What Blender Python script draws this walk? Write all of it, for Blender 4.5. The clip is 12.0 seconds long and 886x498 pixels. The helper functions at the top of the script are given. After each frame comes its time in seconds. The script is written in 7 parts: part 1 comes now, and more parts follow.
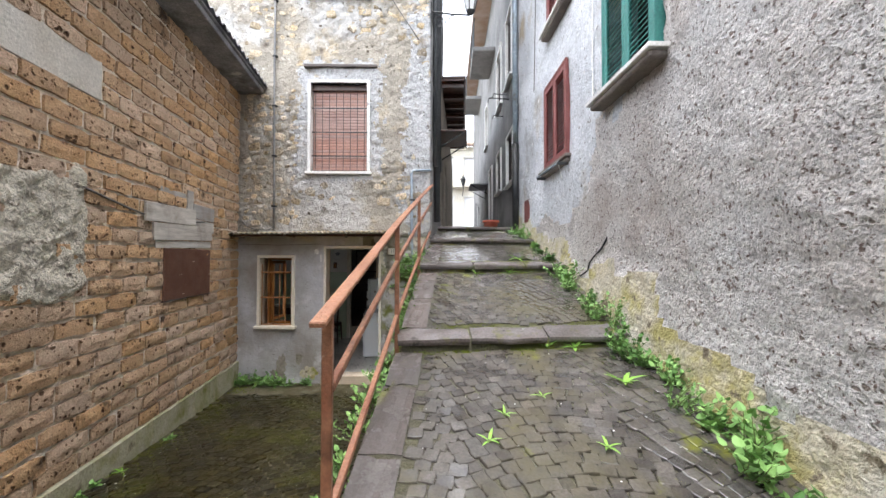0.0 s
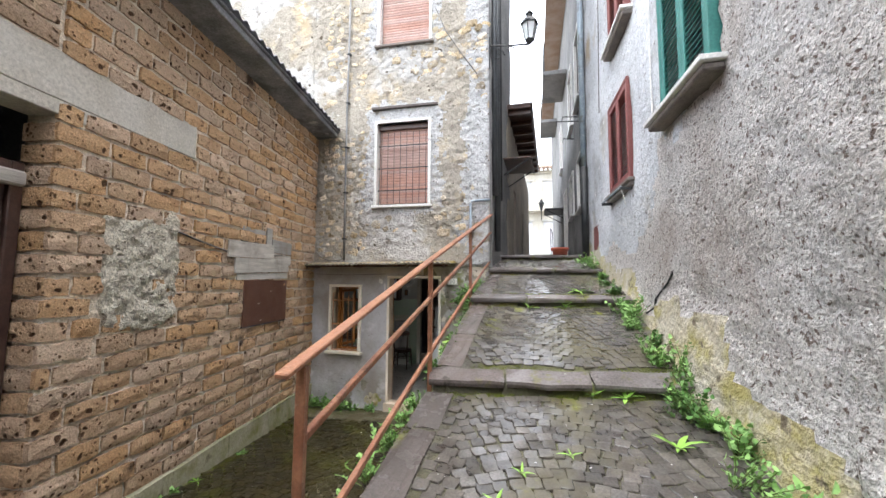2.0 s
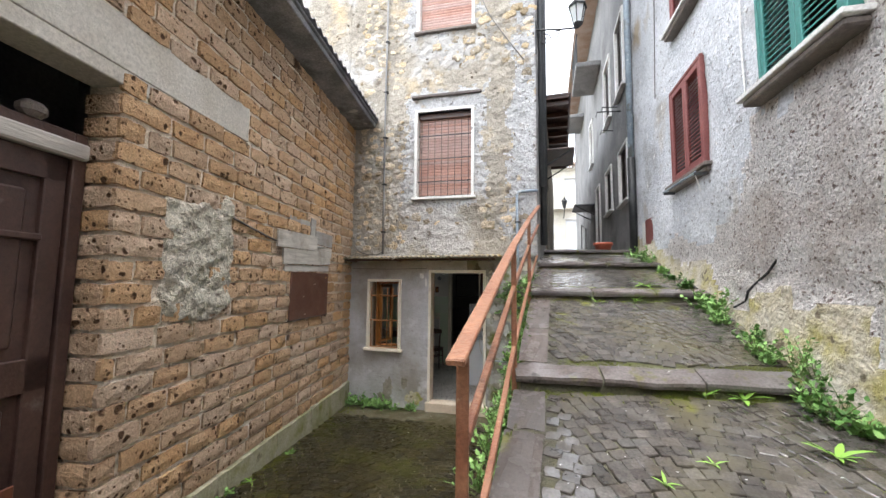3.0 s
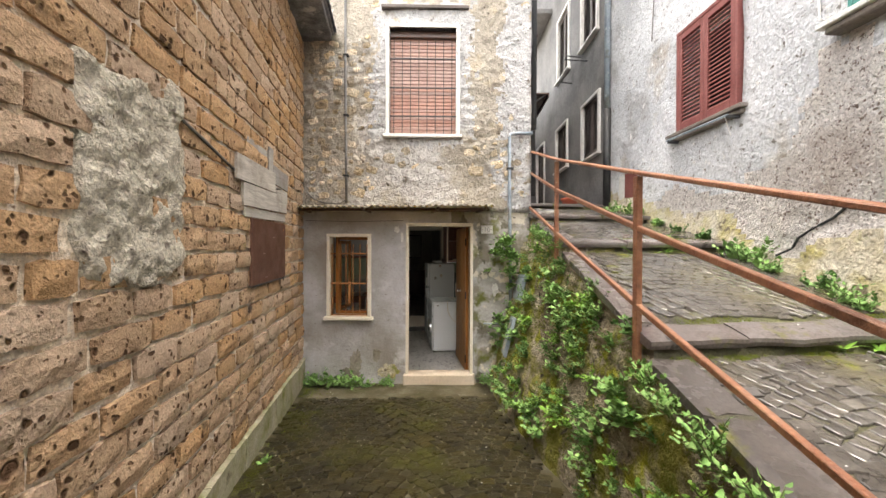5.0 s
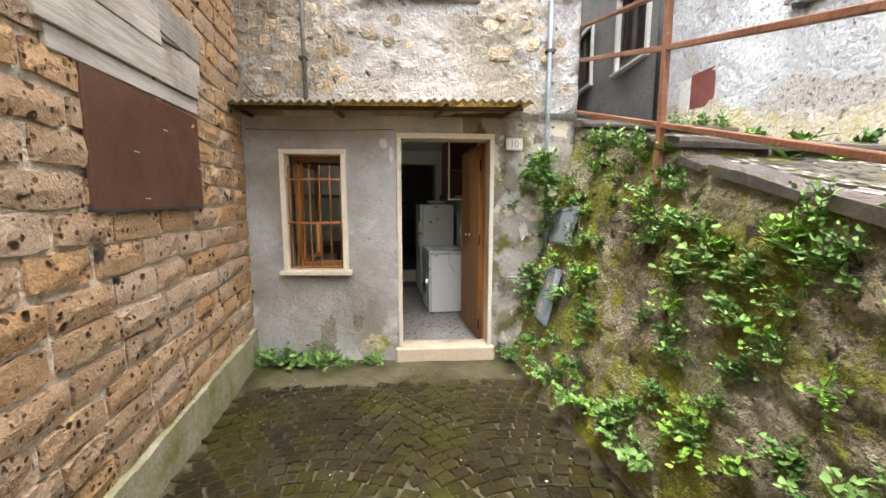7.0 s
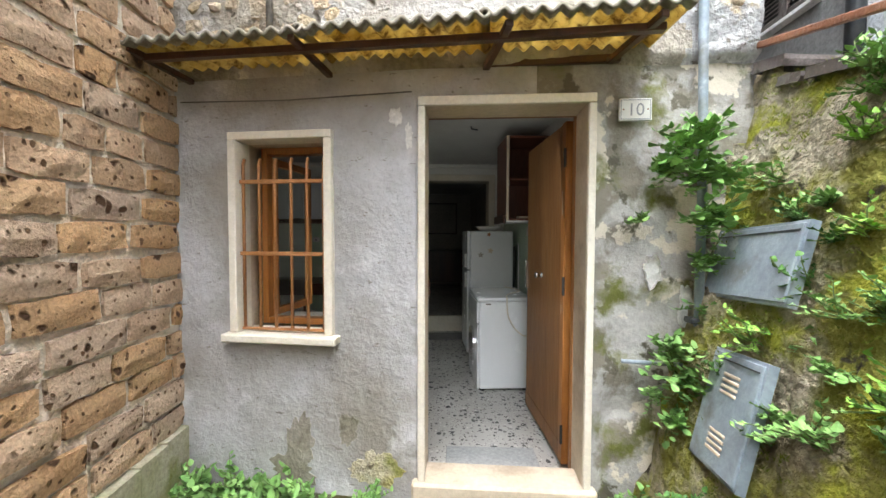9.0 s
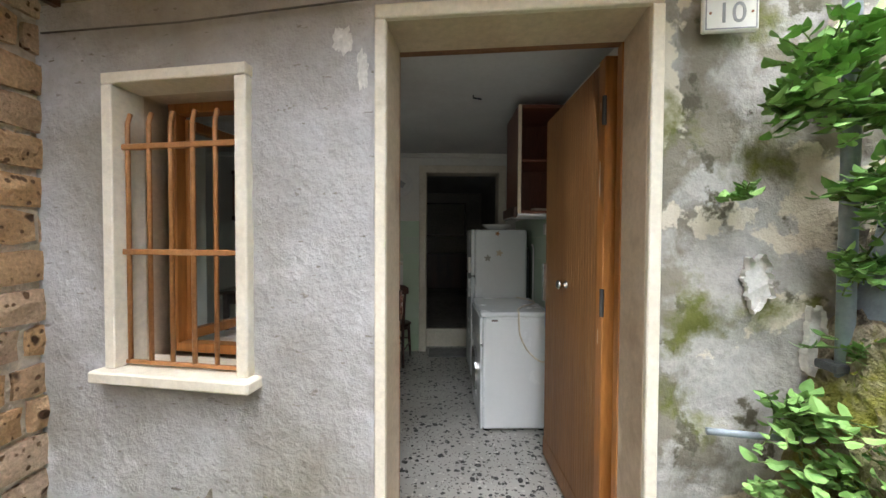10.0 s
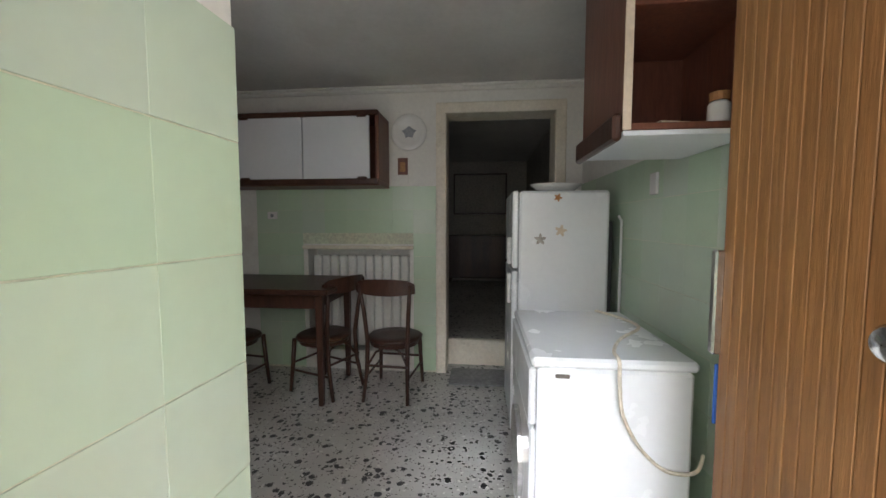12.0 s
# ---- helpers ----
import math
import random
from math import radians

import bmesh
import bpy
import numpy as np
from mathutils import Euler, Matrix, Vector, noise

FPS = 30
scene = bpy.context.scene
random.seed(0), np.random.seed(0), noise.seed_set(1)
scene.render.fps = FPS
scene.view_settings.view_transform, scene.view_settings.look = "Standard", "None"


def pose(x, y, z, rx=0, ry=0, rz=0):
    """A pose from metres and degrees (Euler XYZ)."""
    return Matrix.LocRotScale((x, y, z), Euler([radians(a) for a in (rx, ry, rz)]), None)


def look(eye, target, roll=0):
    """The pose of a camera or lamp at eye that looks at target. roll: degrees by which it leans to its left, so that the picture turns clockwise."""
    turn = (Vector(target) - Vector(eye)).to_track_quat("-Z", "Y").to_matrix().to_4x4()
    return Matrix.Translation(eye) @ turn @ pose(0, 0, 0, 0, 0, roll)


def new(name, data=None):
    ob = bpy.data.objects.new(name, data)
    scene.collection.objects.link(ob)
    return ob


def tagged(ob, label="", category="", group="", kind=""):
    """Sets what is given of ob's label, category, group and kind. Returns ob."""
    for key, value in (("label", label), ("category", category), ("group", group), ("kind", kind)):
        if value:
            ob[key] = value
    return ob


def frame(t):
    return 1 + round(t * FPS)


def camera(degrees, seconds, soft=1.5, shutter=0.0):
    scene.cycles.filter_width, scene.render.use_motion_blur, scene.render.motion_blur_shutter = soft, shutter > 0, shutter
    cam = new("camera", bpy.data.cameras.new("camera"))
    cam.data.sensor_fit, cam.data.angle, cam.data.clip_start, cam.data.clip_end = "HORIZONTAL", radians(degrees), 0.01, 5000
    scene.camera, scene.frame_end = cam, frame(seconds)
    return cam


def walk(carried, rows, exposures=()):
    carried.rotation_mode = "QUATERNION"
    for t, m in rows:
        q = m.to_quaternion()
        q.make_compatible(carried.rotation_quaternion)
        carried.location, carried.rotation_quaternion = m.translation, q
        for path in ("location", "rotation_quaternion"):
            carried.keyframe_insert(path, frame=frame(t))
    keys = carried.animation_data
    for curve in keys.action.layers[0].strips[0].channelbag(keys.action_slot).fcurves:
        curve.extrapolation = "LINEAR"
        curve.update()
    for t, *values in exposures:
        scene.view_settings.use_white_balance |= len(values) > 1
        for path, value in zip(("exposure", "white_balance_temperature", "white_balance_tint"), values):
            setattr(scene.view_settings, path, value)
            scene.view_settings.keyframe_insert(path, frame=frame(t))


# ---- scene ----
cam = camera(99.1, 12.0)
METRES, EYE, TILT, LEAN, TURN = 8.0, 1.5, 0.0, 0.0, -7.6
ROWS = [
    (0.0, 0.0, 0.0, 0.0, -0.0, 1.34, -0.05),
    (0.5, 0.0198, 0.0074, 0.0102, 4.69, 2.24, -0.08),
    (1.0, 0.0418, 0.0099, 0.0164, 8.79, 3.24, -0.11),
    (1.5, 0.0543, 0.0091, 0.0183, 11.42, 4.32, -0.26),
    (2.0, 0.0485, 0.0092, 0.0123, 12.74, 4.92, -0.37),
    (2.5, 0.022, 0.0121, 0.005, 13.69, 5.05, -0.52),
    (3.0, -0.022, 0.0256, -0.0004, 14.33, 5.04, -0.65),
    (5.0, -0.1757, 0.1132, -0.017, -0.32, -0.29, -0.21),
    (5.5, -0.1971, 0.156, -0.0252, -3.47, -3.31, -0.22),
    (6.0, -0.212, 0.1981, -0.048, -3.81, -5.63, -0.22),
    (6.5, -0.2103, 0.2487, -0.0492, -3.77, -7.04, -0.16),
    (7.0, -0.206, 0.3009, -0.0537, -3.2, -7.15, -0.12),
    (9.0, -0.1963, 0.4984, -0.0652, 4.99, -2.13, -0.19),
    (9.5, -0.1882, 0.5426, -0.0671, 6.0, -1.44, -0.19),
    (10.0, -0.1868, 0.5897, -0.0721, 7.06, -1.4, -0.28),
    (10.5, -0.1795, 0.6331, -0.0754, 7.59, -1.7, -0.23),
    (11.0, -0.1758, 0.6764, -0.0767, 9.8, -2.3, -0.21),
    (11.5, -0.1857, 0.7185, -0.0795, 12.41, -3.13, -0.44),
    (12.0, -0.194, 0.7721, -0.0827, 13.48, -3.9, -0.0),
]
EXPOSURES = [(0.0, 0.75, 6500, 10), (3.0, 0.75, 6600, 9), (5.0, 1.1, 7500, 11), (7.0, 1.55, 7100, 10), (9.0, 1.85, 6500, 6), (10.5, 1.9, 6600, 8),
             (11.0, 2.05, 6900, 10), (11.5, 2.7, 6800, 10), (12.0, 3.35, 6450, 10)]
walk(cam, [(t, pose(0, 0, EYE, TILT, LEAN, TURN) @ pose(METRES * x, METRES * y, METRES * z, 90 + pitch, roll, yaw)) for t, x, y, z, yaw, pitch, roll in ROWS], EXPOSURES)

# ---- sky and light: overcast day ----
world = bpy.data.worlds.new("overcast_sky")
scene.world = world
world.use_nodes = True
wn, wl = world.node_tree.nodes, world.node_tree.links
sky = wn.new("ShaderNodeTexSky")
sky.sky_type = "NISHITA"
sky.sun_disc = False
sky.sun_elevation, sky.sun_rotation = radians(82), radians(180)
sky.air_density, sky.dust_density = 1.0, 2.0
grey = wn.new("ShaderNodeHueSaturation")
grey.inputs["Saturation"].default_value = 0.3
grey.inputs["Value"].default_value = 4.5
wl.new(sky.outputs[0], grey.inputs["Color"])
wl.new(grey.outputs[0], wn["Background"].inputs["Color"])
wn["Background"].inputs["Strength"].default_value = 0.15
sun_data = bpy.data.lights.new("sun", "SUN")
sun_data.energy, sun_data.angle, sun_data.color = 0.65, radians(90), (1.0, 0.99, 0.97)
sun = new("sun", sun_data)
sun.matrix_world = look((0, 0, 0), (0.0, 0.14, -1.0))
sun.location = (0, 0, 30)



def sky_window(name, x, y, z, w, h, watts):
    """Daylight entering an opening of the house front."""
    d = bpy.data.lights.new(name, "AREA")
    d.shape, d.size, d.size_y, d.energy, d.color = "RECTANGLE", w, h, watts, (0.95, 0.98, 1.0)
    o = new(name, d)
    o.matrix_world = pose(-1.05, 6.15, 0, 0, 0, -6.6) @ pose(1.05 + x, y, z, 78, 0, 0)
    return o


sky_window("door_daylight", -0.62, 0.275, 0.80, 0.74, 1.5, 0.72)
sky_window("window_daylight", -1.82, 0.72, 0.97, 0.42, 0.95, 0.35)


# ---- materials ----
def nodes_of(name):
    m = bpy.data.materials.new(name)
    m.use_nodes = True
    return m, m.node_tree.nodes, m.node_tree.links, m.node_tree.nodes["Principled BSDF"]


def math_node(n, l, op, a, b):
    k = n.new("ShaderNodeMath")
    k.operation = op
    for i, v in enumerate((a, b)):
        if isinstance(v, (int, float)):
            k.inputs[i].default_value = v
        else:
            l.new(v, k.inputs[i])
    return k.outputs[0]


def mix_col(n, l, fac, a, b, blend="MIX"):
    k = n.new("ShaderNodeMix")
    k.data_type, k.blend_type = "RGBA", blend
    for sock, v in ((k.inputs["Factor"], fac), (k.inputs["A"], a), (k.inputs["B"], b)):
        if isinstance(v, (int, float)):
            sock.default_value = v
        elif isinstance(v, tuple):
            sock.default_value = (*v[:3], 1)
        else:
            l.new(v, sock)
    return k.outputs["Result"]


def ramp(n, l, src, lo, hi):
    k = n.new("ShaderNodeMapRange")
    k.inputs["From Min"].default_value, k.inputs["From Max"].default_value = lo, hi
    l.new(src, k.inputs["Value"])
    return k.outputs["Result"]


def noise_tex(n, l, co, scale, detail=4.0, rough=0.55, stretch=None):
    if stretch:
        mp = n.new("ShaderNodeMapping")
        mp.inputs["Scale"].default_value = stretch
        l.new(co, mp.inputs["Vector"])
        co = mp.outputs[0]
    k = n.new("ShaderNodeTexNoise")
    k.inputs["Scale"].default_value, k.inputs["Detail"].default_value, k.inputs["Roughness"].default_value = scale, detail, rough
    l.new(co, k.inputs["Vector"])
    return k.outputs["Fac"]


def surface(name, base, second, scale=3.0, fine=40.0, rough=0.85, bump=0.3, bump_scale=None, metal=0.0, stains=(), stretch=None,
            vary=0.0, grain_amp=0.21, pits=None, spec=0.5, island=False, dist=0.02, rough_var=0.0, world_space=True):
    """A weathered surface: two colours mixed in patches, fine grain, stains (colour, scale, low, high, stretch) and relief."""
    m, n, l, b = nodes_of(name)
    tc = n.new("ShaderNodeTexCoord")
    if world_space:
        geo = n.new("ShaderNodeNewGeometry")
        co = geo.outputs["Position"]
    else:
        co = tc.outputs["Object"]
    patch = ramp(n, l, noise_tex(n, l, co, scale, 5, 0.6, stretch), 0.35, 0.65)
    col = mix_col(n, l, patch, base, second)
    grain = noise_tex(n, l, co, fine, 4, 0.65, stretch)
    k = n.new("ShaderNodeMapRange")
    k.inputs["From Min"].default_value, k.inputs["From Max"].default_value = 0.3, 0.7
    k.inputs["To Min"].default_value, k.inputs["To Max"].default_value = 1 - grain_amp, 1 + grain_amp
    l.new(grain, k.inputs["Value"])
    hs = n.new("ShaderNodeHueSaturation")
    l.new(col, hs.inputs["Color"])
    l.new(k.outputs["Result"], hs.inputs["Value"])
    col = hs.outputs[0]
    if vary:
        if island:
            src = n.new("ShaderNodeNewGeometry").outputs["Random Per Island"]
        else:
            src = n.new("ShaderNodeObjectInfo").outputs["Random"]
        vr = n.new("ShaderNodeMapRange")
        vr.inputs["To Min"].default_value, vr.inputs["To Max"].default_value = 1 - vary, 1 + vary
        l.new(src, vr.inputs["Value"])
        h2 = n.new("ShaderNodeHueSaturation")
        l.new(col, h2.inputs["Color"])
        l.new(vr.outputs["Result"], h2.inputs["Value"])
        sv = math_node(n, l, "MULTIPLY", src, 7.31)
        sv = math_node(n, l, "FRACT", sv, 0.0)
        sr = n.new("ShaderNodeMapRange")
        sr.inputs["To Min"].default_value, sr.inputs["To Max"].default_value = 0.75, 1.15
        l.new(sv, sr.inputs["Value"])
        l.new(sr.outputs["Result"], h2.inputs["Saturation"])
        col = h2.outputs[0]
    for s in stains:
        c, sc, lo, hi = s[:4]
        f = ramp(n, l, noise_tex(n, l, co, sc, 6, 0.6, s[4] if len(s) > 4 else None), lo, hi)
        col = mix_col(n, l, f, col, c)
    height = grain
    if bump_scale:
        height = math_node(n, l, "ADD", math_node(n, l, "MULTIPLY", noise_tex(n, l, co, bump_scale, 5, 0.6), 2.0), grain)
    for pit in pits or ():
        v = n.new("ShaderNodeTexVoronoi")
        v.inputs["Scale"].default_value = pit[0]
        warp = n.new("ShaderNodeTexNoise")
        warp.inputs["Scale"].default_value = pit[0] * 0.8
        l.new(co, warp.inputs["Vector"])
        l.new(mix_col(n, l, 0.9 / pit[0], co, warp.outputs["Color"], "ADD"), v.inputs["Vector"])
        jig = noise_tex(n, l, co, pit[0] * 0.45, 2)
        hole = ramp(n, l, math_node(n, l, "ADD", v.outputs["Distance"], math_node(n, l, "MULTIPLY", jig, 0.6)), pit[1], pit[1] + 0.09)
        height = math_node(n, l, "ADD", height, math_node(n, l, "MULTIPLY", hole, 1.6))
        col = mix_col(n, l, hole, pit[2], col)
    bp = n.new("ShaderNodeBump")
    bp.inputs["Strength"].default_value, bp.inputs["Distance"].default_value = bump, dist
    l.new(height, bp.inputs["Height"])
    l.new(bp.outputs[0], b.inputs["Normal"])
    l.new(col, b.inputs["Base Color"])
    if rough_var:
        rr = n.new("ShaderNodeMapRange")
        rr.inputs["From Min"].default_value, rr.inputs["From Max"].default_value = 0.35, 0.65
        rr.inputs["To Min"].default_value, rr.inputs["To Max"].default_value = max(0.05, rough - rough_var), min(1.0, rough + rough_var)
        l.new(noise_tex(n, l, co, scale * 2.3, 4), rr.inputs["Value"])
        l.new(rr.outputs["Result"], b.inputs["Roughness"])
    else:
        b.inputs["Roughness"].default_value = rough
    b.inputs["Metallic"].default_value = metal
    b.inputs["Specular IOR Level"].default_value = spec
    return m


MOSS = (0.10, 0.13, 0.02)
M = {}
M["tufa"] = surface("tufa_brick", (0.535, 0.35, 0.21), (0.60, 0.415, 0.265), 5, 70, 0.95, 0.9, 14, vary=0.12, spec=0.12, grain_amp=0.26,
                    pits=[(11, 0.42, (0.10, 0.055, 0.032)), (24, 0.44, (0.17, 0.10, 0.055))],
                    stains=[((0.085, 0.06, 0.045), 2.2, 0.64, 0.70), ((0.30, 0.205, 0.14), 0.9, 0.58, 0.76)], dist=0.02)
M["mortar"] = surface("pale_mortar", (0.75, 0.63, 0.50), (0.84, 0.75, 0.63), 6, 60, 0.95, 0.9, 18, spec=0.12, grain_amp=0.28, dist=0.02, stains=[((0.86, 0.80, 0.71), 2.6, 0.53, 0.62), ((0.40, 0.30, 0.21), 1.3, 0.57, 0.68), ((0.24, 0.16, 0.11), 9, 0.64, 0.70)])
M["plaster_patch"] = surface("rough_plaster_patch", (0.62, 0.565, 0.465), (0.74, 0.685, 0.58), 9, 45, 0.95, 1.0, 24, spec=0.12, grain_amp=0.3, dist=0.03, stains=[((0.25, 0.21, 0.17), 14, 0.60, 0.68)])
M["concrete"] = surface("old_concrete", (0.50, 0.46, 0.40), (0.60, 0.57, 0.52), 3, 45, 0.9, 0.35, spec=0.25, stains=[((0.3, 0.27, 0.23), 1.5, 0.5, 0.75)])
M["footing"] = surface("mossy_footing", (0.44, 0.40, 0.31), (0.32, 0.32, 0.19), 4, 45, 0.9, 0.5, 16, spec=0.2, stains=[((0.20, 0.21, 0.06), 3.0, 0.52, 0.66), ((0.14, 0.12, 0.08), 5, 0.62, 0.70)])
M["asbestos"] = surface("grey_eave_sheet", (0.15, 0.155, 0.17), (0.30, 0.30, 0.315), 2.5, 40, 0.9, 0.5, 12, stains=[((0.05, 0.05, 0.05), 1.4, 0.5, 0.66), ((0.42, 0.41, 0.40), 3.3, 0.62, 0.70)])
M["rubble"] = surface("rubble_facade", (0.31, 0.28, 0.235), (0.44, 0.40, 0.34), 2.0, 34, 0.95, 0.9, 9, spec=0.12, dist=0.03, grain_amp=0.2,
                      pits=[(6.5, 0.31, (0.15, 0.12, 0.09))],
                      stains=[((0.50, 0.41, 0.285), 1.5, 0.57, 0.67), ((0.50, 0.485, 0.465), 0.9, 0.50, 0.57), ((0.64, 0.60, 0.53), 3.6, 0.64, 0.68), ((0.17, 0.145, 0.12), 3.4, 0.60, 0.70)])
M["stone"] = surface("facade_stone", (0.44, 0.345, 0.22), (0.56, 0.48, 0.37), 7, 40, 0.95, 1.0, 20, vary=0.42, spec=0.12, grain_amp=0.3, stains=[((0.2, 0.165, 0.13), 4, 0.6, 0.68)])
M["plaster_low"] = surface("grey_plaster", (0.45, 0.44, 0.445), (0.56, 0.56, 0.585), 1.6, 34, 0.92, 0.5, 6, spec=0.18, dist=0.02, grain_amp=0.07,
                           stains=[((0.31, 0.285, 0.25), 0.9, 0.44, 0.62), ((0.64, 0.63, 0.64), 2.7, 0.58, 0.70), ((0.26, 0.235, 0.205), 2.3, 0.60, 0.72), ((0.27, 0.245, 0.22), 34, 0.64, 0.68, (0.6, 0.6, 1.4)), ((0.22, 0.20, 0.18), 12, 0.68, 0.70, (0.5, 0.5, 1.9))])
M["mouldy_plaster"] = surface("mouldy_flaking_plaster", (0.36, 0.34, 0.315), (0.46, 0.445, 0.43), 1.6, 34, 0.95, 0.4, 7, spec=0.15, dist=0.02, grain_amp=0.16,
                              stains=[((0.24, 0.22, 0.18), 2.9, 0.50, 0.56), ((0.64, 0.585, 0.49), 2.3, 0.555, 0.57), ((0.13, 0.12, 0.09), 6.0, 0.60, 0.64), ((0.16, 0.17, 0.05), 3.6, 0.55, 0.66)])
M["pebbledash"] = surface("scratched_plaster", (0.74, 0.685, 0.645), (0.85, 0.82, 0.80), 1.2, 50, 0.95, 1.0, 20, spec=0.12, dist=0.06, grain_amp=0.30, pits=[(17, 0.36, (0.36, 0.29, 0.25))],
                          stains=[((0.50, 0.42, 0.37), 0.9, 0.52, 0.70), ((0.84, 0.82, 0.80), 27, 0.61, 0.65), ((0.26, 0.20, 0.17), 29, 0.585, 0.63), ((0.17, 0.135, 0.115), 52, 0.62, 0.66)])
M["plaster_blue"] = surface("pale_blue_grey_plaster", (0.56, 0.575, 0.60), (0.70, 0.71, 0.735), 1.4, 34, 0.95, 1.0, 11, spec=0.12, dist=0.03, grain_amp=0.26,
                            stains=[((0.34, 0.33, 0.32), 1.2, 0.53, 0.70), ((0.44, 0.37, 0.28), 0.8, 0.60, 0.72), ((0.24, 0.225, 0.21), 17, 0.61, 0.66), ((0.78, 0.77, 0.76), 9, 0.63, 0.67)])
M["plaster_up"] = surface("blue_grey_window_plaster", (0.40, 0.40, 0.40), (0.53, 0.53, 0.535), 2.6, 34, 0.95, 0.9, 12, spec=0.12, dist=0.03, grain_amp=0.26, stains=[((0.32, 0.275, 0.22), 2.6, 0.56, 0.66), ((0.55, 0.47, 0.34), 3.7, 0.61, 0.66), ((0.17, 0.15, 0.13), 12, 0.62, 0.67)])
M["plinth"] = surface("yellowed_plinth_plaster", (0.58, 0.54, 0.46), (0.55, 0.485, 0.35), 3, 34, 0.95, 0.9, 12, spec=0.12, grain_amp=0.26, dist=0.03,
                      stains=[((0.44, 0.385, 0.17), 2.5, 0.50, 0.64), ((0.24, 0.26, 0.06), 3.1, 0.58, 0.68), ((0.2, 0.165, 0.12), 9, 0.60, 0.66)])
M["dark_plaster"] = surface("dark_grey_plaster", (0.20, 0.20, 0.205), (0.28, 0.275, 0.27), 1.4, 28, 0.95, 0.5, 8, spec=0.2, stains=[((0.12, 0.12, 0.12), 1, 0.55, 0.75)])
M["cream"] = surface("cream_plaster", (0.62, 0.58, 0.49), (0.70, 0.67, 0.60), 1.2, 25, 0.95, 0.3, spec=0.2)
M["ochre_wall"] = surface("ochre_alley_plaster", (0.46, 0.40, 0.32), (0.34, 0.31, 0.27), 1.5, 25, 0.95, 0.5, 8, spec=0.2)
M["slab"] = surface("wet_basalt_slab", (0.125, 0.105, 0.098), (0.18, 0.16, 0.155), 5, 60, 0.14, 0.08, 18, rough_var=0.10, spec=0.5, vary=0.2, dist=0.01, grain_amp=0.3,
                    stains=[((0.12, 0.12, 0.03), 3.3, 0.58, 0.66), ((0.05, 0.042, 0.038), 9, 0.62, 0.68)])
M["kerb"] = surface("reddish_kerb_slab", (0.090, 0.076, 0.070), (0.135, 0.116, 0.108), 4, 60, 0.24, 0.25, 16, rough_var=0.12, spec=0.4, vary=0.18, dist=0.01, grain_amp=0.25,
                    stains=[((0.13, 0.13, 0.035), 3.3, 0.62, 0.70), ((0.06, 0.05, 0.045), 7, 0.63, 0.70)])
M["cobble"] = surface("wet_cobble", (0.062, 0.055, 0.048), (0.110, 0.100, 0.090), 7, 75, 0.15, 0.05, 30, rough_var=0.09, spec=0.95, vary=0.34, dist=0.008, grain_amp=0.32, stains=[((0.115, 0.102, 0.058), 1.1, 0.50, 0.66), ((0.15, 0.16, 0.03), 2.1, 0.60, 0.67)])
M["joint"] = surface("mossy_joint", (0.055, 0.05, 0.036), (0.085, 0.082, 0.035), 3, 50, 0.6, 0.8, 20, rough_var=0.25, stains=[((0.13, 0.155, 0.025), 1.3, 0.56, 0.68)])
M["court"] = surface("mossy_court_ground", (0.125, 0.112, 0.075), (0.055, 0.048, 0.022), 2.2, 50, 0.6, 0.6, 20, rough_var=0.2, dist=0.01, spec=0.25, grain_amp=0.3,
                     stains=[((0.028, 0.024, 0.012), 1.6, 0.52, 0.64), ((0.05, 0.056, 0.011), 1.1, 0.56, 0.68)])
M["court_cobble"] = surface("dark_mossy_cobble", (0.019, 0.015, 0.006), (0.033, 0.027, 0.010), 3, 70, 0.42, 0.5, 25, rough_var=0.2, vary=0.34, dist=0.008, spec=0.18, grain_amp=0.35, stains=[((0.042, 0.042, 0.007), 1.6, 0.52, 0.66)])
M["retain"] = surface("mossy_rubble_wall", (0.30, 0.25, 0.17), (0.46, 0.41, 0.32), 3.5, 34, 0.9, 1.0, 9, spec=0.2, dist=0.05, grain_amp=0.35,
                      stains=[((0.13, 0.105, 0.07), 2.0, 0.52, 0.64), ((0.25, 0.245, 0.055), 2.4, 0.47, 0.58), ((0.07, 0.058, 0.04), 6.5, 0.61, 0.67), ((0.34, 0.35, 0.045), 4.0, 0.54, 0.64)])
M["rust"] = surface("rusty_red_paint", (0.22, 0.085, 0.045), (0.32, 0.15, 0.085), 6, 60, 0.42, 0.3, 30, stains=[((0.55, 0.42, 0.30), 9, 0.68, 0.74), ((0.11, 0.045, 0.025), 5, 0.56, 0.68)])
M["brown_metal"] = surface("brown_painted_metal", (0.105, 0.045, 0.03), (0.13, 0.06, 0.04), 3, 50, 0.42, 0.08, rough_var=0.1)
M["old_wood"] = surface("weathered_grey_wood", (0.36, 0.33, 0.30), (0.50, 0.47, 0.43), 4, 30, 0.9, 0.5, stretch=(1, 0.12, 1), vary=0.25, stains=[((0.22, 0.17, 0.13), 2, 0.55, 0.75)])
M["dark_door"] = surface("dark_brown_door_wood", (0.050, 0.026, 0.022), (0.085, 0.045, 0.035), 3, 40, 0.5, 0.25, rough_var=0.15, stains=[((0.16, 0.13, 0.11), 6, 0.66, 0.76)])
M["stone_frame"] = surface("cream_stone_frame", (0.76, 0.69, 0.57), (0.82, 0.77, 0.67), 4, 45, 0.65, 0.12, grain_amp=0.08, spec=0.3, stains=[((0.40, 0.32, 0.22), 2.5, 0.6, 0.8)])
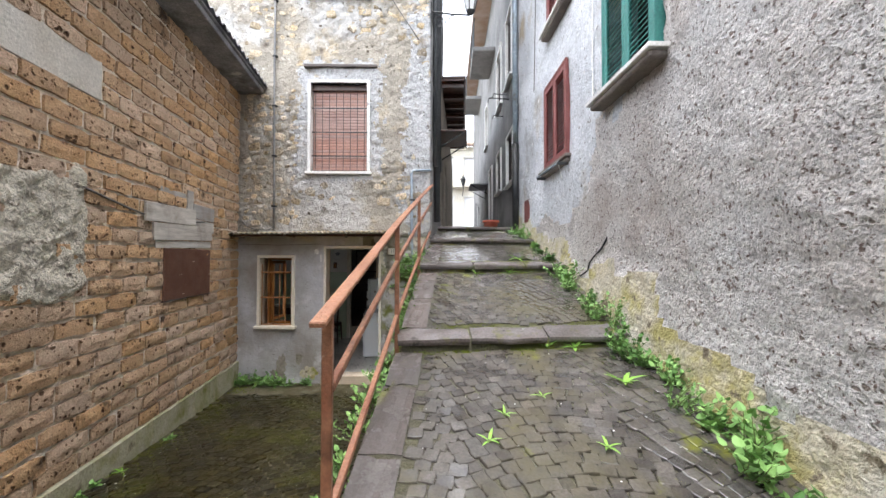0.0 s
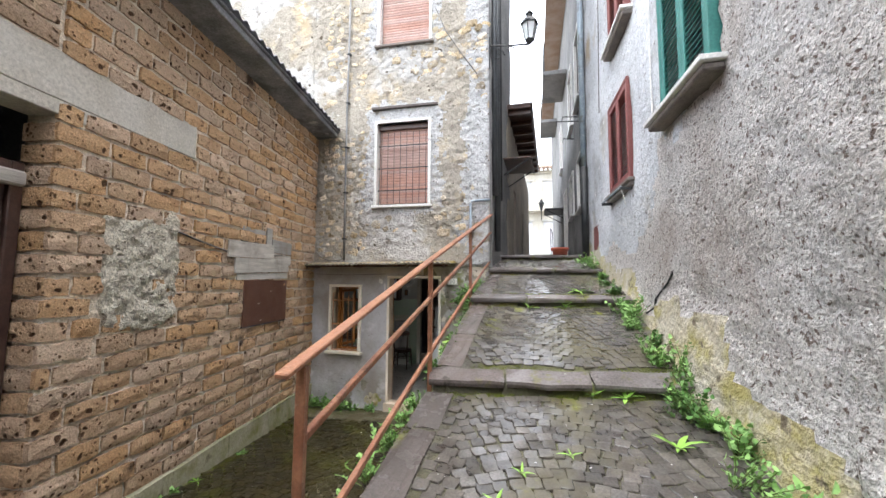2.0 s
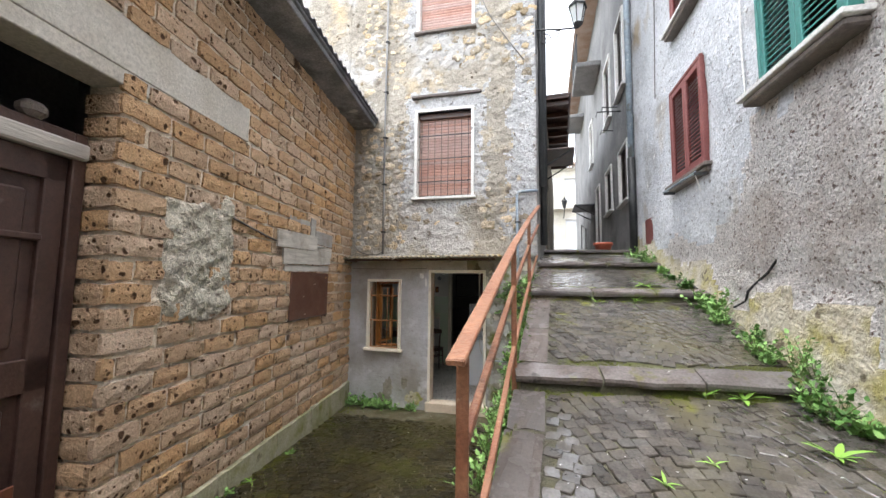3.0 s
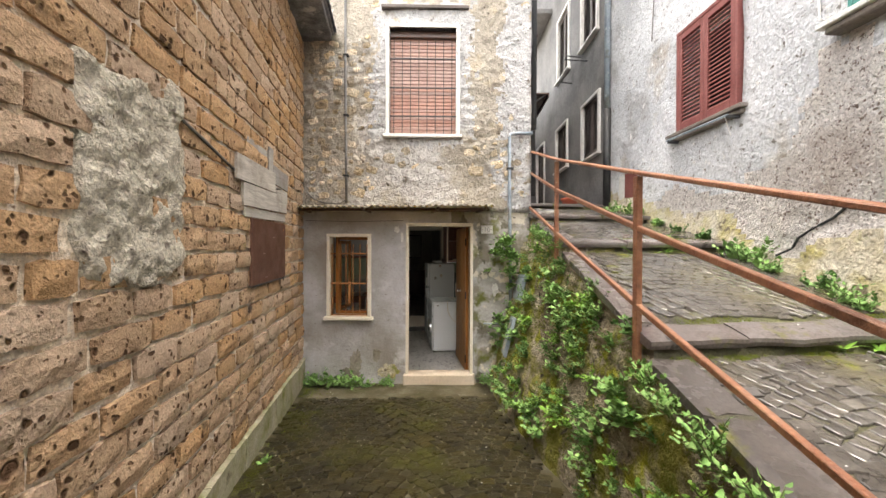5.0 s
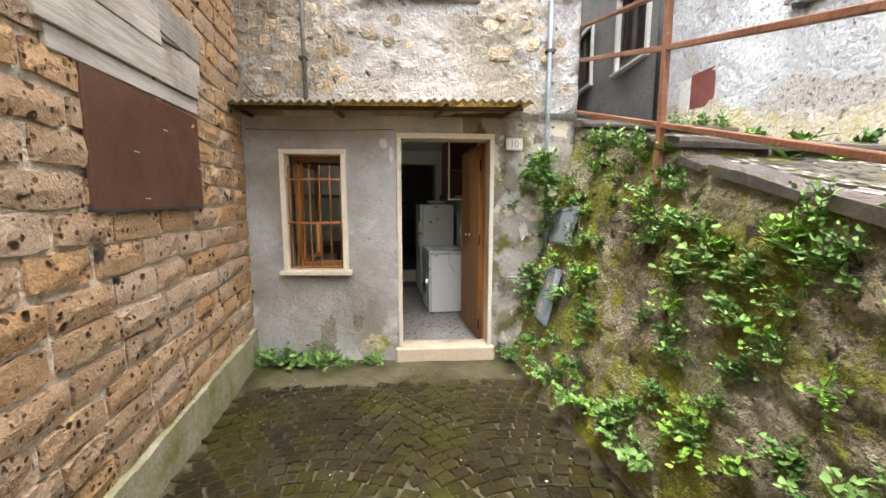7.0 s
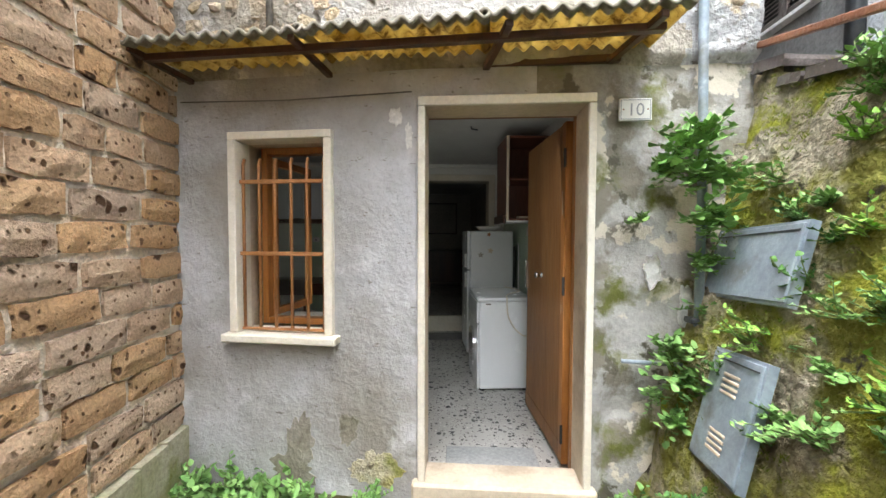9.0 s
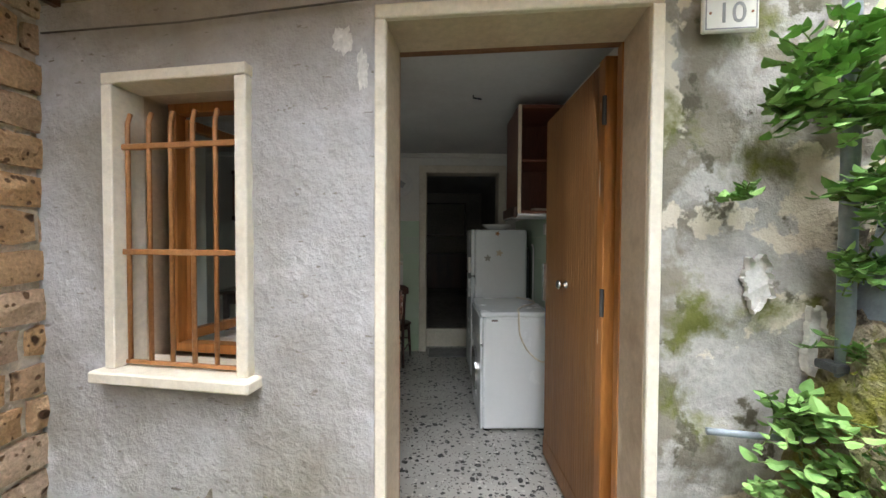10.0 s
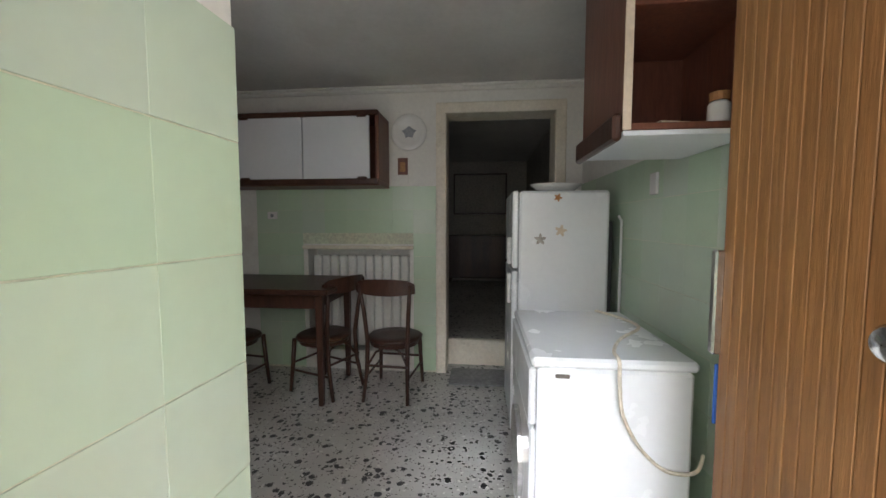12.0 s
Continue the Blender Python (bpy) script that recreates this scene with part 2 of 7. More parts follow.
M["reveal"] = surface("dirty_beige_reveal", (0.58, 0.48, 0.36), (0.66, 0.565, 0.45), 3, 40, 0.85, 0.12, grain_amp=0.1, stains=[((0.36, 0.27, 0.19), 2, 0.55, 0.72)])
M["orange_wood"] = surface("orange_varnished_wood", (0.33, 0.125, 0.030), (0.41, 0.17, 0.043), 5, 60, 0.4, 0.12, stretch=(1, 1, 0.12), stains=[((0.66, 0.52, 0.40), 5, 0.70, 0.74)])
M["door_wood"] = surface("brown_slatted_door_wood", (0.215, 0.098, 0.033), (0.285, 0.14, 0.05), 6, 70, 0.5, 0.15, stretch=(1, 1, 0.08), spec=0.3)
M["brown_frame"] = surface("brown_stained_timber", (0.22, 0.10, 0.045), (0.30, 0.145, 0.07), 6, 60, 0.55, 0.2, stretch=(1, 1, 0.12))
M["bars"] = surface("orange_brown_painted_iron", (0.36, 0.16, 0.055), (0.42, 0.20, 0.08), 8, 60, 0.5, 0.15)
M["shutter_pink"] = surface("faded_pink_roller_shutter", (0.42, 0.245, 0.20), (0.49, 0.31, 0.26), 3, 50, 0.6, 0.1, vary=0.1)
M["green_paint"] = surface("green_shutter_paint", (0.035, 0.17, 0.15), (0.05, 0.22, 0.19), 4, 50, 0.5, 0.15)
M["red_paint"] = surface("dark_red_shutter_paint", (0.19, 0.055, 0.05), (0.24, 0.085, 0.075), 4, 50, 0.6, 0.15)
M["brown_paint"] = surface("brown_shutter_paint", (0.06, 0.045, 0.04), (0.10, 0.08, 0.07), 4, 50, 0.6, 0.15)
M["marble"] = surface("white_marble_sill", (0.66, 0.65, 0.62), (0.74, 0.73, 0.71), 4, 45, 0.5, 0.12, stains=[((0.4, 0.37, 0.33), 2.5, 0.6, 0.78)])
M["dark_stone"] = surface("dark_sill_stone", (0.13, 0.11, 0.10), (0.2, 0.17, 0.15), 5, 45, 0.8, 0.4)
M["zinc"] = surface("blue_grey_zinc", (0.22, 0.27, 0.32), (0.32, 0.375, 0.43), 5, 45, 0.5, 0.12, metal=0.1, grain_amp=0.14, rough_var=0.12, stains=[((0.17, 0.18, 0.17), 4, 0.52, 0.66), ((0.44, 0.48, 0.52), 7, 0.62, 0.68)])
M["dark_metal"] = surface("dark_weathered_metal", (0.05, 0.055, 0.06), (0.08, 0.085, 0.09), 5, 45, 0.5, 0.15, metal=0.3)
M["iron"] = surface("black_iron", (0.025, 0.027, 0.03), (0.05, 0.05, 0.05), 5, 45, 0.55, 0.1, metal=0.3)
M["enamel"] = surface("white_enamel", (0.78, 0.80, 0.82), (0.81, 0.825, 0.84), 2, 30, 0.22, 0.006, rough_var=0.06, grain_amp=0.015)
M["white_paint"] = surface("aged_white_paint", (0.76, 0.74, 0.69), (0.81, 0.80, 0.76), 1.6, 30, 0.8, 0.12, grain_amp=0.05, stains=[((0.55, 0.50, 0.43), 1.6, 0.58, 0.8)])
# greyer than the white walls: the ceiling's shade is put into this colour
M["ceiling_paint"] = surface("shaded_ceiling_paint", (0.56, 0.55, 0.53), (0.64, 0.63, 0.61), 1.2, 30, 0.9, 0.1, grain_amp=0.04, stains=[((0.48, 0.45, 0.42), 1.1, 0.56, 0.8)])
M["radiator"] = surface("radiator_enamel", (0.74, 0.73, 0.70), (0.78, 0.77, 0.74), 2, 30, 0.35, 0.01, grain_amp=0.03)
M["dark_wood"] = surface("dark_walnut_wood", (0.050, 0.021, 0.014), (0.085, 0.036, 0.021), 6, 60, 0.35, 0.1, stretch=(1, 1, 0.15))
M["cab_wood"] = surface("reddish_cabinet_wood", (0.13, 0.045, 0.027), (0.17, 0.062, 0.036), 5, 60, 0.4, 0.06, stretch=(1, 1, 0.15))
M["white_laminate"] = surface("white_laminate", (0.74, 0.75, 0.78), (0.77, 0.78, 0.81), 2, 30, 0.3, 0.006, grain_amp=0.015)
M["porcelain"] = surface("white_porcelain", (0.76, 0.75, 0.72), (0.81, 0.80, 0.78), 3, 30, 0.2, 0.006, grain_amp=0.03)
M["terracotta"] = surface("red_plastic_pot", (0.42, 0.09, 0.05), (0.48, 0.12, 0.07), 4, 40, 0.5, 0.05)
M["roof_tile"] = surface("weathered_roof_tile", (0.33, 0.22, 0.16), (0.42, 0.33, 0.27), 3, 40, 0.9, 0.4)
# near-black paint standing in for the darkness inside gaps and behind shutters
M["black"] = surface("dark_void_paint", (0.02, 0.02, 0.02), (0.03, 0.03, 0.03), 3, 40, 0.8, 0.1)
# the back room's dimness is put into this lower plaster colour
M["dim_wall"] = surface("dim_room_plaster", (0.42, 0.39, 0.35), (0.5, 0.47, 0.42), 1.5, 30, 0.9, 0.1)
M["chrome"] = surface("worn_chrome", (0.6, 0.6, 0.6), (0.66, 0.66, 0.66), 5, 50, 0.22, 0.02, metal=1.0)
M["ink"] = surface("grey_painted_ink", (0.26, 0.27, 0.29), (0.32, 0.33, 0.35), 5, 50, 0.6, 0.02)
M["soil"] = surface("wet_soil", (0.05, 0.04, 0.03), (0.08, 0.07, 0.04), 5, 50, 0.8, 0.6)
M["cable"] = surface("grey_cable", (0.10, 0.095, 0.09), (0.16, 0.15, 0.14), 5, 40, 0.6, 0.1)
M["white_cord"] = surface("yellowed_white_cord", (0.62, 0.55, 0.44), (0.68, 0.62, 0.52), 5, 40, 0.5, 0.02)
M["mat_grey"] = surface("worn_grey_slab", (0.34, 0.345, 0.35), (0.42, 0.42, 0.42), 5, 45, 0.7, 0.15)


def leaf_material(name, dark, light, gloss=0.35):
    m, n, l, b = nodes_of(name)
    g = n.new("ShaderNodeNewGeometry")
    col = mix_col(n, l, g.outputs["Random Per Island"], dark, light)
    vein = ramp(n, l, noise_tex(n, l, g.outputs["Position"], 60, 3), 0.3, 0.7)
    col = mix_col(n, l, math_node(n, l, "MULTIPLY", vein, 0.35), col, light)
    l.new(col, b.inputs["Base Color"])
    b.inputs["Roughness"].default_value = max(gloss, 0.55)
    b.inputs["Specular IOR Level"].default_value = 0.3
    b.inputs["Subsurface Weight"].default_value = 0.0
    b.inputs["Transmission Weight"].default_value = 0.0
    return m


M["leaf"] = leaf_material("fresh_leaf", (0.115, 0.25, 0.065), (0.28, 0.48, 0.15))
M["leaf_lime"] = leaf_material("lime_leaf", (0.15, 0.33, 0.04), (0.28, 0.50, 0.09))
M["leaf_dark"] = leaf_material("dark_leaf", (0.045, 0.12, 0.025), (0.10, 0.23, 0.05))
M["moss"] = leaf_material("moss_tuft", (0.10, 0.14, 0.02), (0.24, 0.28, 0.035), 0.9)
M["mould"] = surface("black_green_mould", (0.20, 0.185, 0.135), (0.33, 0.30, 0.25), 6, 40, 0.95, 0.4, 14)
M["stem"] = surface("green_stem", (0.10, 0.16, 0.04), (0.16, 0.2, 0.07), 6, 40, 0.7, 0.1)


def glass_material(name, tint, rough=0.03):
    m, n, l, b = nodes_of(name)
    b.inputs["Base Color"].default_value = (*tint, 1)
    b.inputs["Transmission Weight"].default_value = 1.0
    b.inputs["Roughness"].default_value = rough
    b.inputs["IOR"].default_value = 1.45
    return m


M["glass"] = glass_material("window_glass", (0.9, 0.95, 0.93))
M["thin_glass"] = glass_material("frosted_lantern_glass", (0.9, 0.92, 0.92), 0.4)
M["thin_glass"].node_tree.nodes["Principled BSDF"].inputs["Transmission Weight"].default_value = 0.4


def fibreglass():
    m, n, l, b = nodes_of("yellowed_fibreglass")
    g = n.new("ShaderNodeNewGeometry")
    f = ramp(n, l, noise_tex(n, l, g.outputs["Position"], 5, 6, 0.65), 0.38, 0.62)
    col = mix_col(n, l, f, (0.36, 0.255, 0.075), (0.56, 0.46, 0.22))
    f2 = ramp(n, l, noise_tex(n, l, g.outputs["Position"], 11, 6, 0.7), 0.49, 0.63)
    col = mix_col(n, l, f2, col, (0.13, 0.08, 0.03))
    tr = n.new("ShaderNodeBsdfTranslucent")
    l.new(col, tr.inputs["Color"])
    l.new(col, b.inputs["Base Color"])
    b.inputs["Roughness"].default_value = 0.5
    mx = n.new("ShaderNodeMixShader")
    mx.inputs[0].default_value = 0.65
    l.new(b.outputs[0], mx.inputs[1])
    l.new(tr.outputs[0], mx.inputs[2])
    l.new(mx.outputs[0], n["Material Output"].inputs["Surface"])
    return m


M["fibreglass"] = fibreglass()


def green_tile():
    m = surface("green_ceramic_tile", (0.525, 0.645, 0.49), (0.53, 0.65, 0.495), 1.5, 30, 0.25, 0.004, vary=0.03, grain_amp=0.015)
    return m


M["tile"] = green_tile()
M["grout"] = surface("tile_grout", (0.60, 0.65, 0.50), (0.62, 0.60, 0.46), 4, 40, 0.9, 0.1)


def terrazzo():
    m, n, l, b = nodes_of("terrazzo_floor")
    co = n.new("ShaderNodeNewGeometry").outputs["Position"]
    mp = n.new("ShaderNodeMapping")
    mp.inputs["Scale"].default_value = (1, 1, 0.0)
    l.new(co, mp.inputs["Vector"])
    base = mix_col(n, l, ramp(n, l, noise_tex(n, l, co, 2.0, 5), 0.35, 0.65), (0.42, 0.40, 0.37), (0.54, 0.52, 0.49))
    col = base
    for sc, th, c in ((22.0, 0.30, (0.035, 0.035, 0.035)), (34.0, 0.26, (0.07, 0.065, 0.06)), (30.0, 0.22, (0.62, 0.60, 0.56)), (60.0, 0.25, (0.15, 0.13, 0.12))):
        mp2 = n.new("ShaderNodeMapping")
        mp2.inputs["Location"].default_value = (sc * 0.37, sc * 0.11, 0)
        l.new(mp.outputs[0], mp2.inputs["Vector"])
        wob = n.new("ShaderNodeTexNoise")
        wob.inputs["Scale"].default_value = sc * 1.2
        l.new(mp2.outputs[0], wob.inputs["Vector"])
        warped = mix_col(n, l, 0.03, mp2.outputs[0], wob.outputs["Color"], "ADD")
        v = n.new("ShaderNodeTexVoronoi")
        v.inputs["Scale"].default_value = sc
        l.new(warped, v.inputs["Vector"])
        pick = n.new("ShaderNodeSeparateColor")
        l.new(v.outputs["Color"], pick.inputs[0])
        size = math_node(n, l, "MULTIPLY", pick.outputs[0], th * 1.6)
        f = math_node(n, l, "LESS_THAN", v.outputs["Distance"], size)
        f = math_node(n, l, "MULTIPLY", f, math_node(n, l, "GREATER_THAN", pick.outputs[1], 0.35))
        col = mix_col(n, l, f, col, c)
    l.new(col, b.inputs["Base Color"])
    b.inputs["Roughness"].default_value = 0.3
    return m


M["terrazzo"] = terrazzo()


# ---- building helpers ----
def mesh_of(bm, name, material, smooth=False):
    me = bpy.data.meshes.new(name)
    bm.normal_update()
    bm.to_mesh(me)
    bm.free()
    me.materials.append(material)
    if smooth:
        for p in me.polygons:
            p.use_smooth = True
    return me


def part(name, bm, material, parent=None, label="", smooth=False):
    ob = new(name, mesh_of(bm, name, material, smooth))
    if parent is not None:
        ob.parent = parent
    return tagged(ob, label) if label else ob


def thing(name, m, label, category, group="", kind=""):
    ob = new(name)
    ob.empty_display_size = 0.1
    ob.matrix_world = m
    return tagged(ob, label, category, group, kind)


def box(bm, lo, hi, m=None, bevel=0.0):
    v = [bm.verts.new((x, y, z)) for x in (lo[0], hi[0]) for y in (lo[1], hi[1]) for z in (lo[2], hi[2])]
    fs = [bm.faces.new([v[i] for i in q]) for q in ((0, 1, 3, 2), (4, 6, 7, 5), (0, 4, 5, 1), (2, 3, 7, 6), (0, 2, 6, 4), (1, 5, 7, 3))]
    geom = v
    if bevel:
        es = list({e for f in fs for e in f.edges})
        r = bmesh.ops.bevel(bm, geom=es, offset=bevel, segments=1, profile=0.5, affect="EDGES")
        geom = list({w for f in r["faces"] for w in f.verts} | {w for w in v if w.is_valid})
    if m is not None:
        bmesh.ops.transform(bm, matrix=m, verts=[w for w in geom if w.is_valid])
    return bm


def boxes(*specs, bevel=0.0):
    bm = bmesh.new()
    for s in specs:
        box(bm, s[0], s[1], s[2] if len(s) > 2 else None, bevel)
    return bm


def tube(bm, path, radius, sides=8, closed_ends=True):
    """A round bar along points; radius a number or one a point."""
    pts = [Vector(p) for p in path]
    rings = []
    for i, p in enumerate(pts):
        d = (pts[min(i + 1, len(pts) - 1)] - pts[max(i - 1, 0)]).normalized()
        up = Vector((0, 0, 1)) if abs(d.z) < 0.95 else Vector((1, 0, 0))
        a = d.cross(up).normalized()
        b = a.cross(d).normalized()
        r = radius[i] if isinstance(radius, (list, tuple)) else radius
        rings.append([bm.verts.new(p + r * (math.cos(2 * math.pi * k / sides) * a + math.sin(2 * math.pi * k / sides) * b)) for k in range(sides)])
    for r0, r1 in zip(rings, rings[1:]):
        for k in range(sides):
            bm.faces.new((r0[k], r0[(k + 1) % sides], r1[(k + 1) % sides], r1[k]))
    if closed_ends:
        bm.faces.new(rings[0][::-1])
        bm.faces.new(rings[-1])
    return bm


def bar(bm, p, q, w, h, bevel=0.004):
    """A flat bar of section w x h from p to q, h measured upwards."""
    p, q = Vector(p), Vector(q)
    d = q - p
    y = d.normalized()
    x = y.cross(Vector((0, 0, 1)))
    x = x.normalized() if x.length > 0.05 else Vector((1, 0, 0))
    z = x.cross(y)
    m = Matrix(((x.x, y.x, z.x, p.x), (x.y, y.y, z.y, p.y), (x.z, y.z, z.z, p.z), (0, 0, 0, 1)))
    return box(bm, (-w / 2, 0, -h / 2), (w / 2, d.length, h / 2), m, bevel)


def lathe(bm, profile, sides=20, at=(0, 0, 0)):
    rings = [[bm.verts.new((at[0] + r * math.cos(2 * math.pi * k / sides), at[1] + r * math.sin(2 * math.pi * k / sides), at[2] + z)) for k in range(sides)] for r, z in profile]
    for a, b in zip(rings, rings[1:]):
        for k in range(sides):
            bm.faces.new((a[k], a[(k + 1) % sides], b[(k + 1) % sides], b[k]))
    return bm


def wall_bm(length, z0, z1, thick, openings=(), cell=None, rough=0.0, seed=0, relief=None):
    """A wall in local x (0..length), z, with its outer face at y=0 and its body to y=thick; openings (x0, x1, z0, z1) go through."""
    xs = {0.0, length} | {o[i] for o in openings for i in (0, 1)}
    zs = {z0, z1} | {o[i] for o in openings for i in (2, 3)}
    xs, zs = sorted(x for x in xs if 0 <= x <= length), sorted(z for z in zs if z0 <= z <= z1)
    if cell:
        def split(vals):
            out = []
            for a, b in zip(vals, vals[1:]):
                k = max(1, round((b - a) / cell))
                out += [a + (b - a) * i / k for i in range(k)]
            return out + [vals[-1]]
        xs, zs = split(xs), split(zs)
    inside = lambda x, z: any(o[0] < x < o[1] and o[2] < z < o[3] for o in openings)
    solid = [[not inside((a + b) / 2, (c + d) / 2) for c, d in zip(zs, zs[1:])] for a, b in zip(xs, xs[1:])]
    bm = bmesh.new()
    cache = {}

    def vert(i, j, back):
        if (i, j, back) not in cache:
            y = thick if back else 0.0
            if not back and relief:
                y = -relief(xs[i], zs[j])
            cache[i, j, back] = bm.verts.new((xs[i], y, zs[j]))
        return cache[i, j, back]

    ni, nj = len(xs) - 1, len(zs) - 1
    ok = lambda i, j: 0 <= i < ni and 0 <= j < nj and solid[i][j]
    for i in range(ni):
        for j in range(nj):
            if not ok(i, j):
                continue
            bm.faces.new([vert(*q, False) for q in ((i, j), (i + 1, j), (i + 1, j + 1), (i, j + 1))])
            bm.faces.new([vert(*q, True) for q in ((i, j + 1), (i + 1, j + 1), (i + 1, j), (i, j))])
            for di, dj, p, q in ((-1, 0, (i, j), (i, j + 1)), (1, 0, (i + 1, j + 1), (i + 1, j)), (0, -1, (i + 1, j), (i, j)), (0, 1, (i, j + 1), (i + 1, j + 1))):
                if not ok(i + di, j + dj):
                    bm.faces.new((vert(*p, False), vert(*q, False), vert(*q, True), vert(*p, True)))
    return bm


def fbm(x, y, z, scale, octaves=4):
    return noise.fractal(Vector((x * scale, y * scale, z * scale)), 1.0, 2.0, octaves)


def structure(name, bm, material, m=None, label="", category="", smooth=False):
    ob = part(name, bm, material, None, "", smooth)
    if m is not None:
        ob.matrix_world = m
    return tagged(ob, label, category, "", "structure")


# ---- the plan ----
FACE = pose(-1.05, 6.15, 0, 0, 0, -6.6) @ pose(1.05, 0, 0)      # facade frame: x along it, y into the house
FACE_W = FACE @ pose(-1.06, 0, 0, 0, 0, -3.5) @ pose(1.06, 0, 0)    # the front bends back beyond the door
FACE_C = FACE @ pose(0, 0, 0, 0, 0, -3.0)                        # the canopy lies across the bend
bend = lambda s: 0.0612 * max(0.0, -1.06 - s)
WALL_E = lambda y: 1.93 + 0.105 * (y - 2.2)                      # face of the tall wall beside the steps
EDGE = lambda y: 0.06 + 0.18 * (y - 2.9)                         # outer edge of the stepped ramp
COURT_Y = (-6.0, -1.0, 0.2, 1.0, 2.0, 3.0, 4.0, 5.0, 5.6, 7.0)
COURT_Z = (-0.4, 0.05, 0.16, 0.02, -0.16, -0.28, -0.37, -0.42, -0.45, -0.47)
court_z = lambda y: float(np.interp(y, COURT_Y, COURT_Z))
# noses of the steps along the outer edge: y, and z at the top of the nose
STEPS = [(2.86, 0.89), (4.45, 1.42), (5.85, 1.80), (7.10, 2.10)]
RISE = 0.085


def ramp_z(y):
    """Height of the ramp's paving, with its low risers."""
    if y < STEPS[0][0]:
        return float(np.interp(y, (-6.0, -1.0, 0.2, 2.86), (-0.5, 0.05, 0.25, STEPS[0][1] - RISE)))
    for (y0, z0), (y1, z1) in zip(STEPS, STEPS[1:]):
        if y < y1:
            return z0 + (z1 - RISE - z0) * (y - y0) / (y1 - y0)
    return STEPS[-1][1] + 0.0 * (y - STEPS[-1][0])


# ---- large structure ----
# the ground far around, one sheet
bm = bmesh.new()
for q in (((-60, -60), (60, -60), (60, 80), (-60, 80)),):
    bm.faces.new([bm.verts.new((x, y, -0.75)) for x, y in q])
structure("ground", bm, M["soil"], None, "dark earth under and around the lane", "ground")

# courtyard floor
bm = bmesh.new()
ys = [-6 + 0.1 * i for i in range(126)]
xs = [-3.4 + 0.1 * i for i in range(42)]
grid = [[bm.verts.new((x, y, court_z(y) - 0.008 + 0.012 * fbm(x, y, 0, 1.5))) for x in xs] for y in ys]
for r0, r1 in zip(grid, grid[1:]):
    for k in range(len(xs) - 1):
        bm.faces.new((r0[k], r0[k + 1], r1[k + 1], r1[k]))
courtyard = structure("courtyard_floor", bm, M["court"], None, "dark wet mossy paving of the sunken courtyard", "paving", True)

# stepped ramp bed
bm = bmesh.new()
ys = sorted([-6 + 0.12 * i for i in range(112)] + [s[0] - 0.001 for s in STEPS] + [s[0] + 0.001 for s in STEPS])
rows = []
for y in ys:
    row = []
    lo, hi = EDGE(y) + 0.02, WALL_E(y) + 0.3
    if y < 1.2:
        lo = min(lo, EDGE(1.2) - (1.2 - y) * 0.1)
    for k in range(15):
        x = lo + (hi - lo) * k / 14
        row.append(bm.verts.new((x, y, ramp_z(y) - 0.013 + 0.008 * fbm(x, y, 3, 1.6))))
    rows.append(row)
for r0, r1 in zip(rows, rows[1:]):
    for k in range(14):
        bm.faces.new((r0[k], r0[k + 1], r1[k + 1], r1[k]))
ramp_bed = structure("stepped_ramp", bm, M["joint"], None, "wet stepped lane with mossy joints between cobbles", "steps", True)

# alley floor beyond the top step
bm = boxes(((0.3, 7.4, 1.4), (7.5, 30, 2.07)))
structure("alley_floor", bm, M["slab"], None, "wet dark stone paving of the alley beyond", "paving")


# retaining wall between courtyard and ramp
BASE_Y, BASE_X = (-1.0, 3.0, 4.6, 5.3, 6.3), (-0.02, -0.03, -0.04, -0.03, 0.06)


def retain_x(y, z):
    """Face of the retaining wall: it leans back from its foot to the ramp's edge."""
    top, bot = ramp_z(y) - 0.03, court_z(y) - 0.06
    f = min(1.0, max(0.0, (z - bot) / max(0.05, top - bot)))
    b = float(np.interp(y, BASE_Y, BASE_X))
    return b + (EDGE(y) + 0.03 - b) * f


def retaining():
    bm = bmesh.new()
    ny, nz = 210, 56
    rows = []
    for i in range(ny + 1):
        y = -0.6 + 6.72 * i / ny
        top, bot = ramp_z(y) - 0.03, court_z(y) - 0.06
        row = []
        for j in range(nz + 1):
            f = j / nz
            z = bot + (top - bot) * f
            wy, wz = y * 4.0 + 0.5 * fbm(1, y, z, 3), z * 6.0 + 0.5 * fbm(4, y, z, 3)
            near = noise.voronoi(Vector((wy, wz, 0.5)))[0]
            stone = min(0.5, near[1] - near[0])
            d = 0.02 * fbm(3, y, z, 1.6, 3) + 0.09 * (min(stone, 0.28) - 0.14) + 0.012 * fbm(3, y, z, 11, 3)
            d *= min(1.0, (z - bot) * 8) * min(1.0, (1 - f) * 8 + 0.2)
            row.append(bm.verts.new((retain_x(y, z) - d - 0.01, y, z)))
        rows.append(row)
    for a, b in zip(rows, rows[1:]):
        for j in range(nz):
            bm.faces.new((a[j], a[j + 1], b[j + 1], b[j]))
        bm.faces.new((a[nz], bm.verts.new(a[nz].co + Vector((0.5, 0, -0.02))), bm.verts.new(b[nz].co + Vector((0.5, 0, -0.02))), b[nz]))
    return bm


retaining_wall = structure("retaining_wall", retaining(), M["retain"], None, "mossy rubble retaining wall overgrown with weeds", "wall", True)

# tall wall to the east, beside the steps
east_len = 13.2
EAST = pose(WALL_E(-6.0), -6.0, 0, 0, 0, 90 - math.degrees(math.atan(0.105)))    # local x runs along +y, body to -y local


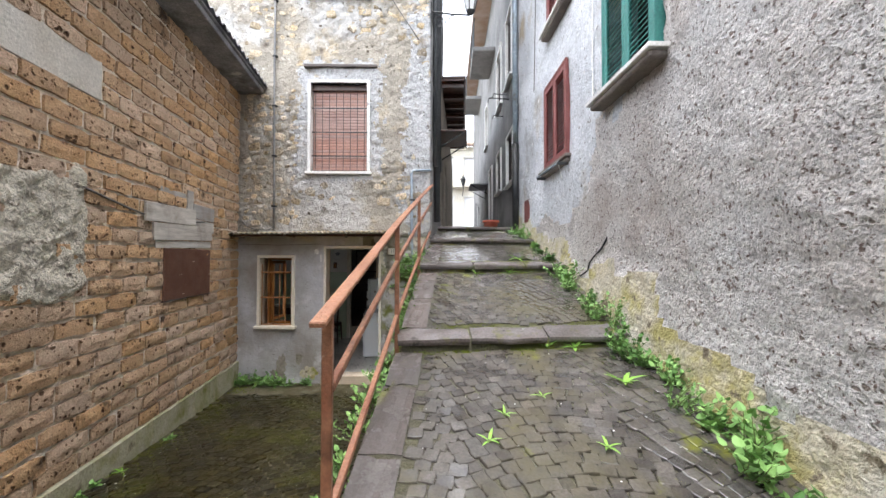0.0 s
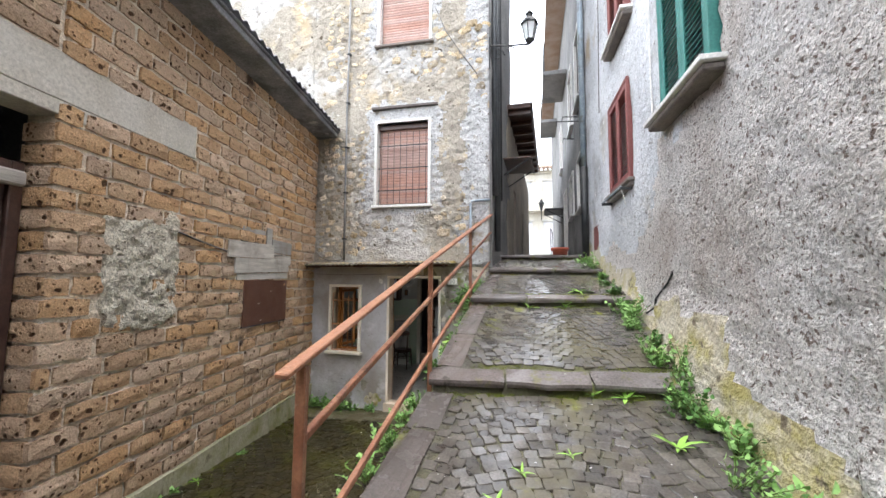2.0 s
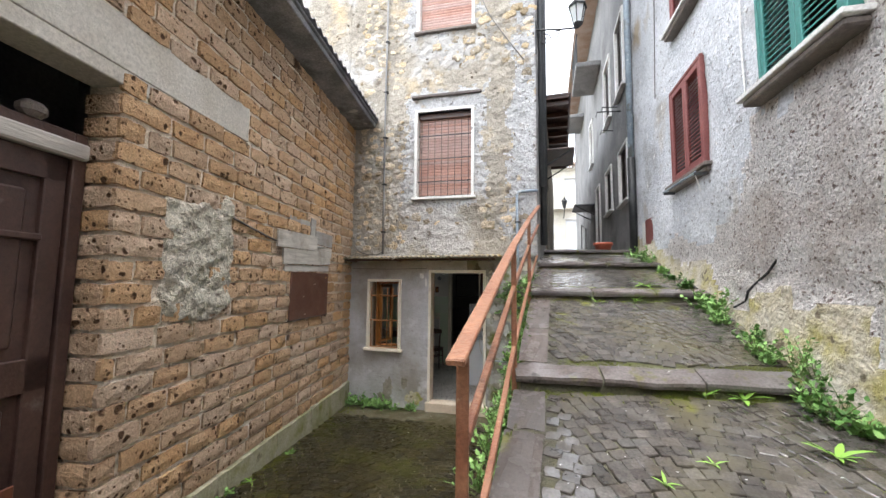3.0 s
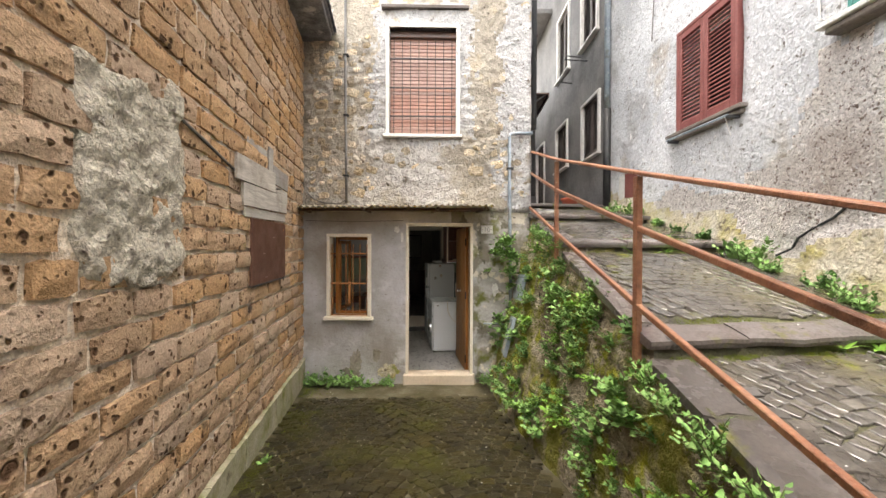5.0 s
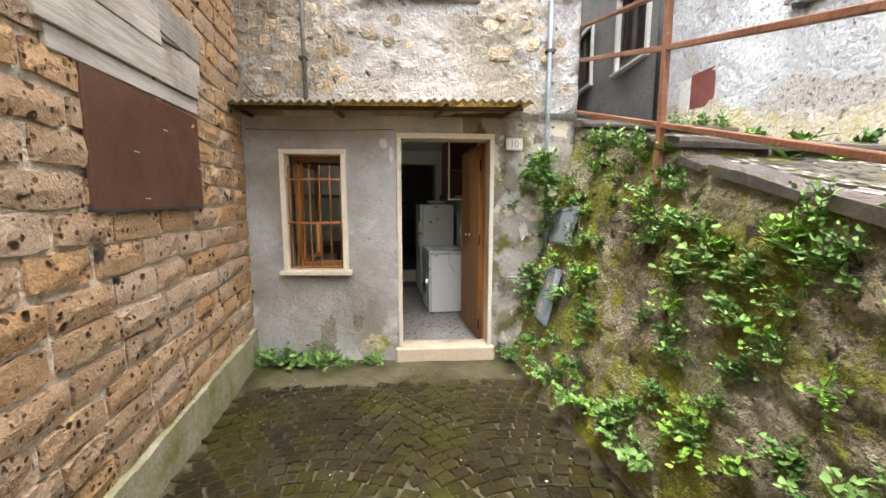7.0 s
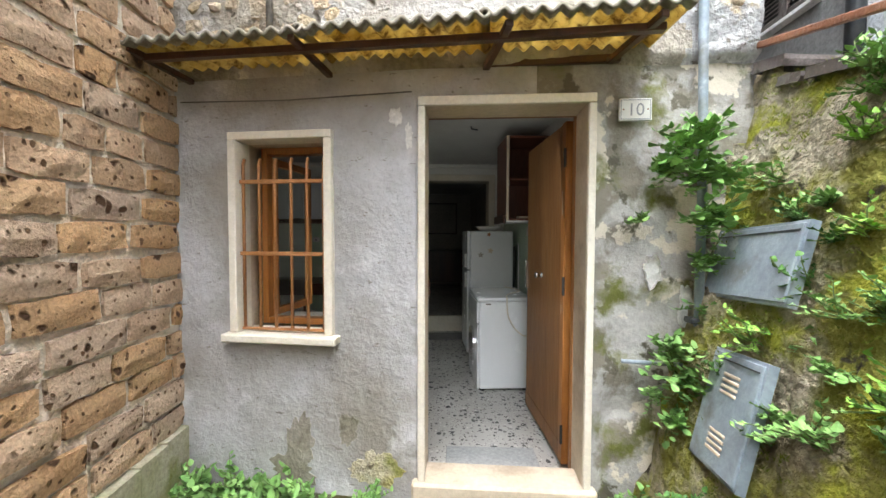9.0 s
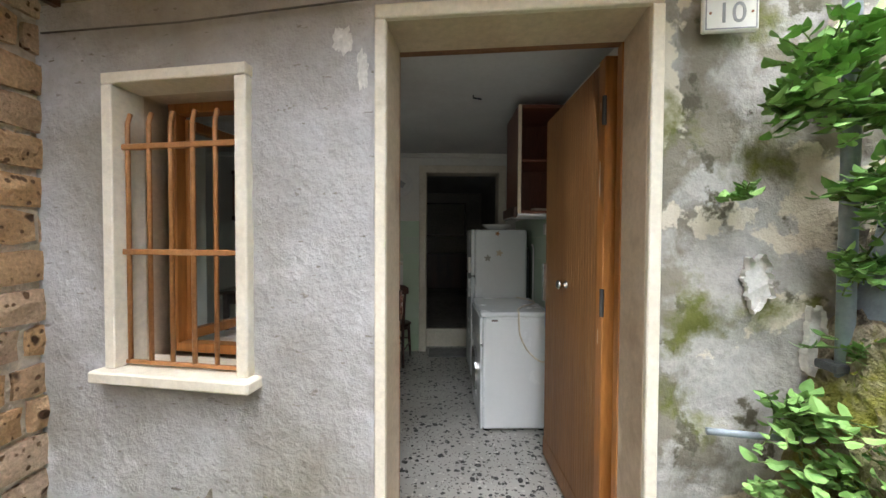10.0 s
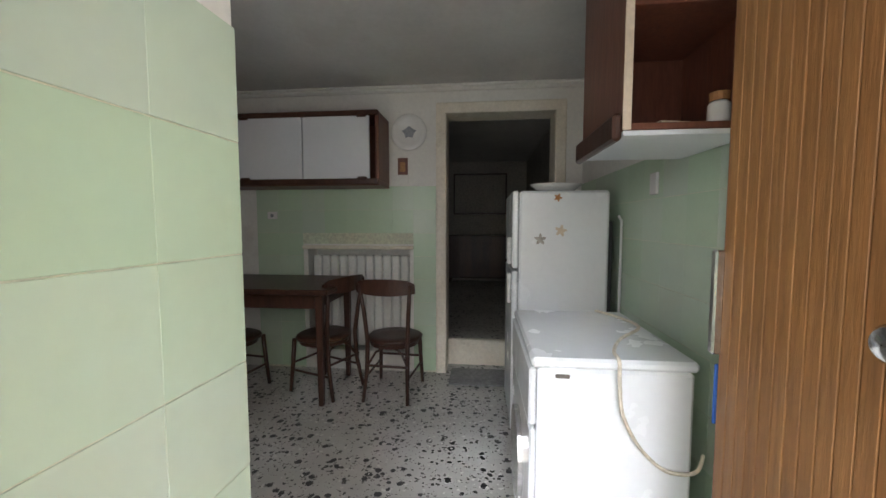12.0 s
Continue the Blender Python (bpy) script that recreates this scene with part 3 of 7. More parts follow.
def east_relief(x, z):
    y = -6.0 + x
    low = max(0.0, 1.0 - (z - ramp_z(y)) / 0.55)
    rough_part = 1.0 if (y < 3.6 + 0.5 * fbm(y, z, 2, 1.2) - 0.9 * (z - 2.2)) else 0.35
    d = 0.035 * fbm(y, 9, z, 0.9) + 0.020 * rough_part * fbm(y, 4, z, 9, 3) + 0.06 * low * low
    if y < 3.75 and z < 1.38 + 0.25 * (y > 3.2) * (3.75 - y) + 0.1 * fbm(y, 1, z, 2.2):
        d += 0.05 * min(1.0, max(0.0, (y - 2.4) / 0.6))
    if rough_part > 0.9:
        d += 0.014 * fbm(y, 6, z, 17, 2)
    return d


def east_wall():
    bm = wall_bm(east_len, -0.8, 9.0, 0.45, [(e[0], e[1], e[2], e[3]) for e in EAST_OPEN], 0.055, relief=lambda x, z: east_relief(x, z))
    for v in bm.verts:
        v.co.y = -v.co.y
    bmesh.ops.reverse_faces(bm, faces=bm.faces)
    return bm


EAST_OPEN = [(8.55, 9.38, 3.06, 4.45), (10.42, 11.30, 2.76, 3.98), (10.35, 11.15, 4.75, 6.0)]
m_blue = M["plaster_blue"]
ob = structure("wall_east", east_wall(), M["pebbledash"], EAST, "tall rough grey plastered house wall beside the steps", "wall", True)
ob.data.materials.append(M["plaster_blue"])
ob.data.materials.append(M["plinth"])
for p in ob.data.polygons:
    c = p.center
    y, z = -6 + c.x, c.z
    if z < ramp_z(y) + 0.24 + 0.22 * fbm(y, 1, z, 1.4) or (2.7 < y + 0.3 * fbm(y, 4, z, 2) and y < 3.75 and z < 1.36 + 0.25 * (y > 3.2) * (3.75 - y) + 0.1 * fbm(y, 1, z, 2.2)):
        p.material_index = 2
    elif y > 3.55 - 0.35 * (z - 2.4) + 0.45 * fbm(y, 2, z, 1.5) and z > 1.95 + 0.35 * fbm(y, 3, z, 1.3):
        p.material_index = 1

# ---- house with the open door ----
FX0, FX1 = -2.6, 0.60
DOOR = (-1.06, -0.19, -0.6, 1.68)
WIN = (-2.10, -1.58, 0.41, 1.50)
UWIN = (-1.30, -0.40, 2.86, 4.28)
UUWIN = (-1.30, -0.40, 5.68, 7.0)


def facade_relief(x, z):
    s = x + FX0
    if z < 1.86:
        d = 0.010 * fbm(s, 2, z, 1.6) + 0.004 * fbm(s, 7, z, 9, 3)
        if s > -0.1:
            d += -0.02 + 0.03 * fbm(s, 3, z, 3.0)
        return d
    near = noise.voronoi(Vector((s * 6.5 + 0.6 * fbm(s, 1, z, 3), 0.4, z * 9.5 + 0.6 * fbm(s, 5, z, 3))))[0]
    bare = min(1.0, max(0.0, 0.7 + 1.5 * fbm(s, 6, z, 0.9)))
    return 0.012 + 0.018 * fbm(s, 3, z, 2.2, 5) + 0.012 * fbm(s, 8, z, 10, 4) + 0.09 * bare * (min(near[1] - near[0], 0.3) - 0.15)


op = [(o[0] - FX0, o[1] - FX0, o[2], o[3]) for o in (DOOR, WIN, UWIN, UUWIN)]
bm = wall_bm(FX1 - FX0, -0.8, 9.5, 0.26, op, 0.031, relief=facade_relief)
for v in bm.verts:
    v.co.y += bend(v.co.x + FX0)
facade = structure("wall_facade", bm, M["rubble"], FACE @ pose(FX0, 0, 0), "old stone house front, plastered grey below and rubble above", "wall", True)
facade.data.materials.append(M["plaster_low"])
facade.data.materials.append(M["reveal"])
facade.data.materials.append(M["white_paint"])
facade.data.materials.append(M["plaster_up"])
facade.data.materials.append(M["retain"])
facade.data.materials.append(M["mouldy_plaster"])
for p in facade.data.polygons:
    c, nrm = p.center, p.normal
    deep = c.y - bend(c.x + FX0)
    s_, wob = c.x + FX0, 0.16 * fbm(c.x, 5, c.z, 2.4) + 0.09 * fbm(c.x, 2, c.z, 11)
    for x0, x1, z0, z1 in (UWIN, UUWIN):
        if x0 - 0.22 + wob < s_ < x1 + 0.24 + wob and z0 - 0.10 + wob < c.z < z1 + 0.36 + wob:
            p.material_index = 4
    if s_ > 0.20 + wob:
        p.material_index = 4
    if c.z < 1.84:
        p.material_index = 1
        if s_ > -0.45:
            p.material_index = 6
    if abs(nrm.y) < 0.5 and 0.02 < deep < 0.25 and c.z < 1.86:
        p.material_index = 2
    if deep > 0.255:
        p.material_index = 3
    if s_ > 0.50 + 0.3 * wob and c.z < 1.45 and c.y < 0.1:
        p.material_index = 5

# the same front goes on above and behind the brick wall's roof
bm = wall_bm(3.4, 2.5, 9.5, 0.26, (), 0.045, relief=lambda x, z: facade_relief(x - 3.4, z))
structure("wall_facade_beside", bm, M["rubble"], FACE_W @ pose(FX0 - 3.4, 0, 0), "rubble house front rising behind the brick wall's roof", "wall", True)

# inner leaf of the thick front wall, with wider openings
bm = wall_bm(4.3, -0.6, 1.97, 0.50, [(2.70, 4.10, -0.6, 1.95), (1.66, 2.52, 0.40, 1.58)])
structure("wall_front_inner", bm, M["white_paint"], FACE @ pose(-3.95, 0.262, 0), "painted inner side of the front wall", "wall")
SPLAY = FACE @ pose(-1.190, 0.264, 0, 0, 0, 94.1)
bm = boxes(((0.0, 0.002, -0.45), (0.512, 0.06, 1.96)))
structure("wall_splay", bm, M["white_paint"], SPLAY, "painted splayed reveal inside the door", "wall")

# house side along the alley, its shade put into the dark plaster colour
SIDE = pose(0.62, 6.02, 0, 0, 0, 90 - 10.8)
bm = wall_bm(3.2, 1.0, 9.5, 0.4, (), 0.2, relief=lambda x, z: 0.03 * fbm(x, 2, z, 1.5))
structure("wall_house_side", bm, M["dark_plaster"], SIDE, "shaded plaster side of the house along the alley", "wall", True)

# brick wall to the west, with a doorway
WEST_Y = 2.22
WEST = pose(-2.405, WEST_Y, 0, 0, 0, 90 + 0.7)
bm = wall_bm(4.34, -0.3, 4.12, 0.25, (), 0.03, relief=lambda x, z: -0.001 + 0.007 * fbm(x, 2, z, 5.0, 4) + 0.005 * fbm(x, 8, z, 22.0, 3))
bmesh.ops.translate(bm, verts=bm.verts, vec=(0.03, 0, 0))
brick_wall = structure("wall_brick", bm, M["mortar"], WEST, "brown tufa brick wall with pale mortar joints", "wall", True)
bm = bmesh.new()
for k in range(22):
    box(bm, (0.2 * k - 0.02, -0.05 + 0.012 * fbm(k, 1, 1, 0.7), -0.9), (0.2 * k + 0.18, 0.26, -0.14 + 0.02 * fbm(k, 5, 1, 0.5)))
bmesh.ops.remove_doubles(bm, verts=bm.verts, dist=0.002)
structure("wall_footing", bm, M["footing"], WEST, "mossy concrete footing under the brick wall", "footing")
bm = boxes(((-2.9, -0.012, 2.80), (1.25, 0.24, 3.13)), ((-2.9, -0.008, 2.70), (0.36, 0.23, 2.80)), bevel=0.006)
structure("door_lintel", bm, M["concrete"], WEST, "pale concrete lintel over the dark wooden doorway", "lintel")
bm = boxes(((-2.9, 0.016, 3.13), (0.03, 0.25, 4.12)), ((-8.4, 0.016, -0.9), (-2.3, 0.25, 4.12)))
structure("wall_west_end", bm, M["mortar"], WEST, "upper and further part of the brick wall", "wall")
bm = boxes(((-8.4, -0.40, 4.12), (4.25, 0.5, 4.19)), ((-8.4, -0.43, 4.19), (4.25, 0.5, 4.215)), bevel=0.008)
structure("eave", bm, M["asbestos"], WEST, "grey weathered eave slab above the brick wall", "eave")
bm = bmesh.new()
g = []
for i in range(12 * 84 + 1):
    x = -8.4 + 12.65 * i / (12 * 84)
    w = 0.022 * math.sin(2 * math.pi * 84 * (x + 8.4) / 12.65) + 0.010 * fbm(x, 3, 1, 0.8)
    g.append([bm.verts.new((x, yy, zz + w)) for yy, zz in ((-0.46, 4.238), (-0.46, 4.246), (0.5, 4.46))])
for a, b in zip(g, g[1:]):
    for j in range(2):
        bm.faces.new((a[j], b[j], b[j + 1], a[j + 1]))
structure("roof_sheet", bm, M["asbestos"], WEST, "corrugated grey roof sheet above the brick wall", "roof", True)
bm = boxes(((-8.4, 0.012, 3.98), (4.15, 0.02, 4.12)))
structure("eave_band", bm, M["concrete"], WEST, "pale cement band below the eave", "trim")
# store room behind the wooden doorway and the plain wall that closes the lane behind
bm = boxes(((-5.2, -2.2, -0.6), (-5.0, 6.6, 4.1)), ((-5.0, -2.4, -0.6), (-2.68, -2.2, 4.1)), ((-5.0, 4.0, -0.6), (-2.68, 4.2, 4.1)), ((-5.2, -2.4, 4.2), (-2.9, 6.6, 4.3)), ((-5.0, -2.2, -0.6), (-2.68, 4.0, -0.1)))
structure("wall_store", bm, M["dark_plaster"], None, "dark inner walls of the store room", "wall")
bm = boxes(((-5, -6.4, -0.8), (4, -6.0, 6.5)))
structure("wall_south", bm, M["ochre_wall"], None, "plain plaster wall closing the lane", "wall")

# ---- railing ----
rail = thing("railing", pose(0, 0, 0), "rusty red painted iron railing with three sloping rails", "railing")
POSTS = [(-0.218, 1.335, 0.30, 1.30), (0.035, 2.94, 0.66, 1.745), (0.315, 4.55, 1.15, 2.195)]
for x, y, z0, z1 in POSTS:
    part("post", boxes(((x - 0.018, y - 0.018, z0), (x + 0.018, y + 0.018, z1)), bevel=0.004), M["rust"], rail)
top = [(-0.230, 1.205, 1.292), (0.035, 2.94, 1.765), (0.315, 4.55, 2.215), (0.63, 6.06, 2.68)]
mid = [(-0.212, 1.335, 1.05), (0.035, 2.94, 1.47), (0.315, 4.55, 1.92), (0.62, 6.06, 2.39)]
low = [(-0.212, 1.335, 0.625), (0.035, 2.94, 1.055), (0.315, 4.55, 1.505), (0.60, 6.06, 1.93)]
for pts, w, h, nm in ((top, 0.052, 0.020, "top_rail"), (mid, 0.028, 0.030, "middle_rail"), (low, 0.028, 0.030, "bottom_rail")):
    bm = bmesh.new()
    for p, q in zip(pts, pts[1:]):
        bar(bm, p, q, w, h)
    part(nm, bm, M["rust"], rail)

# ---- nosing stones of the steps and kerb slabs along the ramp's edge ----
rng = random.Random(5)


def slab_mesh(name, lx, ly, lz, seed, material):
    """A worn stone slab, its top at z=0, roughly lx by ly."""
    r = random.Random(seed)
    bm = bmesh.new()
    n = 4
    top = [[bm.verts.new((lx * i / n + (r.uniform(-0.008, 0.008) if 0 < i < n else r.uniform(0, 0.01) * (1 if i == 0 else -1)),
                          ly * j / 2 + r.uniform(-0.010, 0.010), r.uniform(-0.008, 0.004) - (0.008 if j == 0 else 0))) for j in range(3)] for i in range(n + 1)]
    for i in range(n):
        for j in range(2):
            bm.faces.new((top[i][j], top[i + 1][j], top[i + 1][j + 1], top[i][j + 1]))
    rim = [top[i][0] for i in range(n + 1)] + [top[n][1]] + [top[i][2] for i in range(n, -1, -1)] + [top[0][1]]
    mid = [bm.verts.new(v.co + Vector((0, -0.006, -0.02))) for v in rim]
    low = [bm.verts.new((v.co.x, v.co.y + r.uniform(-0.006, 0.006), -lz)) for v in rim]
    for a, b in ((rim, mid), (mid, low)):
        for k in range(len(rim)):
            bm.faces.new((a[k], b[k], b[(k + 1) % len(rim)], a[(k + 1) % len(rim)]))
    return mesh_of(bm, name, material)


for si, (sy, sz) in enumerate(STEPS):
    x = EDGE(sy) - 0.02
    end = WALL_E(sy) + 0.05
    k = 0
    while x < end - 0.1:
        ln = min(rng.uniform(0.42, 0.66), end - x)
        depth = rng.uniform(0.15, 0.18)
        ob = new("nosing_stone", slab_mesh("nosing_stone", ln - 0.012, depth, 0.058, 100 * si + k, M["slab"]))
        fy = sy - 0.035 + 0.012 * fbm(x, si, 0, 2)
        slope = (ramp_z(sy + 0.3) - ramp_z(sy + 0.02)) / 0.28
        ob.matrix_world = pose(x, fy, sz + 0.004, math.degrees(math.atan(slope)), 0, -2.0)
        ob.parent = ramp_bed
        x += ln
        k += 1
y = 0.35
k = 0
while y < 7.0:
    ln = rng.uniform(0.38, 0.62)
    nose = min([s[0] for s in STEPS if s[0] > y - 0.02], default=99)
    if y + ln > nose:
        ln = nose - y
    if ln > 0.12:
        w = 0.215
        ob = new("kerb_slab", slab_mesh("kerb_slab", w, ln - 0.014, 0.048, 700 + k, M["kerb"]))
        slope = math.degrees(math.atan((ramp_z(y + ln * 0.8) - ramp_z(y + ln * 0.1)) / (ln * 0.7)))
        ob.matrix_world = pose(EDGE(y) - 0.025, y + 0.007, ramp_z(y + 0.01) - 0.004, slope, 0, -10.0)
        ob.parent = ramp_bed
    y += max(ln, 0.05) + (0.21 if abs(y + ln - nose) < 0.02 else 0)
    k += 1

# ---- plaster patch on the brick wall ----
bm = bmesh.new()
n, rings = 110, 26
cx, cz = 2.96 - WEST_Y, 1.66
centre = bm.verts.new((cx, -0.035, cz))
prev = None
for r in range(1, rings + 1):
    ring = []
    for k in range(n):
        a = 2 * math.pi * k / n
        sx, szz = 0.37, 0.46
        ca, sa = math.cos(a), math.sin(a)
        edge = 1.0 / max(abs(ca), abs(sa)) ** 0.72 * (1 + 0.16 * fbm(ca, sa, 2, 1.5) + 0.07 * fbm(ca, sa, 7, 5))
        f = r / rings
        dx, dz = ca * sx * edge * f, sa * szz * edge * f
        d = -0.030 + 0.030 * fbm(dx, 1, dz, 7, 4) + 0.011 * fbm(dx, 5, dz, 22, 3) if r < rings else 0.02
        ring.append(bm.verts.new((cx + dx, d, cz + dz)))
    for k in range(n):
        if prev is None:
            bm.faces.new((centre, ring[k], ring[(k + 1) % n]))
        else:
            bm.faces.new((prev[k], ring[k], ring[(k + 1) % n], prev[(k + 1) % n]))
    prev = ring
bmesh.ops.reverse_faces(bm, faces=bm.faces)
bmesh.ops.recalc_face_normals(bm, faces=bm.faces)
structure("plaster_patch", bm, M["plaster_patch"], WEST, "rough grey plaster patch on the brick wall", "plaster", True)

# ---- boarded opening and brown metal sheet on the brick wall ----
boards = thing("boarded_hatch", WEST @ pose(0, 0, 0), "weathered grey planks nailed over a hole in the brick wall", "boards")
for y0, y1, z0, z1, tilt, out, nm in ((4.02, 4.98, 1.86, 2.05, -1.5, 0.05, "plank"), (4.16, 5.42, 1.68, 1.86, -2.0, 0.045, "plank"), (4.22, 5.42, 1.60, 1.68, -1.5, 0.03, "plank"),
                                      (4.98, 5.5, 1.83, 1.97, 1.0, 0.03, "plank"), (4.95, 5.5, 1.98, 2.16, 1.0, 0.035, "plank"), (4.80, 4.93, 1.95, 2.30, 1.0, 0.04, "plank"), (4.30, 4.80, 2.18, 2.26, 0.5, 0.02, "plank")):
    bm = boxes(((0, -out, 0), (y1 - y0, -out + 0.024, z1 - z0)), bevel=0.003)
    for v in bm.verts:
        v.co.z += 0.006 * fbm(v.co.x, z0, 0, 3)
        v.co.x += 0.012 * fbm(v.co.z, y0, 1, 6)
    o = part(nm, bm, M["old_wood"], boards)
    o.matrix_local = pose(y0 - WEST_Y, 0, z0, 0, tilt, 0)
# flush black strip, the gap's darkness put into its colour
part("painted_gap", boxes(((4.30 - WEST_Y, -0.006, 2.06), (4.80 - WEST_Y, 0.004, 2.18))), M["black"], boards, "black strip painted as the dark gap between planks")
sheet = thing("metal_sheet", WEST, "brown painted metal sheet fixed to the brick wall", "metal sheet")
part("panel", boxes(((4.36 - WEST_Y, -0.034, 1.035), (5.40 - WEST_Y, -0.014, 1.60)), bevel=0.003), M["brown_metal"], sheet)
part("rim", boxes(((4.355 - WEST_Y, -0.04, 1.025), (5.405 - WEST_Y, -0.008, 1.037))), M["dark_metal"], sheet)
for yy, zz in ((4.66, 1.30), (4.72, 1.08), (4.95, 1.45), (5.36, 1.28)):
    part("scratch", boxes(((yy - WEST_Y, -0.0352, zz), (yy - WEST_Y + 0.05, -0.0335, zz + 0.006)), bevel=0.001), M["marble"], sheet)
bm = bmesh.new()
pts = []
for k in range(15):
    f = k / 14
    pts.append((3.22 - WEST_Y + 2.0 * f, -0.03 - 0.01 * math.sin(9 * f), 2.06 - 0.10 * f - 0.10 * math.sin(math.pi * f)))
tube(bm, pts, 0.010, 6)
cable = thing("wall_cable", WEST, "dark cable sagging along the brick wall", "cable")
part("cable", bm, M["cable"], cable, smooth=True)
bm = bmesh.new()
for k in range(3):
    box(bm, (3.15 - WEST_Y + 0.02 * k, -0.05 + 0.01 * k, 2.03 - 0.035 * k), (3.30 - WEST_Y - 0.02 * k, 0.02, 2.17 + 0.03 * k), None, 0.02)
structure("mortar_lump", bm, M["plaster_patch"], WEST, "lump of grey mortar on the brick wall", "mortar")

# ---- dark wooden double door in the brick wall ----
gate = thing("wooden_gate", WEST @ pose(0, 0.2, 0), "old dark brown panelled wooden double door", "door")
part("frame", boxes(((-0.08, -0.02, -0.2), (-0.005, 0.06, 2.36)), ((-2.5, -0.02, 2.28), (-0.08, 0.06, 2.36)), ((-2.3, -0.02, -0.2), (-2.22, 0.06, 2.28)), bevel=0.006), M["dark_door"], gate)
part("transom", boxes(((-2.22, -0.05, 2.20), (-0.01, 0.05, 2.30)), bevel=0.012), M["old_wood"], gate, "worn pale transom beam")
for x0, x1 in ((-1.13, -0.09), (-2.2, -1.14)):
    leaf = part("door_leaf", boxes(((x0, 0.03, 0.0), (x1, 0.05, 2.2)), ((x0, 0.0, 0.0), (x0 + 0.11, 0.05, 2.2)), ((x1 - 0.11, 0.0, 0.0), (x1, 0.05, 2.2)),
                                   ((x0, 0.0, 2.05), (x1, 0.05, 2.2)), ((x0, 0.0, 0.88), (x1, 0.05, 1.06)), ((x0, 0.0, 0.0), (x1, 0.05, 0.2)), bevel=0.005), M["dark_door"], gate)
    for z0, z1 in ((0.26, 0.82), (1.12, 1.98)):
        bm = bmesh.new()
        box(bm, (x0 + 0.17, 0.012, z0), (x1 - 0.17, 0.04, z1), None, 0.015)
        part("panel", bm, M["dark_door"], leaf)
    part("rail_moulding", boxes(((x0 + 0.10, -0.012, 1.70), (x1 - 0.10, 0.02, 1.74)), bevel=0.008), M["dark_door"], leaf)
part("bottom_patch", boxes(((-0.62, -0.012, 0.02), (-0.2, 0.0, 0.42)), bevel=0.004), M["cab_wood"], gate, "lighter repaired board")
pebble = new("loose_stone", mesh_of(box(bmesh.new(), (-0.06, -0.05, 0), (0.07, 0.05, 0.09), None, 0.03), "loose_stone", M["dark_stone"]))
pebble.matrix_world = WEST @ pose(-0.30, 0.2, 2.36)
tagged(pebble, "small dark stone lying on the gate's beam", "stone")


# ---- windows of the house front ----
def stone_surround(name, o, w, parent_m, sill_out, material, label, sill_material=None):
    s = thing(name, parent_m, label, "window")
    x0, x1, z0, z1 = o
    part("lintel", boxes(((x0 - w, -0.035, z1), (x1 + w, 0.10, z1 + w)), bevel=0.004), material, s)
    part("jamb", boxes(((x0 - w, -0.035, z0), (x0 + 0.004, 0.10, z1 - 0.002)), bevel=0.004), material, s)
    part("jamb", boxes(((x1 - 0.004, -0.035, z0), (x1 + w, 0.10, z1 - 0.002)), bevel=0.004), material, s)
    part("sill", boxes(((x0 - w - 0.03, -sill_out, z0 - 0.045), (x1 + w + 0.03, 0.16, z0 - 0.001)), bevel=0.006), sill_material or material, s)
    return s


w1 = stone_surround("window_1", (-2.092, -1.575, 0.43, 1.496), 0.042, FACE_W, 0.075, M["stone_frame"], "small ground floor window with cream stone frame and iron bars")
w1["kind"] = "structure"
bm = bmesh.new()
grate = part("grille", boxes(((-2.085, 0.004, 0.44), (-1.58, 0.019, 0.455)), bevel=0.002), M["bars"], w1, "orange brown painted iron bars")
for k in range(6):
    x = -2.070 + 0.0945 * k
    bm = bmesh.new()
    tube(bm, [(x, 0.012, 0.44), (x, 0.012, 1.36), (x, 0.024, 1.40)], 0.009, 6)
    part("bar", bm, M["bars"], grate, smooth=True)
for z in (0.86, 1.26):
    part("cross_bar", boxes(((-2.10, 0.001, z), (-1.568, 0.023, z + 0.022)), bevel=0.003), M["bars"], grate)
part("frame", boxes(((-2.085, 0.20, 0.43), (-2.045, 0.26, 1.512)), ((-1.62, 0.20, 0.43), (-1.572, 0.26, 1.512)), ((-2.045, 0.20, 1.46), (-1.62, 0.26, 1.512)), ((-2.045, 0.20, 0.43), (-1.62, 0.26, 0.47)), bevel=0.003), M["orange_wood"], w1)
part("inner_sill", boxes(((-2.08, 0.26, 0.40), (-1.58, 0.56, 0.432)), bevel=0.004), M["marble"], w1, "white inner sill")


def casement(px, side):
    """A casement swung into the room, hinged at px."""
    c = thing("casement", FACE_W @ pose(px, 0.25, 0.47, 0, 0, side), "open inward wooden window casement with glass", "window casement")
    part("sash", boxes(((0, -0.02, 0), (0.035, 0.02, 0.98)), ((0.385, -0.02, 0), (0.42, 0.02, 0.98)), ((0.035, -0.02, 0), (0.385, 0.02, 0.045)), ((0.035, -0.02, 0.935), (0.385, 0.02, 0.98)), bevel=0.003), M["orange_wood"], c)
    g = part("pane", boxes(((0.035, -0.002, 0.045), (0.385, 0.002, 0.935))), M["glass"], c, "clear glass pane")
    g.visible_shadow = False
    return c


casement(-2.045, 86)


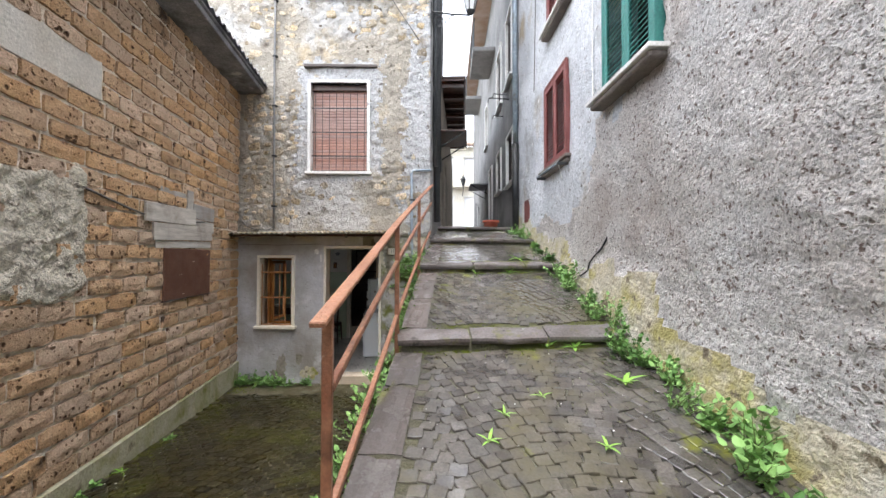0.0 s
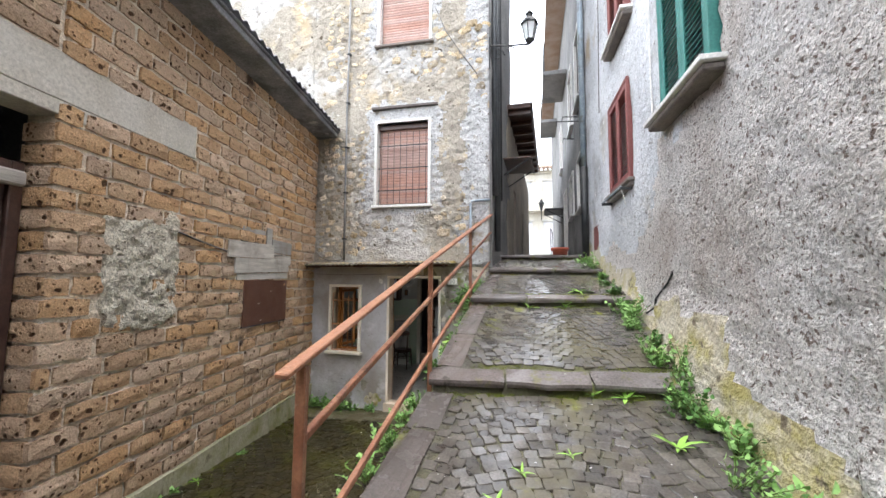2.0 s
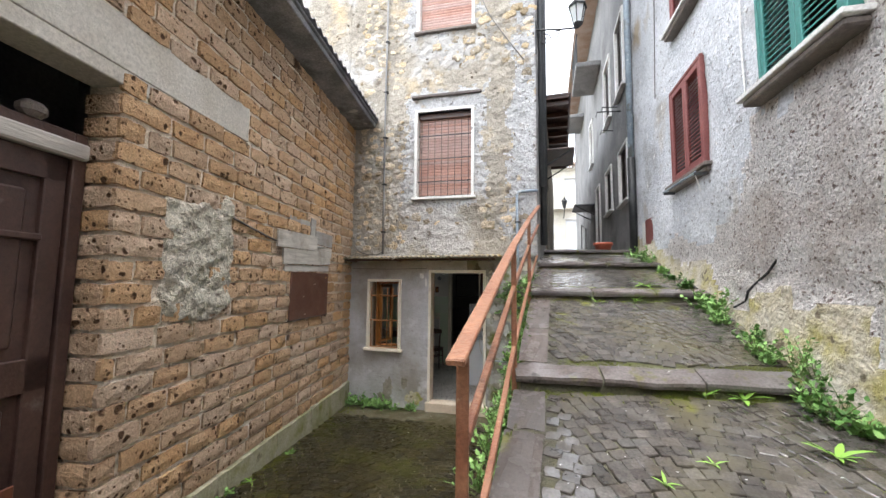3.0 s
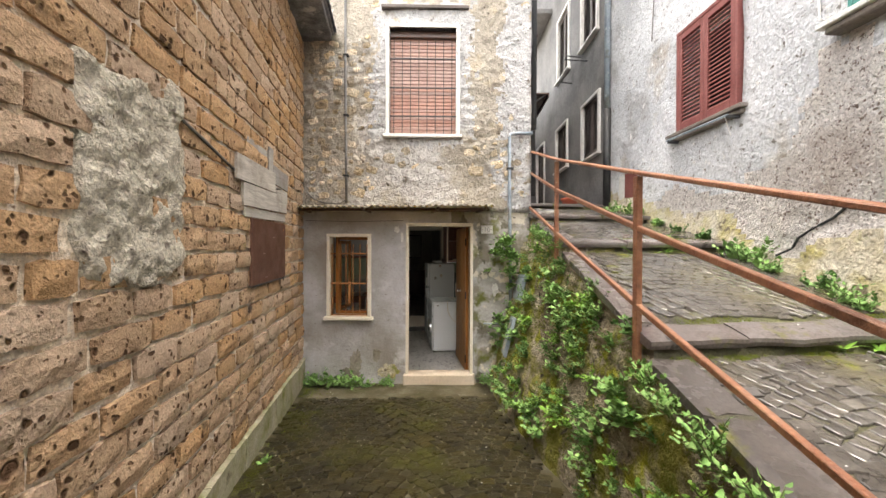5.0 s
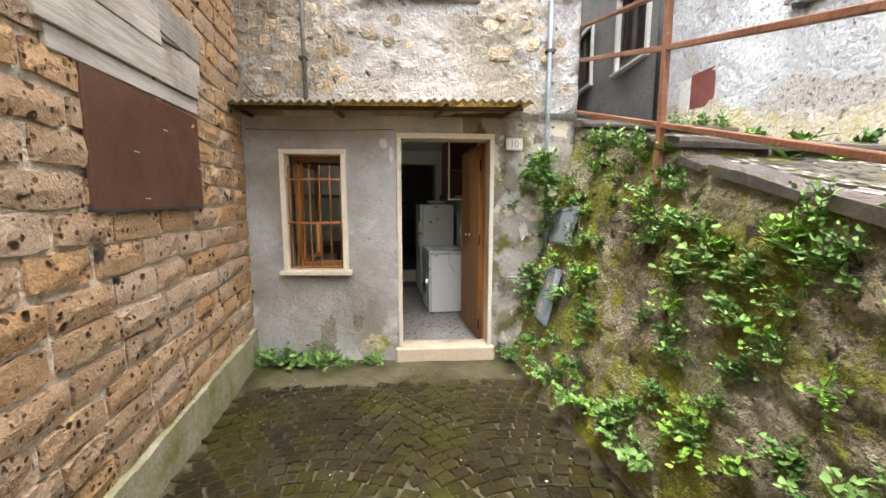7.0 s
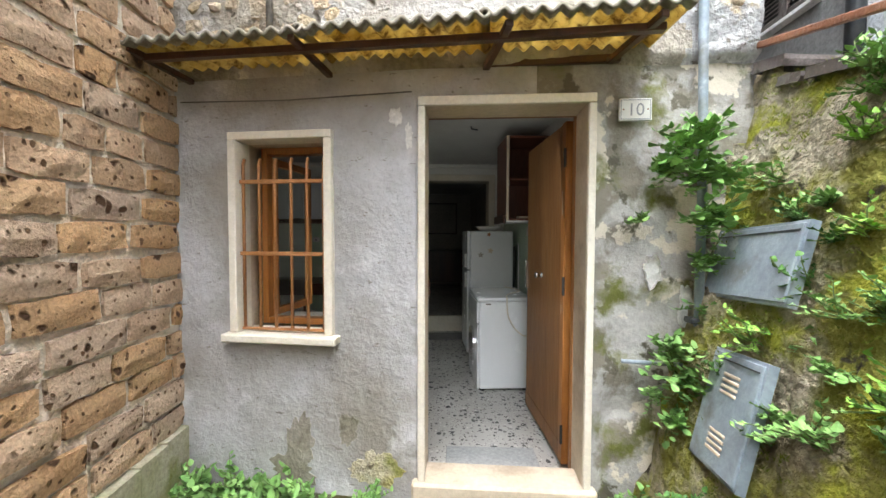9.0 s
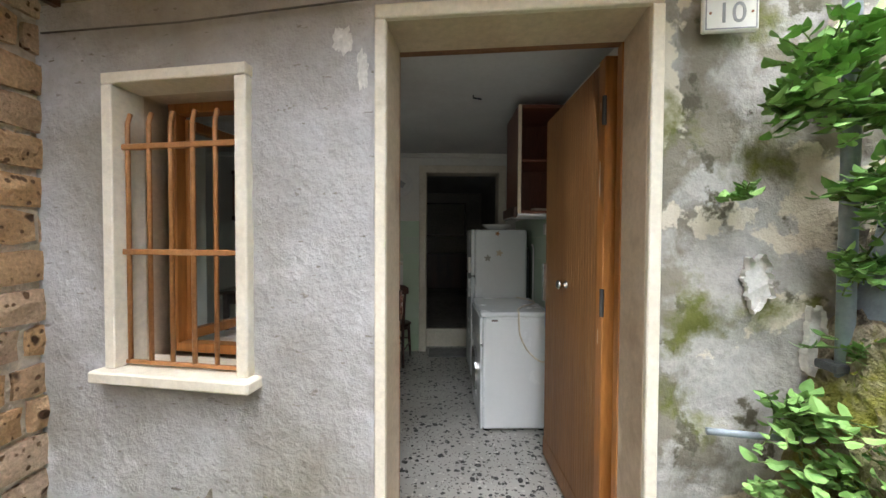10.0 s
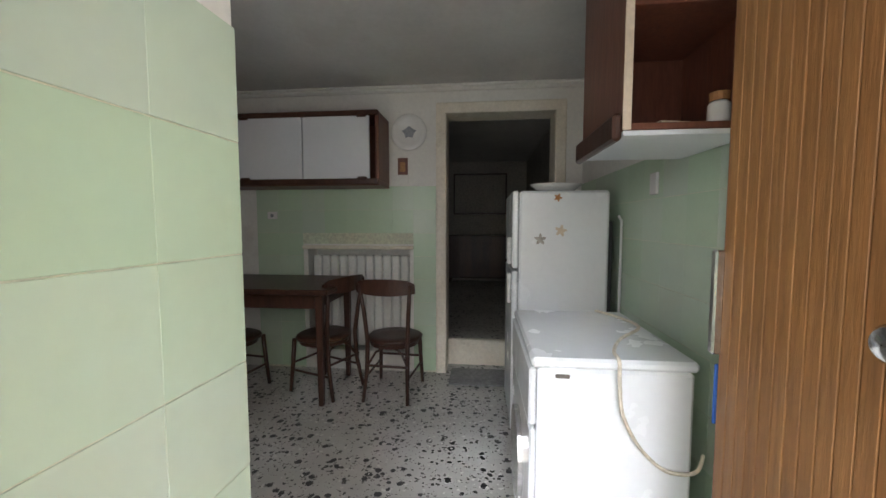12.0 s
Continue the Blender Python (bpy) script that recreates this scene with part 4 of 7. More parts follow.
def roller_window(name, o, bars):
    w = stone_surround(name, o, 0.042, FACE, 0.07, M["marble"], "upper window with faded pink roller shutter" + (" behind iron bars" if bars else ""), M["dark_stone"] if not bars else None)
    w["kind"] = "structure"
    x0, x1, z0, z1 = o
    sh = part("roller_shutter", boxes(((x0, 0.13, z0), (x1, 0.14, z1))), M["shutter_pink"], w, "closed pink slatted roller shutter")
    base = None
    n = int((z1 - z0) / 0.048)
    for k in range(n):
        if base is None:
            bm = bmesh.new()
            box(bm, (0, -0.012, 0), (x1 - x0 - 0.02, 0.006, 0.042), None, 0.006)
            base = part("slat", bm, M["shutter_pink"], sh)
            ob = base
        else:
            ob = new("slat", base.data)
            ob.parent = sh
        ob.location = (x0 + 0.01, 0.125, z0 + 0.004 + 0.048 * k)
    part("shutter_box", boxes(((x0, 0.06, z1 - 0.09), (x1, 0.15, z1)), bevel=0.006), M["dark_wood"], w)
    if bars:
        g = part("grille", boxes(((x0, 0.045, z0 + 0.02), (x1, 0.055, z0 + 0.032))), M["iron"], w, "thin dark iron grille")
        for k in range(8):
            x = x0 + 0.06 + (x1 - x0 - 0.12) * k / 7
            part("bar", tube(bmesh.new(), [(x, 0.05, z0), (x, 0.05, z1 - 0.14)], 0.0055, 5), M["iron"], g)
        for z in (0.26, 0.64, 1.03):
            part("cross_bar", boxes(((x0 - 0.01, 0.042, z0 + z), (x1 + 0.01, 0.058, z0 + z + 0.016)), bevel=0.002), M["iron"], g)
    return w


roller_window("window_2", UWIN, True)
roller_window("window_3", UUWIN, False)
bm = boxes(((-1.40, -0.06, 4.52), (-0.24, 0.02, 4.565)), bevel=0.006)
structure("window_hood", bm, M["brown_paint"], FACE, "thin slab hood above the barred window", "hood")

# ---- doorway: stone frame, sill, plate, timber frame and open leaf ----
dw = thing("door_1", FACE, "cream stone door frame of the open house entrance", "door frame", "", "structure")
part("lintel", boxes(((-1.068, -0.035, 1.64), (-0.172, -0.008, 1.686)), bevel=0.004), M["stone_frame"], dw)
part("lining", boxes(((-1.066, -0.0075, -0.36), (-1.036, 0.2, 1.66)), bevel=0.002), M["reveal"], dw, "dirty beige plaster reveal")
part("lining", boxes(((-0.210, -0.0075, -0.36), (-0.186, 0.2, 1.66)), bevel=0.002), M["reveal"], dw, "dirty beige plaster reveal")
part("lining", boxes(((-1.0355, -0.0075, 1.642), (-0.2105, 0.2, 1.682)), bevel=0.002), M["reveal"], dw, "dirty beige plaster reveal")
part("jamb", boxes(((-1.068, -0.035, -0.45), (-1.030, -0.008, 1.638)), bevel=0.004), M["stone_frame"], dw)
part("jamb", boxes(((-0.210, -0.035, -0.45), (-0.172, -0.008, 1.638)), bevel=0.004), M["stone_frame"], dw)
part("threshold", boxes(((-1.10, -0.055, -0.60), (-0.14, 0.16, -0.33)), bevel=0.014), M["reveal"], dw, "worn pale stone threshold")
part("timber_jamb", boxes(((-1.085, 0.20, -0.45), (-1.046, 0.262, 1.65)), bevel=0.004), M["orange_wood"], dw, "orange varnished timber jamb")
part("timber_jamb", boxes(((-0.212, 0.205, -0.45), (-0.178, 0.262, 1.65)), bevel=0.004), M["orange_wood"], dw, "orange varnished timber jamb")
part("timber_head", boxes(((-1.085, 0.205, 1.652), (-0.182, 0.262, 1.69)), bevel=0.004), M["brown_frame"], dw, "brown timber head")
part("strike_plate", boxes(((-1.050, 0.222, 0.60), (-1.036, 0.252, 0.72)), ((-1.052, 0.228, 0.625), (-1.030, 0.246, 0.655)), ((-1.052, 0.228, 0.67), (-1.030, 0.246, 0.70)), bevel=0.003), M["brown_metal"], dw, "rusty lock keeper")

LEAF = pose(-0.172, 6.375, 0, 0, 0, 90)
leaf = thing("door_leaf", LEAF, "open brown wooden door with vertical slats", "door")
part("core", boxes(((0.0, -0.012, -0.415), (0.835, 0.024, 1.65)), bevel=0.003), M["brown_frame"], leaf)
part("hinge_stile", boxes(((0.0, 0.0245, -0.415), (0.055, 0.034, 1.65)), ((-0.006, -0.02, -0.415), (0.0, 0.034, 1.65)), bevel=0.002), M["orange_wood"], leaf, "orange edge strip")
r2 = random.Random(3)
slat = None
for k in range(25):
    if slat is None:
        bm = bmesh.new()
        box(bm, (0, 0, 0), (0.0282, 0.006, 1.94), None, 0.0012)
        slat = part("slat", bm, M["door_wood"], leaf)
        o = slat
    else:
        o = new("slat", slat.data)
        o.parent = leaf
    o.location = (0.062 + 0.0305 * k, 0.022, -0.30)
part("kick_board", boxes(((0.0, 0.025, -0.415), (0.835, 0.031, -0.302)), bevel=0.003), M["door_wood"], leaf)
knob = bmesh.new()
lathe(knob, [(0.001, 0), (0.022, 0.0), (0.022, 0.004), (0.012, 0.008), (0.010, 0.022), (0.022, 0.030), (0.025, 0.042), (0.018, 0.050), (0.001, 0.052)], 16)
k1 = part("knob", knob, M["chrome"], leaf, "worn chrome door knob", True)
k1.matrix_local = pose(0.44, 0.028, 0.695, -90, 0, 0)
part("lock", boxes(((0.822, -0.03, 0.55), (0.842, 0.045, 0.78)), bevel=0.004), M["chrome"], leaf, "steel lock plate")
part("key_fob", boxes(((0.846, -0.012, 0.38), (0.852, 0.022, 0.52)), bevel=0.002), leaf_material("blue_tag", (0.03, 0.12, 0.5), (0.05, 0.16, 0.55)), leaf, "blue key tag")
for z in (0.62, -0.28, 1.38):
    part("hinge", tube(bmesh.new(), [(-0.012, 0.04, z), (-0.012, 0.04, z + 0.11)], 0.009, 8), M["iron"], leaf)
for z, ln in ((1.10, 0.24), (0.50, 0.10), (1.45, 0.05)):
    part("bare_patch", boxes(((0.031, 0.0335, z), (0.038, 0.0348, z + ln * 0.6)), bevel=0.0006), M["reveal"], leaf, "chipped pale paint")

plate = thing("house_number", FACE, "white ceramic house number plate with grey figures", "number plate")
part("plate", boxes(((-0.065, -0.028, 1.545), (0.092, -0.012, 1.655)), bevel=0.004), M["porcelain"], plate)
rim = part("rim", boxes(((-0.058, -0.0295, 1.552), (0.085, -0.0278, 1.555)), ((-0.058, -0.0295, 1.645), (0.085, -0.0278, 1.648)), ((-0.058, -0.0295, 1.5555), (-0.055, -0.0278, 1.6445)), ((0.082, -0.0295, 1.5555), (0.085, -0.0278, 1.6445))), M["ink"], plate)
txt = bpy.data.curves.new("number", "FONT")
txt.body, txt.size, txt.extrude, txt.align_x = "10", 0.085, 0.0008, "CENTER"
num = new("figures", txt)
num.data.materials.append(M["ink"])
num.parent = plate
num.matrix_local = pose(0.014, -0.0290, 1.571, 90, 0, 0)
for x in (-0.045, 0.072):
    part("screw", tube(bmesh.new(), [(x, -0.03, 1.60), (x, -0.026, 1.60)], 0.004, 8), M["rust"], plate)

# ---- canopy of yellowed corrugated fibreglass ----
can = thing("canopy", FACE_C, "small canopy of yellowed corrugated plastic on timber battens", "canopy")


def corrugated(x0, x1, n0, n1, zb, zf, pitch=0.076, amp=0.014):
    bm = bmesh.new()
    cols = int((x1 - x0) / pitch * 6)
    rows = 6
    g = [[bm.verts.new((x0 + (x1 - x0) * i / cols, n0 + (n1 - n0) * j / rows, zb + (zf - zb) * j / rows + amp * math.sin(2 * math.pi * (x1 - x0) * i / cols / pitch))) for j in range(rows + 1)] for i in range(cols + 1)]
    for i in range(cols):
        for j in range(rows):
            bm.faces.new((g[i][j], g[i + 1][j], g[i + 1][j + 1], g[i][j + 1]))
    return bm


for x0, x1, dz in ((-2.42, -1.50, 0.0), (-1.54, -0.70, 0.008), (-0.74, 0.08, 0.016)):
    sh = part("sheet", corrugated(x0, x1, -0.01, -0.44, 1.90 + dz, 1.865 + dz), M["fibreglass"], can, "stained yellow corrugated sheet", True)
    md = sh.modifiers.new("thickness", "SOLIDIFY")
    md.thickness = 0.003
for x0, x1, dz in ((-2.42, -1.50, 0.0), (-1.54, -0.70, 0.008), (-0.74, 0.08, 0.016)):
    sh = part("grimy_edge", corrugated(x0, x1, -0.395, -0.452, 1.866 + dz, 1.860 + dz), M["mould"], can, "dark mossy front edge", True)
    md = sh.modifiers.new("thickness", "SOLIDIFY")
    md.thickness, md.offset = 0.014, 0.0
part("wall_batten", boxes(((-2.40, -0.04, 1.835), (-0.06, -0.002, 1.872)), bevel=0.004), M["dark_wood"], can)
part("front_batten", boxes(((-2.38, -0.34, 1.822), (0.02, -0.30, 1.855)), bevel=0.004), M["dark_wood"], can)
for x in (-2.36, -1.55, -0.72, -0.12):
    bm = bmesh.new()
    bar(bm, (x, -0.046, 1.83), (x - 0.02 if x < -1 else x + 0.10, -0.42, 1.845), 0.035, 0.03)
    part("rafter", bm, M["dark_wood"], can)

# ---- pipes and cables on the front ----
bm = bmesh.new()
tube(bm, [(0.325, -0.05, 0.12), (0.325, -0.05, 1.2), (0.31, -0.05, 2.0), (0.305, -0.05, 2.83), (0.32, -0.05, 2.865), (0.36, -0.05, 2.875), (0.61, -0.05, 2.885)], 0.0215, 10)
pipe = thing("grey_pipe", FACE, "pale blue grey plastic pipe fixed to the house front", "pipe")
part("pipe", bm, M["zinc"], pipe, smooth=True)
for z in (0.55, 1.5, 2.4):
    part("clip", boxes(((0.275, -0.08, z), (0.36, -0.01, z + 0.025)), bevel=0.004), M["dark_metal"], pipe)
bm = bmesh.new()
tube(bm, [(-1.86, -0.05, 1.95), (-1.87, -0.05, 3.0), (-1.88, -0.05, 4.5), (-1.87, -0.05, 7.5)], 0.017, 8)
con = thing("conduit", FACE_W, "thin grey conduit running up the rubble wall", "conduit")
part("pipe", bm, M["dark_plaster"], con, smooth=True)
for z in (2.3, 3.1, 3.9, 4.7, 5.6):
    part("clip", boxes(((-1.90, -0.075, z), (-1.835, -0.01, z + 0.022)), bevel=0.003), M["iron"], con)
bm = bmesh.new()
tube(bm, [(-2.40, -0.05, 2.10), (-2.30, -0.06, 2.00), (-2.15, -0.06, 1.945), (-1.95, -0.06, 1.935), (-1.86, -0.055, 1.99)], 0.008, 6)
fc = thing("loose_cable", FACE_W, "loose dark cable hanging on the house front", "cable")
part("cable", bm, M["cable"], fc, smooth=True)
bm = bmesh.new()
tube(bm, [(-0.28, -0.07, 6.2), (-0.1, -0.08, 5.75), (0.15, -0.08, 5.35), (0.42, -0.08, 4.95)], 0.008, 6)
fc = thing("loose_cable", FACE, "dark cable slung across the upper house front", "cable")
part("cable", bm, M["cable"], fc, smooth=True)
bm = bmesh.new()
tube(bm, [(-0.03, -0.03, 0.345), (0.12, -0.035, 0.34), (0.30, -0.035, 0.335)], 0.011, 8)
sp = thing("stub_pipe", FACE, "short grey pipe stub across the plaster", "pipe")
part("pipe", bm, M["zinc"], sp, smooth=True)
bm = bmesh.new()
tube(bm, [(-2.42, -0.02, 1.715), (-1.8, -0.022, 1.70), (-1.1, -0.02, 1.715)], 0.004, 5)
sw = thing("wire", FACE_W, "thin wire along the plaster below the canopy", "wire")
part("strand", bm, M["cable"], sw)


# ---- meter cabinet doors leaning on the retaining wall ----
def meter_door(m, w, h, label, vents):
    c = thing("meter_door", m, label, "cabinet door", "meter cabinet doors")
    part("panel", boxes(((0, -0.012, 0), (w, 0.0, h)), bevel=0.003), M["zinc"], c)
    part("rim", boxes(((-0.012, -0.004, -0.012), (0.0, 0.03, h + 0.012)), ((w, -0.004, -0.012), (w + 0.012, 0.03, h + 0.012)), ((0.0, -0.004, -0.012), (w, 0.03, 0.0)), ((0.0, -0.004, h), (w, 0.03, h + 0.012))), M["zinc"], c)
    part("fold", boxes(((0.01, -0.017, h - 0.03), (w - 0.01, -0.0125, h - 0.024)), bevel=0.001), M["dark_metal"], c)
    for vz in vents:
        for k in range(4):
            part("vent_slot", boxes(((w * 0.34, -0.016, vz + 0.024 * k), (w * 0.68, -0.0125, vz + 0.024 * k + 0.013)), bevel=0.002), M["reveal"], c, "yellowed vent slat")
    return c


def frame_from(o, ex, ez):
    o, ex, ez = Vector(o), Vector(ex).normalized(), Vector(ez)
    ez = (ez - ez.dot(ex) * ex).normalized()
    ey = ez.cross(ex)
    return Matrix(((ex.x, ey.x, ez.x, o.x), (ex.y, ey.y, ez.y, o.y), (ex.z, ey.z, ez.z, o.z), (0, 0, 0, 1)))


m1 = frame_from((0.350, 5.955, 0.700), (-0.108, -0.556, 0.040), (0.09, 0.057, 0.283))
meter_door(m1, 0.53, 0.30, "blue grey metal meter door above another", ())
m2 = frame_from((0.140, 5.735, 0.045), (-0.080, -0.352, 0.035), (0.148, 0.105, 0.445))
meter_door(m2, 0.325, 0.45, "blue grey metal meter door with two vents", (0.06, 0.29))

# flaked plaster beside the door
for (cx, cz, rx, rz, mat_, seed, nm) in ((0.13, 0.80, 0.045, 0.075, "marble", 2, "white_flake"), 
                                         (-1.19, 1.60, 0.035, 0.05, "marble", 6, "white_flake"), (-1.12, 1.50, 0.02, 0.06, "marble", 7, "white_flake"), (0.30, 0.62, 0.03, 0.10, "marble", 8, "white_flake"),
                                         (-1.74, -0.20, 0.085, 0.17, "mould", 10, "mould"), (-1.79, -0.34, 0.13, 0.10, "mould", 12, "mould"), (-1.46, -0.10, 0.05, 0.09, "mould", 13, "mould"), (-1.30, -0.30, 0.13, 0.10, "plinth", 14, "bare_patch")):
    bm = bmesh.new()
    vs = []
    for k in range(60):
        a = 2 * math.pi * k / 60
        e = 1 + 0.38 * fbm(math.cos(a), math.sin(a), seed * 3.1, 1.6) + 0.22 * fbm(math.cos(a), math.sin(a), seed * 1.7, 6.0)
        vs.append((cx + rx * e * math.cos(a), cz + rz * e * math.sin(a)))
    fr = [bm.verts.new((x, bend(x) - facade_relief(x - FX0, z) - 0.004, z)) for x, z in vs]
    bk = [bm.verts.new((x, bend(x), z)) for x, z in vs]
    bm.faces.new(fr)
    for k in range(60):
        bm.faces.new((fr[k], bk[k], bk[(k + 1) % 60], fr[(k + 1) % 60]))
    bmesh.ops.recalc_face_normals(bm, faces=bm.faces)
    structure("plaster_flake", bm, M[mat_], FACE, "pale patch where the plaster has flaked", "plaster")


# ---- shuttered windows of the east wall ----
def east_m(y, z):
    """Frame on the east wall: x along +y, y out of the wall, z up."""
    return pose(WALL_E(y), y, z, 0, 0, 90 - math.degrees(math.atan(0.105)))


def shutter_leaf(parent, w, h, material, x, z=0.0):
    lf = part("shutter", boxes(((0, 0.0, 0), (0.055, 0.035, h)), ((w - 0.055, 0.0, 0), (w, 0.035, h)), ((0.055, 0.0, 0), (w - 0.055, 0.035, 0.09)), ((0.055, 0.0, h - 0.07), (w - 0.055, 0.035, h)), bevel=0.004), material, parent)
    lf.location = (x, 0.0, z)
    base = None
    k = 0
    zz = 0.105
    while zz < h - 0.09:
        if zz > 0:
            if base is None:
                bm = box(bmesh.new(), (0.05, -0.003, -0.019), (w - 0.05, 0.004, 0.019), None, 0.002)
                base = part("louvre", bm, material, lf)
                o = base
            else:
                o = new("louvre", base.data)
                o.parent = lf
            o.matrix_local = pose(0, 0.014, zz, 38, 0, 0)
        zz += 0.046
        k += 1
    return lf


def shutter_window(name, y0, y1, z0, z1, material, label, sill, lip):
    w = thing(name, east_m(y0, z0) , label, "window", "", "structure")
    ln = (y1 - y0) * 1.0055
    part("frame", boxes(((-0.03, -0.10, 0), (0.0, 0.04, z1 - z0)), ((ln, -0.10, 0), (ln + 0.03, 0.04, z1 - z0)), ((-0.03, -0.10, z1 - z0), (ln + 0.03, 0.04, z1 - z0 + 0.04)), bevel=0.004), material, w)
    for k in range(2):
        shutter_leaf(w, ln / 2 - 0.004, z1 - z0 - 0.01, material, k * ln / 2 + 0.002, 0.006)
    part("sill", boxes(((-0.14, -0.12, -0.045), (ln + 0.16, lip, -0.005)), bevel=0.006), sill, w)
    part("sill_bed", boxes(((-0.11, -0.12, -0.10), (ln + 0.12, lip - 0.03, -0.046)), bevel=0.012), M["dark_stone"], w, "dark worn stone under the sill")
    part("backing", boxes(((0, -0.30, 0), (ln, -0.28, z1 - z0))), M["black"], w)
    return w


shutter_window("window_4", 2.57, 3.38, 3.06, 4.45, M["green_paint"], "closed green louvred shutters above a white sill", M["marble"], 0.15)
ws = shutter_window("window_5", 4.43, 5.29, 2.78, 3.96, M["red_paint"], "closed dark red louvred shutters", M["dark_stone"], 0.09)
shutter_window("window_6", 4.38, 5.14, 4.78, 6.0, M["red_paint"], "upper window with red shutters", M["marble"], 0.12)
part("rod", tube(bmesh.new(), [(-0.05, 0.14, -0.10), (0.92, 0.14, -0.09)], 0.012, 6), M["zinc"], ws, "metal drying rod")
part("rod_bracket", boxes(((-0.06, 0.02, -0.13), (-0.03, 0.15, -0.10)), ((0.86, 0.02, -0.13), (0.89, 0.15, -0.09)), bevel=0.003), M["iron"], ws)
part("line", tube(bmesh.new(), [(0.0, 0.13, -0.10), (0.0, 0.10, -0.20), (-0.03, 0.09, -0.30)], 0.005, 5), M["marble"], ws, "white clothes line")
ml = thing("meter_hatch", east_m(6.2, 2.08), "rusty red metal hatch beside a white one on the wall", "wall hatch")
part("hatch", boxes(((0.0, -0.02, 0.0), (0.36, 0.03, 0.44)), bevel=0.006), M["red_paint"], ml)
part("white_hatch", boxes(((0.38, -0.02, -0.12), (0.55, 0.025, 0.42)), bevel=0.006), M["marble"], ml, "white plastic hatch")
cw = thing("white_cable", east_m(3.5, 3.0), "white cable hanging beside the shutters", "cable")
part("cable", tube(bmesh.new(), [(0.02, 0.05, 2.2), (0.10, 0.04, 1.4), (0.12, 0.04, 0.5), (0.10, 0.04, 0.15), (-0.02, 0.05, 0.04)], 0.008, 6), M["marble"], cw, smooth=True)
part("cable", tube(bmesh.new(), [(2.2, 0.04, 3.0), (2.3, 0.04, 1.8), (2.35, 0.04, 1.2)], 0.007, 6), M["cable"], cw)

# crack in the plinth
bm = bmesh.new()
pts = [(3.95, 1.30), (3.84, 1.36), (3.78, 1.45), (3.68, 1.52), (3.52, 1.60), (3.40, 1.70)]
for (a, b), (c, d) in zip(pts, pts[1:]):
    p = Vector((WALL_E(a) - east_relief(a + 6, b) - 0.004, a, b))
    q = Vector((WALL_E(c) - east_relief(c + 6, d) - 0.004, c, d))
    bar(bm, p, q, 0.016, 0.016, 0.003)
structure("wall_crack", bm, M["black"], None, "dark crack in the wall plaster", "crack")

# ---- alley beyond the steps ----
ALLEY = lambda y: 2.42 + 0.15 * (y - 7.1)
AL_M = lambda y, z: pose(ALLEY(y), y, z, 0, 0, 90 - math.degrees(math.atan(0.15)))
dark = thing("alley_house_east", pose(0, 0, 0), "tall dark grey plastered house along the alley with shuttered windows", "house")
wins = [(7.50, 8.30, 3.12, 4.18), (9.30, 10.10, 3.25, 4.25), (7.60, 8.35, 5.40, 6.9), (9.20, 10.0, 5.45, 6.9), (11.3, 12.1, 1.9, 4.3), (12.6, 13.3, 5.4, 6.8)]
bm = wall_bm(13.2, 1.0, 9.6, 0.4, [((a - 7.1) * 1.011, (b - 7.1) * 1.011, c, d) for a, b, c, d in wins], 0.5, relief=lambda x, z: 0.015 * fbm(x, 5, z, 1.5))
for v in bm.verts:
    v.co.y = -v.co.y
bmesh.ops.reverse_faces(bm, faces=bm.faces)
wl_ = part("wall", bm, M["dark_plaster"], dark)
wl_.matrix_world = AL_M(7.1, 0)
part("roof", boxes(((-0.35, -1.4, 9.6), (13.5, 0.55, 9.72)), bevel=0.02), M["roof_tile"], dark).matrix_world = AL_M(7.1, 0)
for a, b, c, d in wins:
    w = part("window", boxes(((0, -0.14, 0), ((b - a), -0.12, d - c))), M["black"], dark, "dark shuttered window")
    w.matrix_world = AL_M(a, c)
    fr = part("frame", boxes(((-0.07, -0.02, -0.02), (0.0, 0.045, d - c + 0.06)), ((b - a, -0.02, -0.02), (b - a + 0.07, 0.045, d - c + 0.06)), ((0, -0.02, d - c), (b - a, 0.045, d - c + 0.06)), bevel=0.004), M["marble"], w)
    part("sill", boxes(((-0.1, -0.05, -0.06), (b - a + 0.1, 0.09, -0.021)), bevel=0.004), M["marble"], w)
    for k in range(2):
        shutter_leaf(w, (b - a) / 2 - 0.005, d - c - 0.02, M["brown_paint"], k * (b - a) / 2, 0.01).location.y = -0.05
for y0, z0 in ((10.6, 7.55), (15.2, 8.1)):
    bl = part("balcony", boxes(((0, 0.0, 0), (1.8, 0.65, 0.14)), bevel=0.02), M["dark_plaster"], dark)
    bl.matrix_world = AL_M(y0, z0)
    for k in range(10):
        part("baluster", tube(bmesh.new(), [(0.05 + 0.189 * k, 0.61, 0.14), (0.05 + 0.189 * k, 0.61, 0.95)], 0.012, 5), M["iron"], bl)
    part("balcony_rail", boxes(((0.0, 0.59, 0.95), (1.8, 0.63, 0.98)), bevel=0.004), M["iron"], bl)
for y0, z0, ln in ((8.45, 5.3, 0.30), (9.0, 5.0, 0.25), (8.1, 5.05, 0.45)):
    b = part("rod_holder", tube(bmesh.new(), [(0, 0, 0), (0, ln, 0.03), (0.25, ln, 0.03)], 0.012, 5), M["iron"], dark)
    b.matrix_world = AL_M(y0, z0)

